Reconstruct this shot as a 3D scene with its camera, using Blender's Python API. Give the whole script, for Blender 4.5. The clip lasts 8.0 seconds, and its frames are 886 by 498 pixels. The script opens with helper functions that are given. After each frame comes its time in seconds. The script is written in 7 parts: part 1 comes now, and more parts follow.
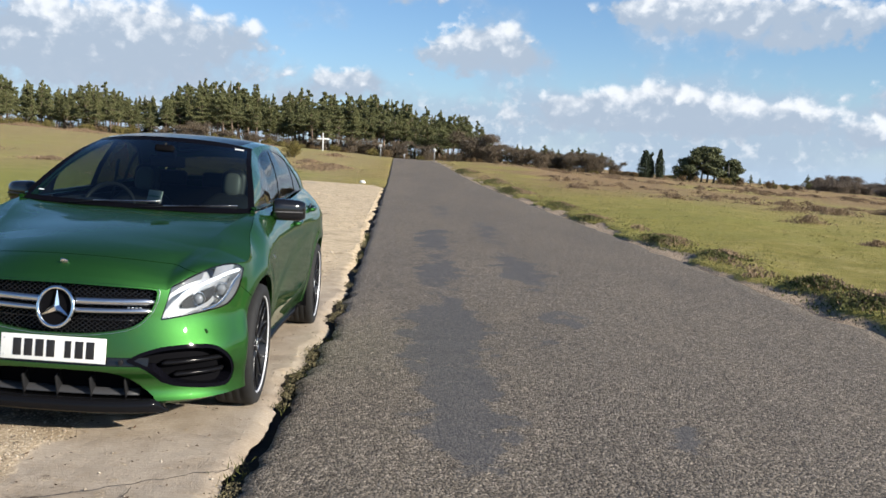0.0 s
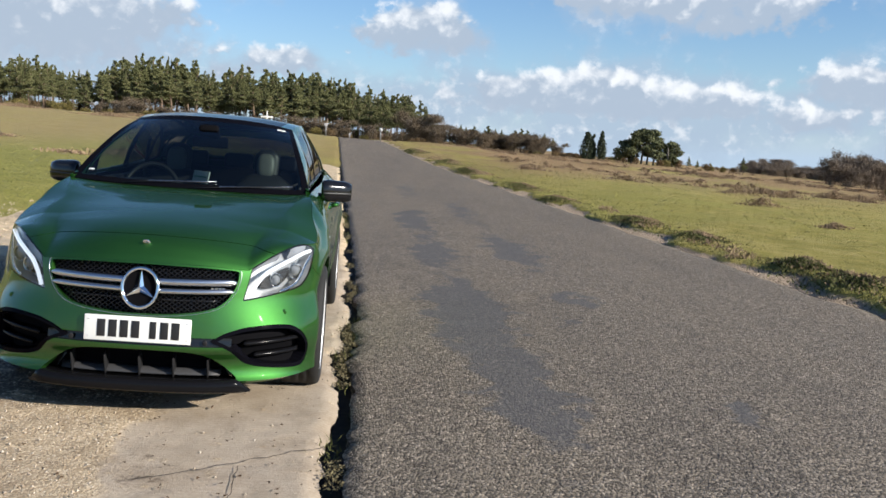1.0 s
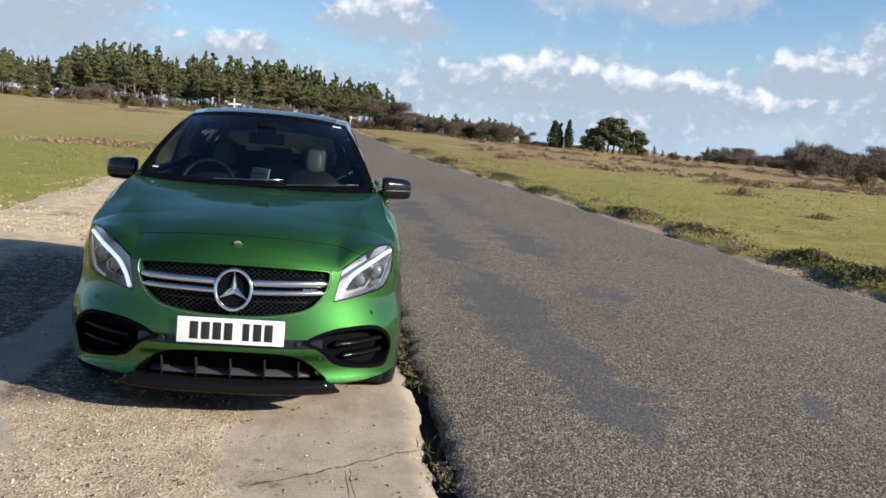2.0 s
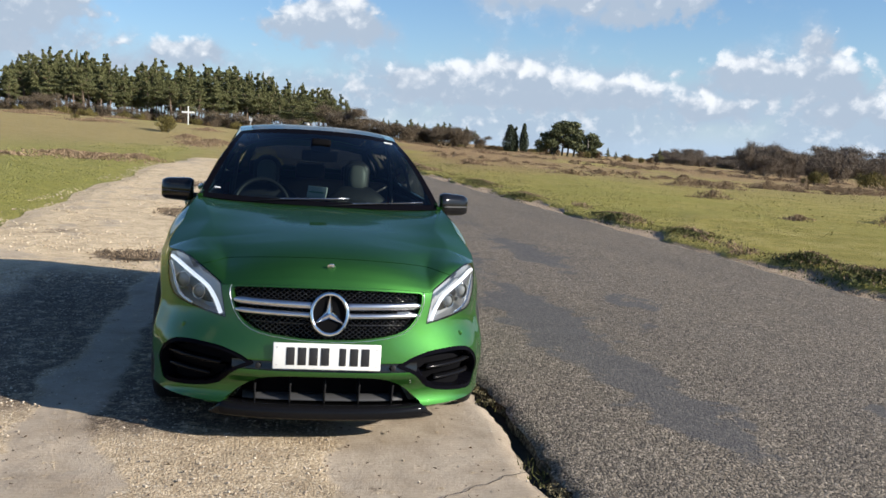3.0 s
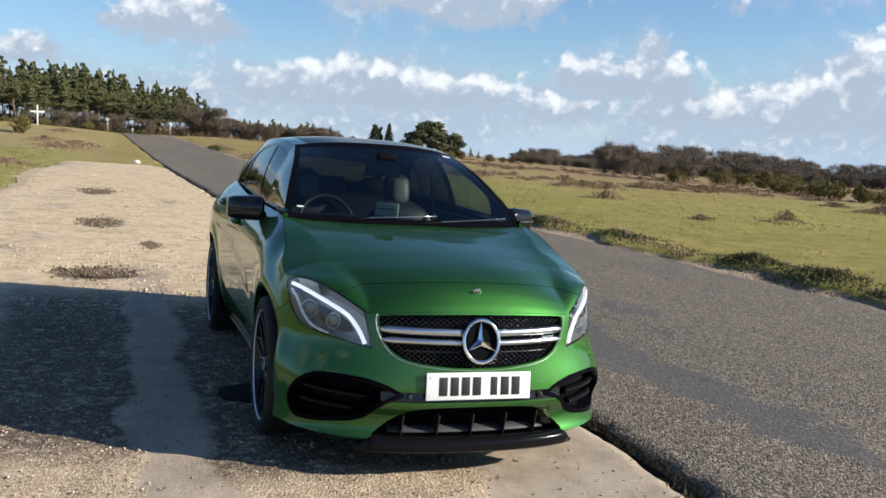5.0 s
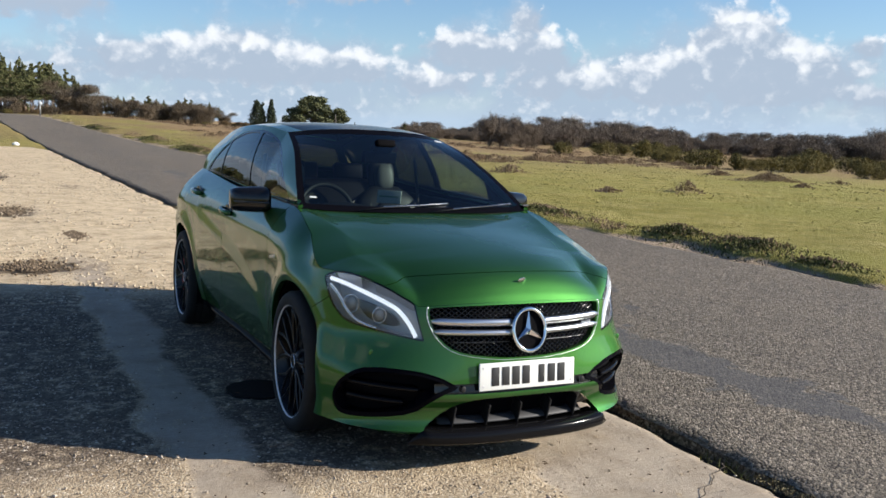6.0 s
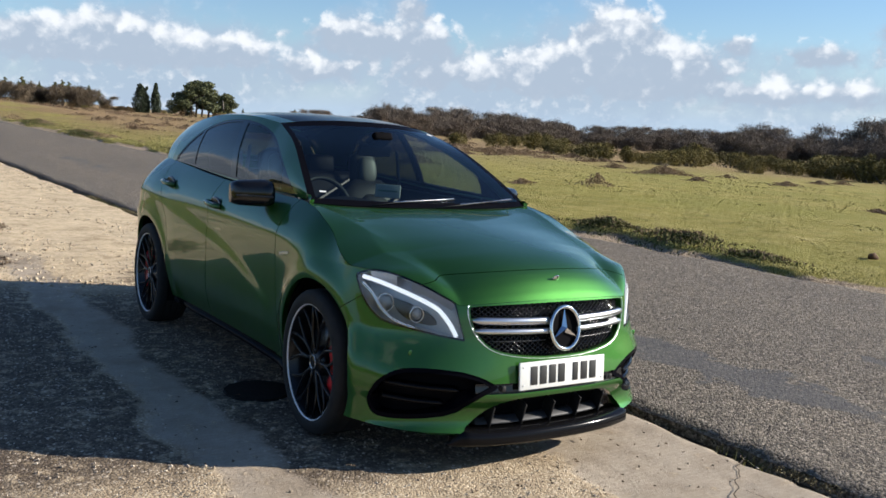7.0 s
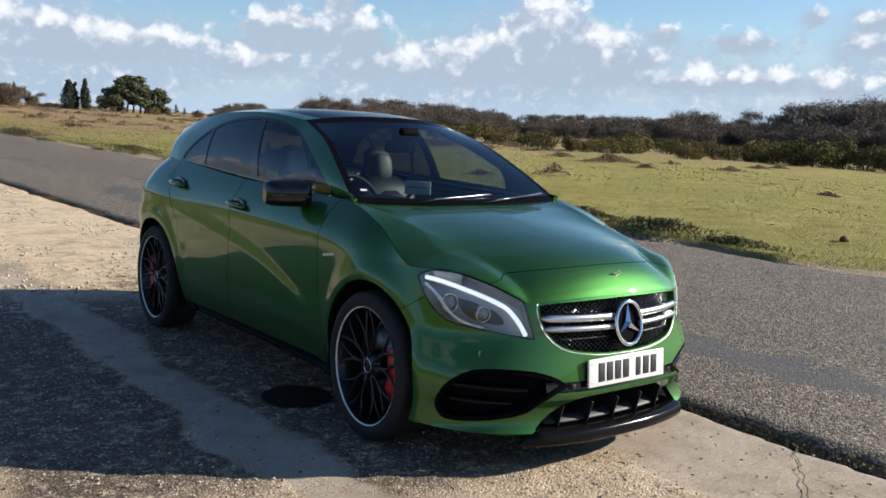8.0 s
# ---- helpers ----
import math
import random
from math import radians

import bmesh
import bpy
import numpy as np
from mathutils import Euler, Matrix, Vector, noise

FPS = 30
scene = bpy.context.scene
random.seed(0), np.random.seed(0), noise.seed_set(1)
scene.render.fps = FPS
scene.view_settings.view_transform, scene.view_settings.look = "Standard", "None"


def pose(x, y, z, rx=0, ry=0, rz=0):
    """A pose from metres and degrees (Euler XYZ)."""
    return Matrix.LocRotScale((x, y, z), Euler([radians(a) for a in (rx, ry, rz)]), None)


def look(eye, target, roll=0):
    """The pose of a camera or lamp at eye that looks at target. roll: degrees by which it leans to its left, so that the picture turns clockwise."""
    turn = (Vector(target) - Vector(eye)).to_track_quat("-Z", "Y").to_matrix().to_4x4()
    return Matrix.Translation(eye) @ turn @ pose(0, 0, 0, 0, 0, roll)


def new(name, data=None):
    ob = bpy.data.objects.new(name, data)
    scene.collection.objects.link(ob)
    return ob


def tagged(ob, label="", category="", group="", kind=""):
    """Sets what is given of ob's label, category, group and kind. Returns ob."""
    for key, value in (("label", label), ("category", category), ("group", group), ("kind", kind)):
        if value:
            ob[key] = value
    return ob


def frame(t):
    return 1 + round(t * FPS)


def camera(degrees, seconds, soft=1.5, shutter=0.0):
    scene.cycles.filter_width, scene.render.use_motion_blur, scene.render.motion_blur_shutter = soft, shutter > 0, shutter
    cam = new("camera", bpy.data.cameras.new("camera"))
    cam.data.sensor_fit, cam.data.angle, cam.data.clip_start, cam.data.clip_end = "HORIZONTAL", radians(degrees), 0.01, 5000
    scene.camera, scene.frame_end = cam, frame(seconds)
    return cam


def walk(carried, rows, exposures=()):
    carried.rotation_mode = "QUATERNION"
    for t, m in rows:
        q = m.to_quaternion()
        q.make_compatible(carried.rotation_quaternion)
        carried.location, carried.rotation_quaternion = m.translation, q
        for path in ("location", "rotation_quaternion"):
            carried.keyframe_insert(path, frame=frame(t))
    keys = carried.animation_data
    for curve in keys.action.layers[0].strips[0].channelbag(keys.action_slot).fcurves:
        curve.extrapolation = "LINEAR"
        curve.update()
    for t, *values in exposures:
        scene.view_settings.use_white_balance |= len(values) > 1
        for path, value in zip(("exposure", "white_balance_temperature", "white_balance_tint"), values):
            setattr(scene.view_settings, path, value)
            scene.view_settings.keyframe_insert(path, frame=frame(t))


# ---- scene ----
SLOPE = 2.1
SITE = pose(0, 0, 0, 0, SLOPE, 0)      # the verge falls away to the right of the car
cam = camera(51.5, 8.0, soft=1.6)
PATH = [
    (0.0, (1.814, -4.511, 1.528), (1.857, -2.521, 1.337), 4.1),
    (0.5, (1.427, -4.533, 1.515), (1.536, -2.546, 1.316), 5.1),
    (1.0, (1.069, -4.582, 1.494), (1.252, -2.603, 1.270), 4.7),
    (1.5, (0.739, -4.562, 1.497), (0.972, -2.591, 1.249), 5.0),
    (3.0, (-0.303, -4.355, 1.522), (0.068, -2.402, 1.296), 4.1),
    (3.5, (-0.654, -4.259, 1.531), (-0.197, -2.323, 1.318), 4.3),
    (4.0, (-0.937, -4.122, 1.524), (-0.426, -2.199, 1.314), 4.4),
    (5.5, (-1.997, -3.681, 1.534), (-1.205, -1.857, 1.315), 3.4),
    (6.0, (-2.322, -3.499, 1.548), (-1.409, -1.737, 1.302), 3.0),
    (6.5, (-2.593, -3.267, 1.537), (-1.574, -1.565, 1.283), 3.4),
    (7.0, (-2.883, -3.068, 1.534), (-1.756, -1.436, 1.280), 4.0),
    (7.5, (-3.061, -2.865, 1.530), (-1.871, -1.278, 1.276), 3.5),
    (8.0, (-3.291, -2.651, 1.521), (-2.053, -1.103, 1.256), 3.0),
]
walk(cam, [(t, SITE @ look(eye, aim, roll)) for t, eye, aim, roll in PATH], [(0.0, 0.80, 6130, 10), (8.0, 0.80, 6130, 10)])

# ---- sky and sun ----
SUN_FROM = (SITE.to_3x3() @ Vector((1.95, -1.12, 1.0))).normalized()
sun_data = bpy.data.lights.new("sun", "SUN")
sun_data.energy, sun_data.angle, sun_data.color = 5.0, radians(0.55), (1.0, 0.90, 0.755)
sun = new("sun", sun_data)
sun.matrix_world = look(SUN_FROM * 60, (0, 0, 0))

world = bpy.data.worlds.new("sky")
scene.world = world
world.use_nodes = True
wt = world.node_tree
wt.nodes.clear()


def wnode(kind, **values):
    n = wt.nodes.new(kind)
    for key, value in values.items():
        n.inputs[key].default_value = value
    return n


def wmath(op, a, b=None, c=None, clamp=False):
    n = wt.nodes.new("ShaderNodeMath")
    n.operation, n.use_clamp = op, clamp
    for i, v in enumerate((a, b, c)):
        if v is None:
            continue
        if isinstance(v, (int, float)):
            n.inputs[i].default_value = v
        else:
            wt.links.new(v, n.inputs[i])
    return n.outputs[0]


def build_sky():
    link = wt.links.new
    out = wt.nodes.new("ShaderNodeOutputWorld")
    sky = wt.nodes.new("ShaderNodeTexSky")
    sky.sky_type, sky.sun_disc = "NISHITA", False
    sky.sun_elevation = math.asin(SUN_FROM.z)
    sky.sun_rotation = math.atan2(SUN_FROM.x, SUN_FROM.y)
    sky.air_density, sky.dust_density, sky.ozone_density = 1.0, 0.2, 2.2
    coord = wt.nodes.new("ShaderNodeTexCoord")
    sep = wt.nodes.new("ShaderNodeSeparateXYZ")
    link(coord.outputs["Generated"], sep.inputs[0])
    x, y, z = sep.outputs
    flat = wmath("SQRT", wmath("ADD", wmath("MULTIPLY", x, x), wmath("MULTIPLY", y, y)))
    elev = wmath("ARCTAN2", z, flat)          # radians
    azim = wmath("ARCTAN2", x, y)             # 0 along +y, to the right positive

    def fbm(scale, lift, detail, rough, seed):
        comb = wt.nodes.new("ShaderNodeCombineXYZ")
        link(wmath("MULTIPLY", azim, scale), comb.inputs[0])
        link(wmath("MULTIPLY", wmath("ADD", elev, lift), scale * 1.15), comb.inputs[1])
        comb.inputs[2].default_value = seed
        n = wnode("ShaderNodeTexNoise", Detail=detail, Roughness=rough, Scale=1.0)
        link(comb.outputs[0], n.inputs["Vector"])
        return n.outputs["Fac"]

    # the cumulus of this sky: azimuth, elevation, half width, half height (degrees), weight
    HEAPS = ((-22, 6.9, 3.2, 1.7, 1.1), (-16.6, 7.0, 2.6, 1.5, 1.0), (-12.0, 7.0, 2.2, 1.0, 0.9), (-19, 5.4, 7, 1.2, 0.7), (-7, 4.4, 1.6, 0.7, 0.7), (-4.2, 4.8, 1.4, 0.7, 0.7), (-30, 7.5, 5, 2.5, 1.0), (-1.0, 9.9, 2.4, 0.6, 0.8),
             (3.4, 7.2, 2.9, 1.2, 1.25), (1.4, 6.6, 2.2, 0.6, 0.8), (5.6, 6.4, 1.8, 0.6, 0.7), (13, 9.2, 3.0, 1.0, 1.0), (19, 8.9, 5.0, 1.2, 1.25), (25, 8.5, 2.6, 0.8, 0.9), (21.5, 7.4, 2.2, 0.5, 0.6),
             (8.0, 3.5, 1.4, 0.6, 0.8), (10.9, 3.6, 1.6, 0.7, 0.9), (14.4, 4.0, 1.9, 0.8, 1.0), (16.6, 3.4, 1.6, 0.6, 0.8), (19.4, 3.2, 1.4, 0.6, 0.9), (22.0, 3.1, 1.3, 0.5, 0.8), (15, 2.5, 7, 0.6, 0.6),
             (28.0, 4.5, 1.7, 0.7, 1.1), (29.8, 4.2, 1.8, 0.6, 0.9), (33.0, 4.2, 1.6, 0.8, 1.0), (32.0, 6.4, 1.0, 0.8, 0.9), (25.6, 2.2, 1.2, 0.5, 0.8), (33.3, 2.2, 2.2, 0.7, 0.8), (27.4, 2.2, 1.4, 0.5, 0.6),
             (44.6, 5.1, 2.2, 1.4, 1.4), (46.0, 3.3, 3.4, 1.0, 1.2), (48.2, 2.7, 1.8, 0.8, 1.0), (40.4, 3.1, 2.0, 0.7, 0.9), (38, 2.2, 2.6, 0.7, 0.7), (43.9, 1.6, 5, 0.6, 0.6), (43, 9.5, 2.2, 0.6, 0.7), (36.5, 8.5, 2.0, 0.6, 0.7),
             (51.5, 4.5, 0.7, 0.4, 0.9), (56.0, 4.0, 1.4, 0.5, 1.0), (59.5, 5.4, 0.8, 0.45, 0.9), (62.8, 5.1, 1.2, 0.5, 0.9), (62.5, 3.8, 1.3, 0.5, 0.8), (53, 1.6, 2.4, 0.5, 0.8), (58, 1.7, 2.6, 0.5, 0.8), (62.5, 1.2, 2.5, 0.5, 0.7), (71, 4, 4, 1.5, 0.9), (84, 6, 7, 2, 0.8),
             (-75, 24, 9, 5, 1.9), (-98, 30, 10, 5, 2.2), (-118, 22, 9, 4, 1.8), (-48, 9, 8, 3, 0.9), (-75, 8, 10, 3, 0.8), (120, 8, 10, 3, 0.7), (165, 9, 12, 3, 0.7), (-120, 8, 12, 3, 0.7))
    field, lean = None, None
    for az, el, wa, we, k in HEAPS:
        da = wmath("MULTIPLY", wmath("SUBTRACT", azim, radians(az)), 0.87 / radians(wa))
        de = wmath("MULTIPLY", wmath("SUBTRACT", elev, radians(el)), 0.72 / radians(we))
        r2 = wmath("ADD", wmath("MULTIPLY", da, da), wmath("MULTIPLY", de, de))
        g = wmath("MULTIPLY", wmath("EXPONENT", wmath("MULTIPLY", r2, -1.0)), k * 1.35)
        h = wmath("MULTIPLY", g, de)
        field = g if field is None else wmath("ADD", field, g)
        lean = h if lean is None else wmath("ADD", lean, h)
    height = wmath("DIVIDE", lean, wmath("ADD", field, 0.15))       # above nought near the tops
    field = wmath("ADD", field, wmath("MULTIPLY", wmath("MAXIMUM", wmath("SUBTRACT", elev, radians(12)), 0.0), -4.0))
    n1 = fbm(40.0, 0.0, 6.0, 0.56, 3.1)
    # rounded heads
    comb = wt.nodes.new("ShaderNodeCombineXYZ")
    link(wmath("ADD", wmath("MULTIPLY", azim, 52.0), wmath("MULTIPLY", n1, 1.4)), comb.inputs[0])
    link(wmath("ADD", wmath("MULTIPLY", elev, 60.0), wmath("MULTIPLY", n1, 1.4)), comb.inputs[1])
    heads = wnode("ShaderNodeTexVoronoi", Scale=1.0, Detail=2.0, Roughness=0.45)
    heads.feature = "SMOOTH_F1"
    link(comb.outputs[0], heads.inputs["Vector"])
    puff = wmath("SUBTRACT", 0.42, heads.outputs["Distance"])
    band = wmath("EXPONENT", wmath("MULTIPLY", wmath("POWER", wmath("MULTIPLY", wmath("SUBTRACT", elev, radians(3.1)), 1 / radians(2.6)), 2.0), -1.0))
    dens = wmath("ADD", wmath("ADD", field, wmath("MULTIPLY", band, 0.74)), wmath("ADD", wmath("MULTIPLY", wmath("SUBTRACT", n1, 0.5), 2.4), wmath("MULTIPLY", puff, 1.15)))
    # no loose flecks in the open blue
    gate = wt.nodes.new("ShaderNodeMapRange")
    gate.interpolation_type = "SMOOTHSTEP"
    gate.inputs["From Min"].default_value, gate.inputs["From Max"].default_value = 0.05, 0.42
    gate.inputs["To Min"].default_value, gate.inputs["To Max"].default_value = -0.9, 0.0
    link(wmath("ADD", field, wmath("MULTIPLY", band, 0.42)), gate.inputs["Value"])
    dens = wmath("ADD", dens, gate.outputs[0])
    # a thin grey bank of cloud low in the sky
    broad = fbm(9.0, 0.0, 6.0, 0.6, 8.7)
    low_sky = wmath("EXPONENT", wmath("MULTIPLY", wmath("POWER", wmath("MULTIPLY", wmath("SUBTRACT", elev, radians(2.0)), 1 / radians(3.2)), 2.0), -1.0))
    veil = wt.nodes.new("ShaderNodeMapRange")
    veil.interpolation_type = "SMOOTHSTEP"
    veil.inputs["From Min"].default_value, veil.inputs["From Max"].default_value = 0.20, 0.95
    link(wmath("ADD", wmath("ADD", wmath("MULTIPLY", low_sky, 0.75), wmath("MULTIPLY", field, 0.45)), wmath("MULTIPLY", wmath("SUBTRACT", broad, 0.5), 2.6)), veil.inputs["Value"])
    cover = wt.nodes.new("ShaderNodeMapRange")
    cover.interpolation_type = "SMOOTHSTEP"
    cover.inputs["From Min"].default_value, cover.inputs["From Max"].default_value = 0.36, 1.14
    link(dens, cover.inputs["Value"])
    # lit heads, grey bases
    n2 = fbm(88.0, 0.0, 5.0, 0.58, 5.3)
    shade = wt.nodes.new("ShaderNodeMapRange")
    shade.interpolation_type = "SMOOTHSTEP"
    shade.inputs["From Min"].default_value, shade.inputs["From Max"].default_value = 0.55, -0.50
    link(wmath("ADD", height, wmath("ADD", wmath("MULTIPLY", puff, 1.3), wmath("MULTIPLY", wmath("SUBTRACT", wmath("ADD", n1, n2), 1.0), 1.0))), shade.inputs["Value"])
    tone = wt.nodes.new("ShaderNodeMix")
    tone.data_type = "RGBA"
    tone.inputs["A"].default_value, tone.inputs["B"].default_value = (8.8, 8.8, 8.7, 1), (4.15, 4.8, 5.6, 1)
    link(shade.outputs[0], tone.inputs["Factor"])
    mix = wt.nodes.new("ShaderNodeMix")
    mix.data_type = "RGBA"
    link(wmath("MULTIPLY", cover.outputs[0], 0.93), mix.inputs["Factor"])
    clear = wt.nodes.new("ShaderNodeMix")
    clear.data_type, clear.blend_type = "RGBA", "MULTIPLY"
    clear.inputs["Factor"].default_value = 1.0
    link(sky.outputs[0], clear.inputs["A"])
    up = wt.nodes.new("ShaderNodeMapRange")
    up.interpolation_type = "SMOOTHSTEP"
    up.inputs["From Min"].default_value, up.inputs["From Max"].default_value = radians(11), radians(34)
    link(elev, up.inputs["Value"])
    deep = wt.nodes.new("ShaderNodeMix")
    deep.data_type = "RGBA"
    deep.inputs["A"].default_value, deep.inputs["B"].default_value = (0.88, 1.02, 1.20, 1), (0.72, 0.84, 1.02, 1)
    link(up.outputs[0], deep.inputs["Factor"])
    link(deep.outputs[2], clear.inputs["B"])
    # pale haze towards the horizon
    haze = wt.nodes.new("ShaderNodeMix")
    haze.data_type = "RGBA"
    haze.inputs["B"].default_value = (4.7, 5.9, 7.3, 1)
    link(wmath("MULTIPLY", wmath("EXPONENT", wmath("MULTIPLY", wmath("MAXIMUM", elev, 0.0), -1 / radians(3.2))), 0.85), haze.inputs["Factor"])
    link(clear.outputs[2], haze.inputs["A"])
    grey = wt.nodes.new("ShaderNodeMix")
    grey.data_type = "RGBA"
    billow = wt.nodes.new("ShaderNodeMapRange")
    billow.interpolation_type = "SMOOTHSTEP"
    billow.inputs["From Min"].default_value, billow.inputs["From Max"].default_value = -0.30, 0.42
    link(wmath("ADD", wmath("MULTIPLY", wmath("SUBTRACT", wmath("ADD", n1, n2), 1.0), 1.7), wmath("MULTIPLY", puff, 0.7)), billow.inputs["Value"])
    bank_tone = wt.nodes.new("ShaderNodeMix")
    bank_tone.data_type = "RGBA"
    bank_tone.inputs["A"].default_value, bank_tone.inputs["B"].default_value = (4.0, 4.85, 5.85, 1), (7.6, 7.75, 7.95, 1)
    link(billow.outputs[0], bank_tone.inputs["Factor"])
    link(bank_tone.outputs[2], grey.inputs["B"])
    link(wmath("MULTIPLY", veil.outputs[0], 0.82), grey.inputs["Factor"])
    link(haze.outputs[2], grey.inputs["A"])
    link(grey.outputs[2], mix.inputs["A"])
    link(tone.outputs[2], mix.inputs["B"])
    bg = wnode("ShaderNodeBackground", Strength=0.066)
    link(mix.outputs[2], bg.inputs["Color"])
    link(bg.outputs[0], out.inputs[0])


build_sky()

# ---- materials ----
def material(name):
    m = bpy.data.materials.new(name)
    m.use_nodes = True
    nt = m.node_tree
    return m, nt, nt.nodes["Principled BSDF"]


def tex(nt, kind, scale, vector=None, **more):
    n = nt.nodes.new(kind)
    n.inputs["Scale"].default_value = scale
    for key, value in more.items():
        n.inputs[key].default_value = value
    if vector is not None:
        nt.links.new(vector, n.inputs["Vector"])
    return n


def place_of(nt, stretch=(1, 1, 1)):
    """Object coordinates, stretched."""
    c = nt.nodes.new("ShaderNodeTexCoord")
    m = nt.nodes.new("ShaderNodeMapping")
    m.inputs["Scale"].default_value = stretch
    nt.links.new(c.outputs["Object"], m.inputs[0])
    return m.outputs[0]


def ramp(nt, value, *stops):
    n = nt.nodes.new("ShaderNodeValToRGB")
    while len(n.color_ramp.elements) < len(stops):
        n.color_ramp.elements.new(0.5)
    for e, (at, colour) in zip(n.color_ramp.elements, stops):
        e.position = at
        e.color = (*colour, 1) if len(colour) == 3 else colour
    nt.links.new(value, n.inputs[0])
    return n.outputs[0]


def blend(nt, fac, a, b, mode="MIX"):
    n = nt.nodes.new("ShaderNodeMix")
    n.data_type, n.blend_type = "RGBA", mode
    for key, v in (("Factor", fac), ("A", a), ("B", b)):
        slot = [i for i in n.inputs if i.name == key and i.enabled][0]
        if isinstance(v, (int, float)):
            slot.default_value = v
        elif isinstance(v, tuple):
            slot.default_value = (*v, 1)
        else:
            nt.links.new(v, slot)
    return [o for o in n.outputs if o.enabled][0]


def calc(nt, op, a, b=None, clamp=False):
    n = nt.nodes.new("ShaderNodeMath")
    n.operation, n.use_clamp = op, clamp
    for i, v in enumerate((a, b)):
        if v is None:
            continue
        if isinstance(v, (int, float)):
            n.inputs[i].default_value = v
        else:
            nt.links.new(v, n.inputs[i])
    return n.outputs[0]


def smooth(nt, value, lo, hi):
    n = nt.nodes.new("ShaderNodeMapRange")
    n.interpolation_type = "SMOOTHSTEP"
    n.inputs["From Min"].default_value, n.inputs["From Max"].default_value = lo, hi
    nt.links.new(value, n.inputs["Value"])
    return n.outputs[0]


def bump(nt, bsdf, height, strength, distance):
    n = nt.nodes.new("ShaderNodeBump")
    n.inputs["Strength"].default_value, n.inputs["Distance"].default_value = strength, distance
    nt.links.new(height, n.inputs["Height"])
    nt.links.new(n.outputs[0], bsdf.inputs["Normal"])


def plain(name, colour, rough=0.5, metal=0.0, coat=0.0, speckle=0.06, scale=60.0, spec=0.5):
    """A simple surface with faint mottling in colour and gloss."""
    m, nt, b = material(name)
    n = tex(nt, "ShaderNodeTexNoise", scale, place_of(nt), Detail=4.0)
    dark = tuple(c * (1 - speckle) for c in colour)
    light = tuple(min(1, c * (1 + speckle)) for c in colour)
    nt.links.new(ramp(nt, n.outputs["Fac"], (0.3, dark), (0.7, light)), b.inputs["Base Color"])
    b.inputs["Roughness"].default_value, b.inputs["Metallic"].default_value = rough, metal
    b.inputs["Coat Weight"].default_value, b.inputs["Coat Roughness"].default_value = coat, 0.03
    b.inputs["Specular IOR Level"].default_value = spec
    return m


def glass_material(name, tint, gloss_rough=0.0, ior=1.5):
    """Thin glass: a tinted see-through sheet with a gloss that grows at low angles."""
    m, nt, b = material(name)
    out = nt.nodes["Material Output"]
    nt.nodes.remove(b)
    t = nt.nodes.new("ShaderNodeBsdfTransparent")
    t.inputs[0].default_value = (*tint, 1)
    g = nt.nodes.new("ShaderNodeBsdfGlossy")
    g.inputs["Roughness"].default_value = gloss_rough
    f = nt.nodes.new("ShaderNodeLayerWeight")
    f.inputs["Blend"].default_value = 0.5
    f0 = ((ior - 1) / (ior + 1)) ** 2 * 1.5
    gloss = calc(nt, "ADD", calc(nt, "MULTIPLY", calc(nt, "POWER", f.outputs["Facing"], 4.6), 1 - f0), f0, clamp=True)
    mix = nt.nodes.new("ShaderNodeMixShader")
    nt.links.new(gloss, mix.inputs[0])
    nt.links.new(t.outputs[0], mix.inputs[1])
    nt.links.new(g.outputs[0], mix.inputs[2])
    nt.links.new(mix.outputs[0], out.inputs[0])
    return m


def paint_material():
    m, nt, b = material("green metallic paint")
    flake = tex(nt, "ShaderNodeTexVoronoi", 900.0, place_of(nt))
    col = ramp(nt, flake.outputs["Color"], (0.0, (0.024, 0.098, 0.016)), (1.0, (0.038, 0.142, 0.023)))
    nt.links.new(col, b.inputs["Base Color"])
    b.inputs["Metallic"].default_value, b.inputs["Roughness"].default_value = 0.94, 0.36
    b.inputs["Coat Weight"].default_value, b.inputs["Coat Roughness"].default_value = 1.0, 0.02
    dust = tex(nt, "ShaderNodeTexNoise", 6.0, place_of(nt), Detail=6.0)
    nt.links.new(calc(nt, "ADD", calc(nt, "MULTIPLY", dust.outputs["Fac"], 0.08), 0.50), b.inputs["Roughness"])
    return m


M_PAINT = paint_material()
M_BLACK = plain("gloss black trim", (0.007, 0.007, 0.008), 0.10, coat=0.0)
M_ROOF = plain("black roof glass", (0.004, 0.004, 0.006), 0.12, spec=0.012)
M_SPLIT = plain("gloss black splitter", (0.006, 0.006, 0.007), 0.16, spec=0.14)
M_DARK = plain("matt black plastic", (0.012, 0.012, 0.013), 0.55, spec=0.3)
M_VOID = plain("black cavity", (0.004, 0.004, 0.005), 0.9, spec=0.05)
M_CHROME = plain("chrome", (0.78, 0.79, 0.80), 0.10, metal=1.0, speckle=0.02)
M_SILVER = plain("satin silver", (0.62, 0.63, 0.65), 0.28, metal=1.0, speckle=0.03)
M_RUBBER = plain("tyre rubber", (0.008, 0.008, 0.008), 0.8, speckle=0.3, scale=30)
M_RIM = plain("gloss black alloy", (0.007, 0.007, 0.008), 0.30, coat=0.15, spec=0.35)
M_RIMEDGE = plain("bright rim lip", (0.74, 0.75, 0.77), 0.35, metal=0.25)
M_RED = plain("red brake paint", (0.42, 0.012, 0.015), 0.35, coat=0.4)
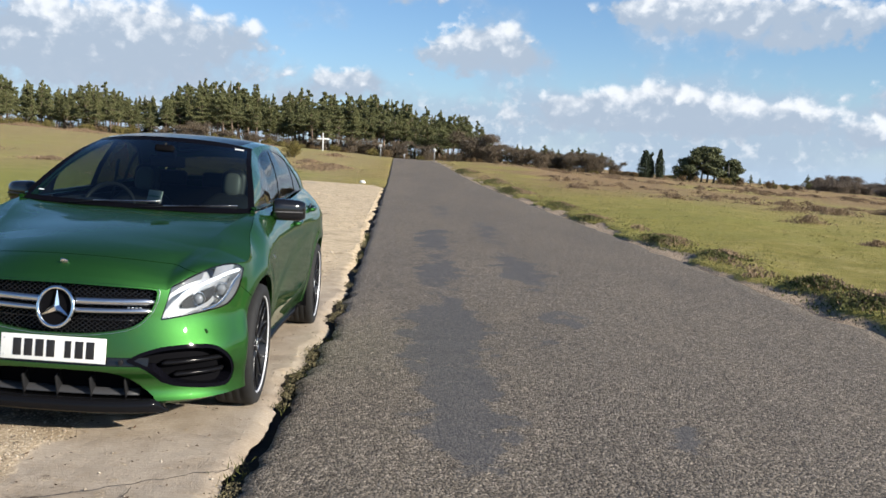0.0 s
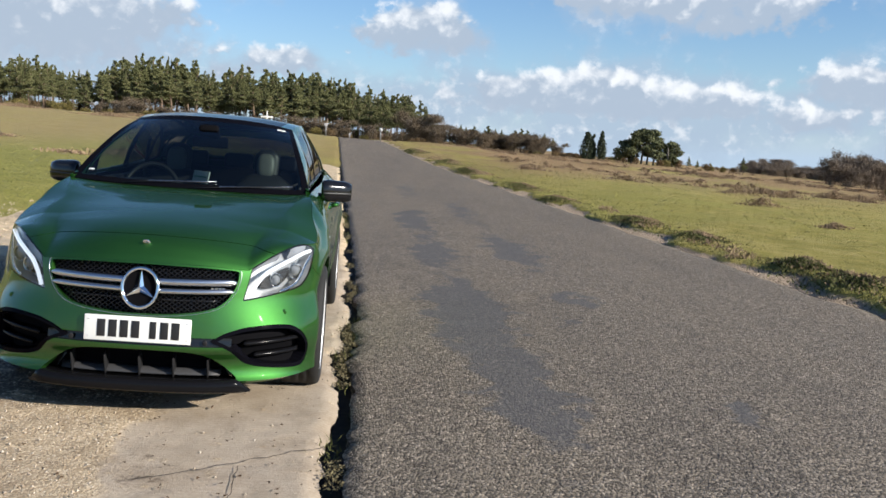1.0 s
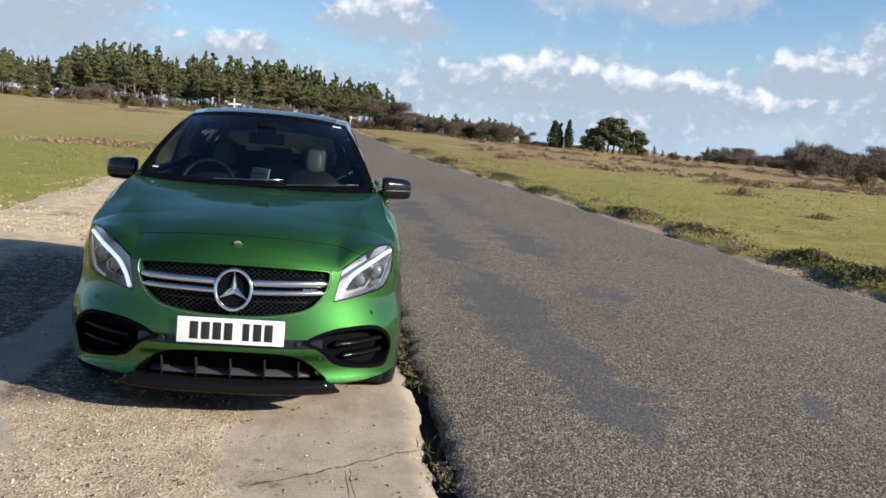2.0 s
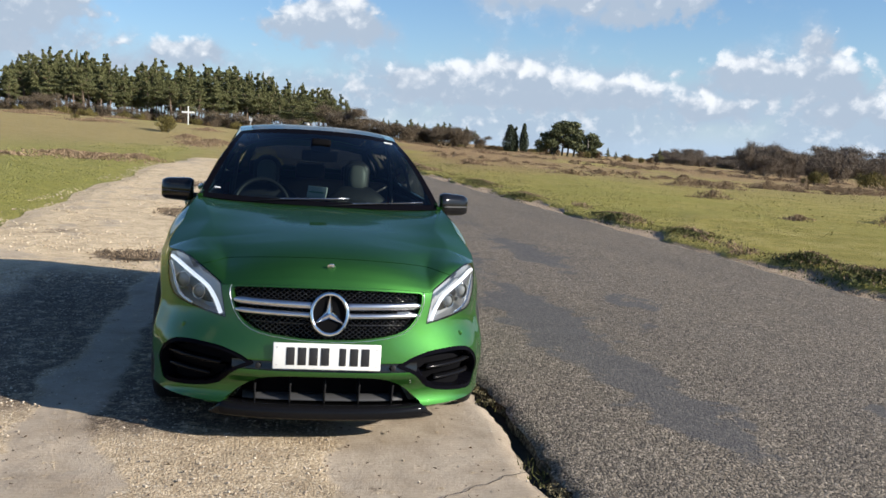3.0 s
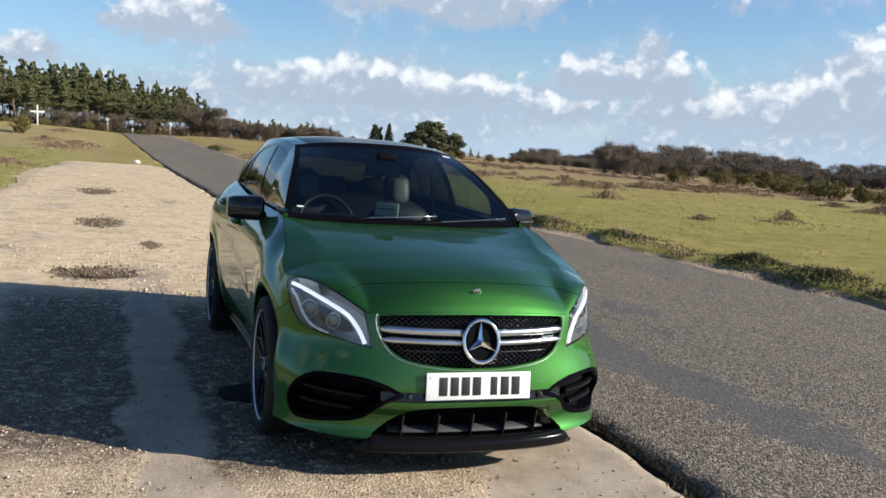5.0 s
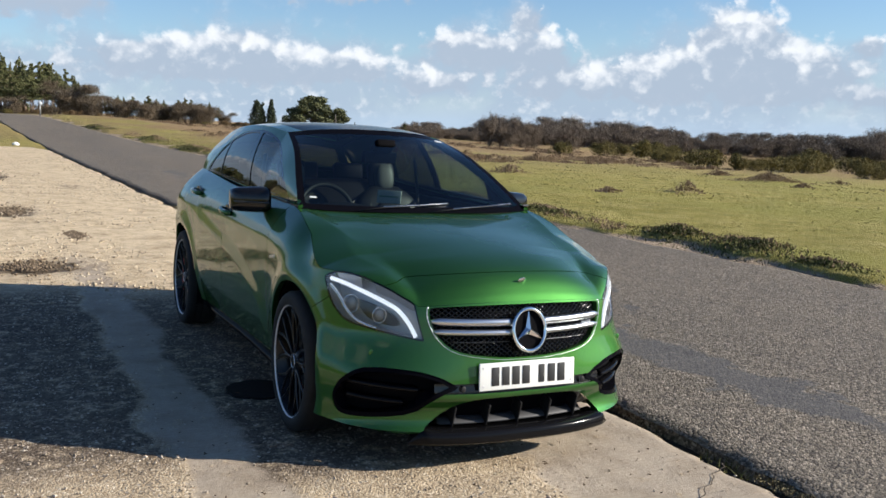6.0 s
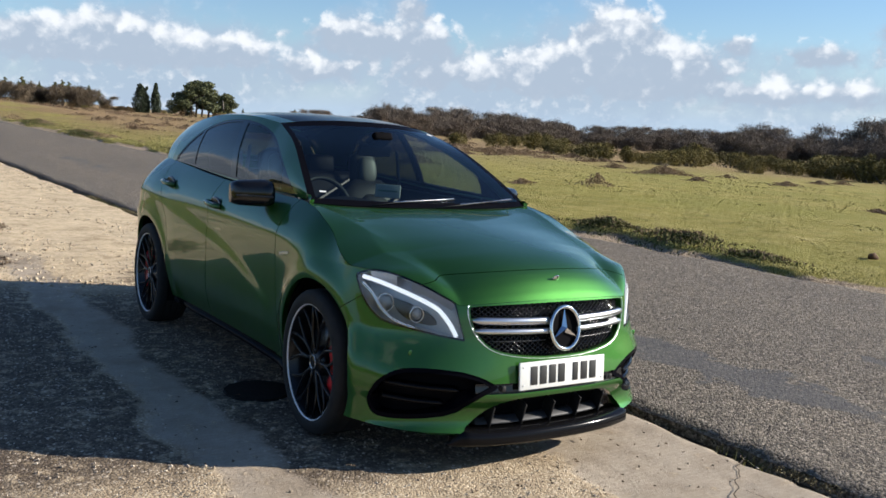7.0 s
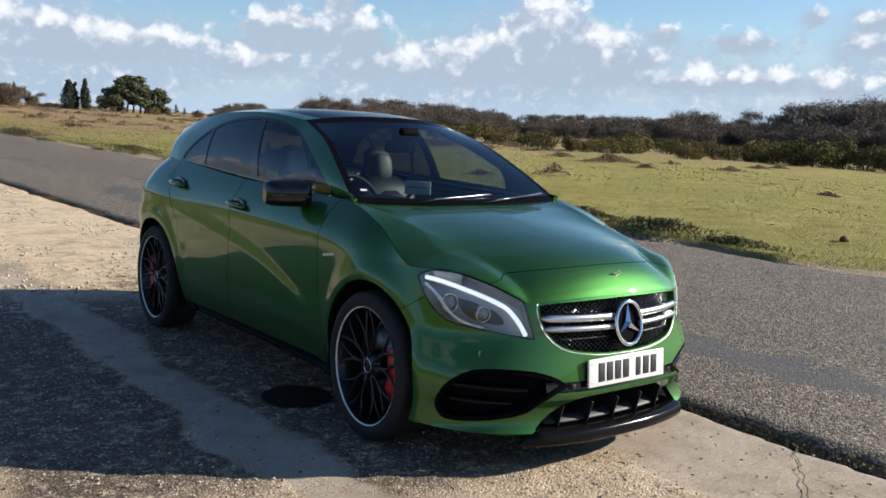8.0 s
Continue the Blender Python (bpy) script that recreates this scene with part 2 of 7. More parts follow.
M_STEEL = plain("brake steel", (0.11, 0.11, 0.115), 0.35, metal=1.0)
M_PLATE = plain("white number plate", (0.74, 0.75, 0.72), 0.35, speckle=0.02)
M_INK = plain("black print", (0.012, 0.012, 0.013), 0.5)
M_LEATHER = plain("black leather", (0.020, 0.020, 0.022), 0.5, speckle=0.15, scale=140)
M_CREAM = plain("pale grey leather", (0.115, 0.118, 0.112), 0.5, speckle=0.08, scale=140)
M_GLASS = glass_material("windscreen glass", (0.44, 0.51, 0.49))
M_TINT = glass_material("privacy glass", (0.10, 0.11, 0.12))
M_SIDE = glass_material("side window glass", (0.58, 0.66, 0.63))
M_LENS = glass_material("headlamp cover", (0.92, 0.94, 0.95))
M_REDLAMP = plain("red lamp plastic", (0.30, 0.01, 0.012), 0.12, coat=0.6)
M_LAMPGREY = plain("headlamp housing", (0.34, 0.35, 0.365), 0.34, metal=0.35)
M_SEATGREY = plain("dark grey leather", (0.035, 0.035, 0.036), 0.5, speckle=0.1, scale=140)
# dash screen: a line on it, and its reflection as a pale colour
M_DASHLINE = plain("green-grey screen line", (0.20, 0.30, 0.22), 0.6)
M_DASHGLARE = plain("pale painted screen reflection", (0.55, 0.58, 0.55), 0.5)
M_PROJ = plain("projector lens", (0.16, 0.17, 0.18), 0.08, coat=0.8)
M_SHELF = plain("dull grey metal", (0.05, 0.05, 0.052), 0.5, metal=0.3)
M_RADIATOR = plain("pale grey radiator shelf", (0.05, 0.05, 0.053), 0.55, metal=0.2)


def lamp_material():
    m, nt, b = material("daytime running light")
    b.inputs["Base Color"].default_value = (0.5, 0.5, 0.52, 1)
    b.inputs["Emission Color"].default_value = (0.92, 0.96, 1.0, 1)
    b.inputs["Emission Strength"].default_value = 0.5
    return m


M_LED = lamp_material()


# ---- building helpers ----
def link_mesh(name, verts, faces, mat, parent=None, label="", flat=False, normals=None):
    """One mesh object from points and faces; under a thing when parent is given."""
    me = bpy.data.meshes.new(name)
    me.from_pydata([tuple(v) for v in verts], [], [tuple(f) for f in faces])
    me.materials.append(mat)
    if not flat:
        me.polygons.foreach_set("use_smooth", [True] * len(me.polygons))
        if normals is not None:
            me.normals_split_custom_set_from_vertices([tuple(n) for n in normals])
    me.update()
    ob = new(name, me)
    if parent is not None:
        ob.parent = parent
    if label:
        tagged(ob, label)
    return ob


def part(name, bm, mat, parent, label="", flat=False):
    """Links a bmesh as one mesh object under a thing or a part."""
    me = bpy.data.meshes.new(name)
    bm.to_mesh(me)
    bm.free()
    me.materials.append(mat)
    if not flat:
        me.polygons.foreach_set("use_smooth", [True] * len(me.polygons))
    ob = new(name, me)
    if parent is not None:
        ob.parent = parent
    if label:
        tagged(ob, label)
    return ob


def box(bm, size, m, bevel=0.0):
    got = bmesh.ops.create_cube(bm, size=1.0, matrix=m @ Matrix.Diagonal((*size, 1)))
    if bevel:
        edges = list({e for v in got["verts"] for e in v.link_edges})
        bmesh.ops.bevel(bm, geom=edges, offset=bevel, segments=2, affect="EDGES", profile=0.6)
    return bm


def tube(bm, points, radius, sides=8, closed=False, taper=None):
    """A round bar along points."""
    pts = [Vector(p) for p in points]
    rings = []
    n = len(pts)
    for i, p in enumerate(pts):
        a = pts[(i - 1) % n] if closed or i else pts[0]
        b = pts[(i + 1) % n] if closed or i < n - 1 else pts[-1]
        d = (b - a).normalized()
        side = d.cross(Vector((0, 0, 1)))
        if side.length < 1e-3:
            side = d.cross(Vector((0, 1, 0)))
        side.normalize()
        up = side.cross(d)
        r = radius if taper is None else radius * (1 + (taper - 1) * i / max(1, n - 1))
        rings.append([bm.verts.new(p + (side * math.cos(k * math.tau / sides) + up * math.sin(k * math.tau / sides)) * r) for k in range(sides)])
    for i in range(n if closed else n - 1):
        a, b = rings[i], rings[(i + 1) % n]
        for k in range(sides):
            bm.faces.new((a[k], a[(k + 1) % sides], b[(k + 1) % sides], b[k]))
    if not closed:
        bm.faces.new(rings[0][::-1])
        bm.faces.new(rings[-1])
    return bm


def lathe(bm, profile, m=None, sides=48, squash=1.0):
    """Turns (radius, along) points about the x axis; squash stretches the vertical."""
    m = m or Matrix.Identity(4)
    rings = [[bm.verts.new(m @ Vector((a, r * math.cos(k * math.tau / sides), r * math.sin(k * math.tau / sides) * squash))) for k in range(sides)] for r, a in profile]
    for a, b in zip(rings, rings[1:]):
        for k in range(sides):
            bm.faces.new((a[k], a[(k + 1) % sides], b[(k + 1) % sides], b[k]))
    return bm


def step(v, lo, hi):
    t = np.clip((v - lo) / (hi - lo), 0, 1)
    return t * t * (3 - 2 * t)


def rise(x, y):
    """Height of the land over the plane on which the car stands."""
    x, y = np.asarray(x, float), np.asarray(y, float)
    u = np.maximum(0, x - 1.05)
    h = 0.0115 * np.maximum(0, np.minimum(y, 175) - 3) + 0.3 * np.minimum(u / 8, 1) - 0.9 * step(u, 10, 80)
    # the road climbs to a crest at the crossroads, and the heath beside it on the left a little more
    crest = np.where(y < 74, 0.56 * step(y, 30, 78), 0.548 - 0.0105 * (np.clip(y, 74, 126) - 74)) * step(u, 16, 4)
    h = h + crest + 0.040 * np.clip(-x - 1.5, 0, 8) * step(y, 36, 54)
    h = h + 0.010 * np.clip(-x - 15, 0, 60)
    lean = math.tan(radians(SLOPE))
    return h - lean * np.maximum(0, -x - 90)


def spot(x, y, up=0.0):
    """The world place on the land at plan (x, y)."""
    return SITE @ Vector((x, y, float(rise(x, y)) + up))


def to_world(p):
    p = np.asarray(p, float)
    return p @ np.array(SITE.to_3x3()).T


def lumps(x, y, scale, seed=0.0, octaves=3):
    """Smooth noise on the plan, about -1 to 1."""
    out = np.zeros(np.shape(x))
    flat_x, flat_y, flat = np.ravel(x), np.ravel(y), out.ravel()
    for i in range(flat.size):
        flat[i] = noise.fractal((flat_x[i] * scale, flat_y[i] * scale, seed), 1.0, 2.0, octaves)
    return flat.reshape(np.shape(x))


def sheet(name, xs, ys, height, mat, parent=None, keep=None):
    """A grid over the plan; xs and ys are 2D arrays or axes."""
    gx, gy = (xs, ys) if np.ndim(xs) == 2 else np.meshgrid(xs, ys)
    gz = height(gx, gy)
    v = to_world(np.stack([gx, gy, gz], -1).reshape(-1, 3))
    rows, cols = gx.shape
    i = np.arange(rows * cols).reshape(rows, cols)
    f = np.stack([i[:-1, :-1], i[:-1, 1:], i[1:, 1:], i[1:, :-1]], -1).reshape(-1, 4)
    if keep is not None:
        f = f[keep(gx, gy)[:-1, :-1].ravel()]
    return link_mesh(name, v.tolist(), f.tolist(), mat, parent)

# ---- ground materials ----
def grass_material():
    m, nt, b = material("short heath grass")
    p = place_of(nt)
    big = tex(nt, "ShaderNodeTexNoise", 0.16, p, Detail=5.0, Roughness=0.62)
    mid = tex(nt, "ShaderNodeTexNoise", 1.3, p, Detail=6.0, Roughness=0.7)
    fine = tex(nt, "ShaderNodeTexNoise", 26.0, p, Detail=6.0, Roughness=0.75)
    turf = ramp(nt, mid.outputs["Fac"], (0.28, (0.185, 0.180, 0.042)), (0.50, (0.285, 0.255, 0.068)), (0.72, (0.390, 0.330, 0.125)))
    green = blend(nt, smooth(nt, big.outputs["Fac"], 0.42, 0.66), turf, (0.250, 0.240, 0.060))
    # dead bracken and heather, as patches that grow thicker away from the road
    sep = nt.nodes.new("ShaderNodeSeparateXYZ")
    nt.links.new(p, sep.inputs[0])
    far = calc(nt, "ADD", smooth(nt, sep.outputs[1], 18.0, 42.0), 0.0)
    patch = tex(nt, "ShaderNodeTexNoise", 0.11, place_of(nt, (1.0, 0.55, 1.0)), Detail=7.0, Roughness=0.66)
    far = calc(nt, "MULTIPLY", far, calc(nt, "ADD", calc(nt, "MULTIPLY", smooth(nt, sep.outputs[0], 3.0, 11.0), 0.35), 0.65))
    heath = calc(nt, "MULTIPLY", smooth(nt, patch.outputs["Fac"], 0.36, 0.52), far)
    brown = ramp(nt, fine.outputs["Fac"], (0.3, (0.155, 0.102, 0.050)), (0.7, (0.345, 0.240, 0.125)))
    col = blend(nt, calc(nt, "MULTIPLY", heath, 0.8), green, brown)
    straw = calc(nt, "MULTIPLY", calc(nt, "MAXIMUM", smooth(nt, sep.outputs[0], -0.5, -3.0), calc(nt, "MULTIPLY", smooth(nt, sep.outputs[0], 7.0, 14.0), 0.55)), smooth(nt, sep.outputs[1], 10.0, 40.0))
    col = blend(nt, calc(nt, "MULTIPLY", straw, 0.34), col, blend(nt, mid.outputs["Fac"], (0.27, 0.235, 0.105), (0.47, 0.395, 0.205)))
    # the brown heather belt below the wood
    belt = calc(nt, "MULTIPLY", calc(nt, "MULTIPLY", smooth(nt, sep.outputs[0], 4.0, 9.0), smooth(nt, sep.outputs[1], 34.0, 56.0)), smooth(nt, patch.outputs["Fac"], 0.34, 0.56))
    col = blend(nt, calc(nt, "MULTIPLY", belt, 0.75), col, brown)
    # lusher turf beside the gravel
    col = blend(nt, calc(nt, "MULTIPLY", calc(nt, "MULTIPLY", smooth(nt, sep.outputs[0], -2.0, -4.5), calc(nt, "MULTIPLY", smooth(nt, sep.outputs[0], -16.0, -9.0), smooth(nt, sep.outputs[1], 46.0, 30.0))), 0.36), col, blend(nt, mid.outputs["Fac"], (0.145, 0.185, 0.032), (0.26, 0.285, 0.065)))
    # bare sandy soil beside the road
    def wave(rate, shift, size):
        return calc(nt, "MULTIPLY", calc(nt, "SINE", calc(nt, "ADD", calc(nt, "MULTIPLY", sep.outputs[1], rate), shift)), size)
    line = calc(nt, "ADD", calc(nt, "SUBTRACT", 6.60, calc(nt, "MULTIPLY", sep.outputs[1], 0.055)), calc(nt, "ADD", wave(1.3, 0.0, 0.20), calc(nt, "ADD", wave(3.1, 1.0, 0.11), wave(7.3, 0.0, 0.05))))
    off = calc(nt, "ADD", calc(nt, "SUBTRACT", sep.outputs[0], line), calc(nt, "MULTIPLY", calc(nt, "SUBTRACT", fine.outputs["Fac"], 0.5), 0.25))
    soil = calc(nt, "MULTIPLY", smooth(nt, off, 0.03, -0.05), smooth(nt, off, -1.6, -1.2))
    col = blend(nt, soil, col, ramp(nt, fine.outputs["Fac"], (0.3, (0.27, 0.205, 0.135)), (0.7, (0.50, 0.41, 0.29))))
    col = blend(nt, 0.42, col, ramp(nt, fine.outputs["Fac"], (0.25, (0.25, 0.25, 0.22)), (0.75, (1.0, 1.0, 0.92))), "MULTIPLY")
    col = blend(nt, 1.0, col, (1.27, 1.23, 1.30), "MULTIPLY")
    nt.links.new(col, b.inputs["Base Color"])
    b.inputs["Roughness"].default_value = 0.9
    b.inputs["Specular IOR Level"].default_value = 0.15
    bump(nt, b, calc(nt, "ADD", fine.outputs["Fac"], calc(nt, "MULTIPLY", mid.outputs["Fac"], 2.0)), 0.9, 0.06)
    return m


def spots(nt, p, items, warp=0.5):
    """Soft uneven marks at plan places: x, y, half width, half length, weight."""
    sep = nt.nodes.new("ShaderNodeSeparateXYZ")
    stir = tex(nt, "ShaderNodeTexNoise", 2.4, p, Detail=5.0, Roughness=0.65)
    push = nt.nodes.new("ShaderNodeVectorMath")
    push.operation = "MULTIPLY_ADD"
    nt.links.new(stir.outputs["Color"], push.inputs[0])
    push.inputs[1].default_value, push.inputs[2].default_value = (warp * 2, warp * 3, 0), (-warp, -warp * 1.5, 0)
    both_ = nt.nodes.new("ShaderNodeVectorMath")
    nt.links.new(p, both_.inputs[0])
    nt.links.new(push.outputs[0], both_.inputs[1])
    nt.links.new(both_.outputs[0], sep.inputs[0])
    total = None
    for x, y, wx, wy, k in items:
        dx = calc(nt, "MULTIPLY", calc(nt, "SUBTRACT", sep.outputs[0], x), 1 / wx)
        dy = calc(nt, "MULTIPLY", calc(nt, "SUBTRACT", sep.outputs[1], y), 1 / wy)
        r = calc(nt, "ADD", calc(nt, "MULTIPLY", dx, dx), calc(nt, "MULTIPLY", dy, dy))
        g = calc(nt, "MULTIPLY", calc(nt, "POWER", 2.718, calc(nt, "MULTIPLY", r, -1.0)), k)
        total = g if total is None else calc(nt, "ADD", total, g)
    return total


def road_material():
    m, nt, b = material("worn chipped asphalt")
    p = place_of(nt)
    chips = tex(nt, "ShaderNodeTexVoronoi", 72.0, p)
    grit = tex(nt, "ShaderNodeTexNoise", 55.0, p, Detail=5.0, Roughness=0.7)
    wide = tex(nt, "ShaderNodeTexNoise", 0.8, place_of(nt, (1.0, 0.25, 1.0)), Detail=5.0, Roughness=0.6)
    col = ramp(nt, chips.outputs["Color"], (0.0, (0.042, 0.037, 0.031)), (0.42, (0.125, 0.111, 0.093)), (0.78, (0.265, 0.238, 0.201)), (1.0, (0.500, 0.455, 0.392)))
    col = blend(nt, 0.35, col, ramp(nt, grit.outputs["Fac"], (0.3, (0.45, 0.45, 0.45)), (0.7, (1.0, 1.0, 1.0))), "MULTIPLY")
    col = blend(nt, 0.55, col, ramp(nt, wide.outputs["Fac"], (0.3, (0.72, 0.72, 0.74)), (0.7, (1.15, 1.12, 1.06))), "MULTIPLY")
    col = blend(nt, 1.0, col, (1.16, 1.09, 0.99), "MULTIPLY")
    # smooth, bitumen-rich repairs in the wheel track
    marks = spots(nt, p, ((2.05, 3.1, 0.42, 1.5, 1.0), (2.13, 0.5, 0.27, 0.75, 0.95), (3.32, 0.42, 0.15, 0.22, 0.9), (2.0, 7.2, 0.32, 1.4, 0.7), (3.1, 7.4, 0.38, 1.6, 0.75), (3.2, 4.0, 0.22, 0.5, 0.6), (2.9, 2.9, 0.2, 0.25, 0.55), (1.9, 11.5, 0.4, 2.2, 0.6), (3.0, 13.0, 0.4, 3.0, 0.5), (2.2, 19, 0.5, 4.0, 0.5), (2.6, -2.6, 0.3, 0.8, 0.6), (4.3, 3.0, 0.3, 3.0, 0.3)))
    edge = tex(nt, "ShaderNodeTexNoise", 2.6, place_of(nt, (1.0, 0.55, 1.0)), Detail=7.0, Roughness=0.68)
    tracks = spots(nt, p, ((2.08, 4.0, 0.40, 16.0, 0.34), (3.15, 6.0, 0.35, 16.0, 0.26)))
    repair = smooth(nt, calc(nt, "ADD", calc(nt, "ADD", marks, tracks), calc(nt, "MULTIPLY", calc(nt, "SUBTRACT", edge.outputs["Fac"], 0.5), 1.7)), 0.46, 0.74)
    col = blend(nt, calc(nt, "MULTIPLY", repair, 0.70), col, (0.080, 0.080, 0.083))
    nt.links.new(col, b.inputs["Base Color"])
    b.inputs["Roughness"].default_value = 0.82
    b.inputs["Specular IOR Level"].default_value = 0.3
    height = calc(nt, "ADD", calc(nt, "MULTIPLY", chips.outputs["Distance"], -1.0), grit.outputs["Fac"])
    bump(nt, b, calc(nt, "MULTIPLY", height, calc(nt, "SUBTRACT", 1.0, calc(nt, "MULTIPLY", repair, 0.6))), 0.85, 0.010)
    return m


def pad_material():
    m, nt, b = material("old concrete and loose gravel")
    p = place_of(nt)
    sep = nt.nodes.new("ShaderNodeSeparateXYZ")
    nt.links.new(p, sep.inputs[0])
    warp = tex(nt, "ShaderNodeTexNoise", 1.4, p, Detail=5.0, Roughness=0.65)
    wob = calc(nt, "MULTIPLY", calc(nt, "SUBTRACT", warp.outputs["Fac"], 0.5), 0.55)
    x = calc(nt, "ADD", sep.outputs[0], wob)
    right = calc(nt, "MULTIPLY", smooth(nt, x, 0.02, 0.10), smooth(nt, sep.outputs[1], 9.0, 4.0))
    strip = calc(nt, "MULTIPLY", calc(nt, "MULTIPLY", smooth(nt, x, -1.50, -1.43), smooth(nt, calc(nt, "ADD", x, calc(nt, "MULTIPLY", smooth(nt, sep.outputs[1], -0.6, 0.3), 0.20)), -0.88, -0.95)), smooth(nt, sep.outputs[1], 8.0, 5.5))
    left = calc(nt, "MULTIPLY", calc(nt, "MULTIPLY", smooth(nt, x, -3.6, -3.4), smooth(nt, x, -2.2, -2.35)), smooth(nt, sep.outputs[1], 0.6, 1.0))
    bare = calc(nt, "MULTIPLY", smooth(nt, warp.outputs["Fac"], 0.52, 0.60), 0.8)
    slab = calc(nt, "MAXIMUM", calc(nt, "MAXIMUM", right, strip), calc(nt, "MULTIPLY", left, bare))
    pebble = tex(nt, "ShaderNodeTexVoronoi", 88.0, p)
    sand = tex(nt, "ShaderNodeTexNoise", 70.0, p, Detail=6.0, Roughness=0.75)
    stain = tex(nt, "ShaderNodeTexNoise", 2.3, p, Detail=7.0, Roughness=0.68)
    stones = ramp(nt, pebble.outputs["Color"], (0.0, (0.340, 0.260, 0.170)), (0.4, (0.500, 0.395, 0.270)), (0.75, (0.640, 0.525, 0.375)), (1.0, (0.820, 0.720, 0.580)))
    stones = blend(nt, smooth(nt, pebble.outputs["Distance"], 0.60, 1.0), stones, (0.270, 0.205, 0.135))
    stones = blend(nt, 0.75, stones, ramp(nt, stain.outputs["Fac"], (0.32, (0.55, 0.52, 0.47)), (0.62, (1.08, 1.06, 1.0))), "MULTIPLY")
    crete = ramp(nt, sand.outputs["Fac"], (0.25, (0.345, 0.285, 0.215)), (0.75, (0.480, 0.410, 0.325)))
    crete = blend(nt, 0.8, crete, ramp(nt, stain.outputs["Fac"], (0.30, (0.62, 0.57, 0.50)), (0.58, (1.05, 1.03, 1.0))), "MULTIPLY")
    # brushed ribs across the old slab
    ribs = tex(nt, "ShaderNodeTexWave", 9.0, p, Distortion=2.0, Detail=2.0)
    ribs.bands_direction = "Y"
    crete = blend(nt, 0.13, crete, ramp(nt, ribs.outputs["Fac"], (0.2, (0.7, 0.7, 0.7)), (0.8, (1.1, 1.1, 1.1))), "MULTIPLY")
    dry = smooth(nt, calc(nt, "ADD", sep.outputs[1], calc(nt, "MULTIPLY", wob, 6.0)), 3.2, 7.0)
    sandy = ramp(nt, sand.outputs["Fac"], (0.25, (0.53, 0.425, 0.275)), (0.75, (0.80, 0.67, 0.47)))
    sandy = blend(nt, 0.55, sandy, ramp(nt, stain.outputs["Fac"], (0.34, (0.60, 0.54, 0.46)), (0.50, (1.0, 0.98, 0.95))), "MULTIPLY")
    rubble = tex(nt, "ShaderNodeTexNoise", 7.0, p, Detail=9.0, Roughness=0.78)
    sandy = blend(nt, 0.9, sandy, ramp(nt, rubble.outputs["Fac"], (0.36, (0.50, 0.44, 0.37)), (0.50, (0.95, 0.93, 0.90)), (0.62, (1.12, 1.10, 1.08))), "MULTIPLY")
    stones = blend(nt, calc(nt, "MULTIPLY", dry, 0.80), stones, sandy)
    worn = calc(nt, "MULTIPLY", slab, smooth(nt, tex(nt, "ShaderNodeTexNoise", 9.0, p, Detail=5.0, Roughness=0.7).outputs["Fac"], 0.30, 0.42))
    col = blend(nt, worn, stones, crete)
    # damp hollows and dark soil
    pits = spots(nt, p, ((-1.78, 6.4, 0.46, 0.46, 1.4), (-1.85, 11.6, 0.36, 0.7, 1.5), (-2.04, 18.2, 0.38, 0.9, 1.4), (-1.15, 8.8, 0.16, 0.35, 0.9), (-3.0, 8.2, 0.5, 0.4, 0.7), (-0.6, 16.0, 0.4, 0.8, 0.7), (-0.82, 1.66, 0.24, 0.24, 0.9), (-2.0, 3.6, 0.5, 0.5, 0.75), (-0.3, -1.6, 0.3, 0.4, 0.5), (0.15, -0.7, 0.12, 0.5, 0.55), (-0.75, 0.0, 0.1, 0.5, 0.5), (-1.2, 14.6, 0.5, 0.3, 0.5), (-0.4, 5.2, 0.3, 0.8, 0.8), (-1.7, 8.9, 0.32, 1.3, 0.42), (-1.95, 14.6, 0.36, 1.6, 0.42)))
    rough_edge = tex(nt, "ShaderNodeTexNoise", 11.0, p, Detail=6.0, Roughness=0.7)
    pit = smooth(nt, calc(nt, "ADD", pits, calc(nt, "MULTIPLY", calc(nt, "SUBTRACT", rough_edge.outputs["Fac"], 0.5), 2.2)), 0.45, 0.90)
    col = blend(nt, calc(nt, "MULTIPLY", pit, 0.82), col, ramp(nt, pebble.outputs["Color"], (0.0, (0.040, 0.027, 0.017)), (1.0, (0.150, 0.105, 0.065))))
    # Damp gravel beside and under the car, its shade painted in darker
    damp_shade = calc(nt, "MULTIPLY", calc(nt, "MULTIPLY", smooth(nt, x, -2.55, -2.30), smooth(nt, x, -1.46, -1.54)), calc(nt, "MULTIPLY", smooth(nt, sep.outputs[1], 0.35, 0.9), smooth(nt, sep.outputs[1], 5.6, 4.6)))
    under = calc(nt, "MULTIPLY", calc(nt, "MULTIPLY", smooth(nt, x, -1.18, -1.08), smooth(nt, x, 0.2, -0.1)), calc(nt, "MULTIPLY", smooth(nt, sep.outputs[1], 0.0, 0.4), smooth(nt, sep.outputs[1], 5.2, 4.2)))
    damp_shade = calc(nt, "MULTIPLY", calc(nt, "MAXIMUM", damp_shade, under), smooth(nt, rough_edge.outputs["Fac"], 0.30, 0.50))
    col = blend(nt, calc(nt, "MULTIPLY", damp_shade, 0.86), col, ramp(nt, pebble.outputs["Color"], (0.0, (0.026, 0.018, 0.013)), (0.62, (0.075, 0.054, 0.040)), (0.84, (0.200, 0.155, 0.115)), (0.96, (0.620, 0.540, 0.440))))
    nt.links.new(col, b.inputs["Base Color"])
    b.inputs["Roughness"].default_value = 0.88
    b.inputs["Specular IOR Level"].default_value = 0.25
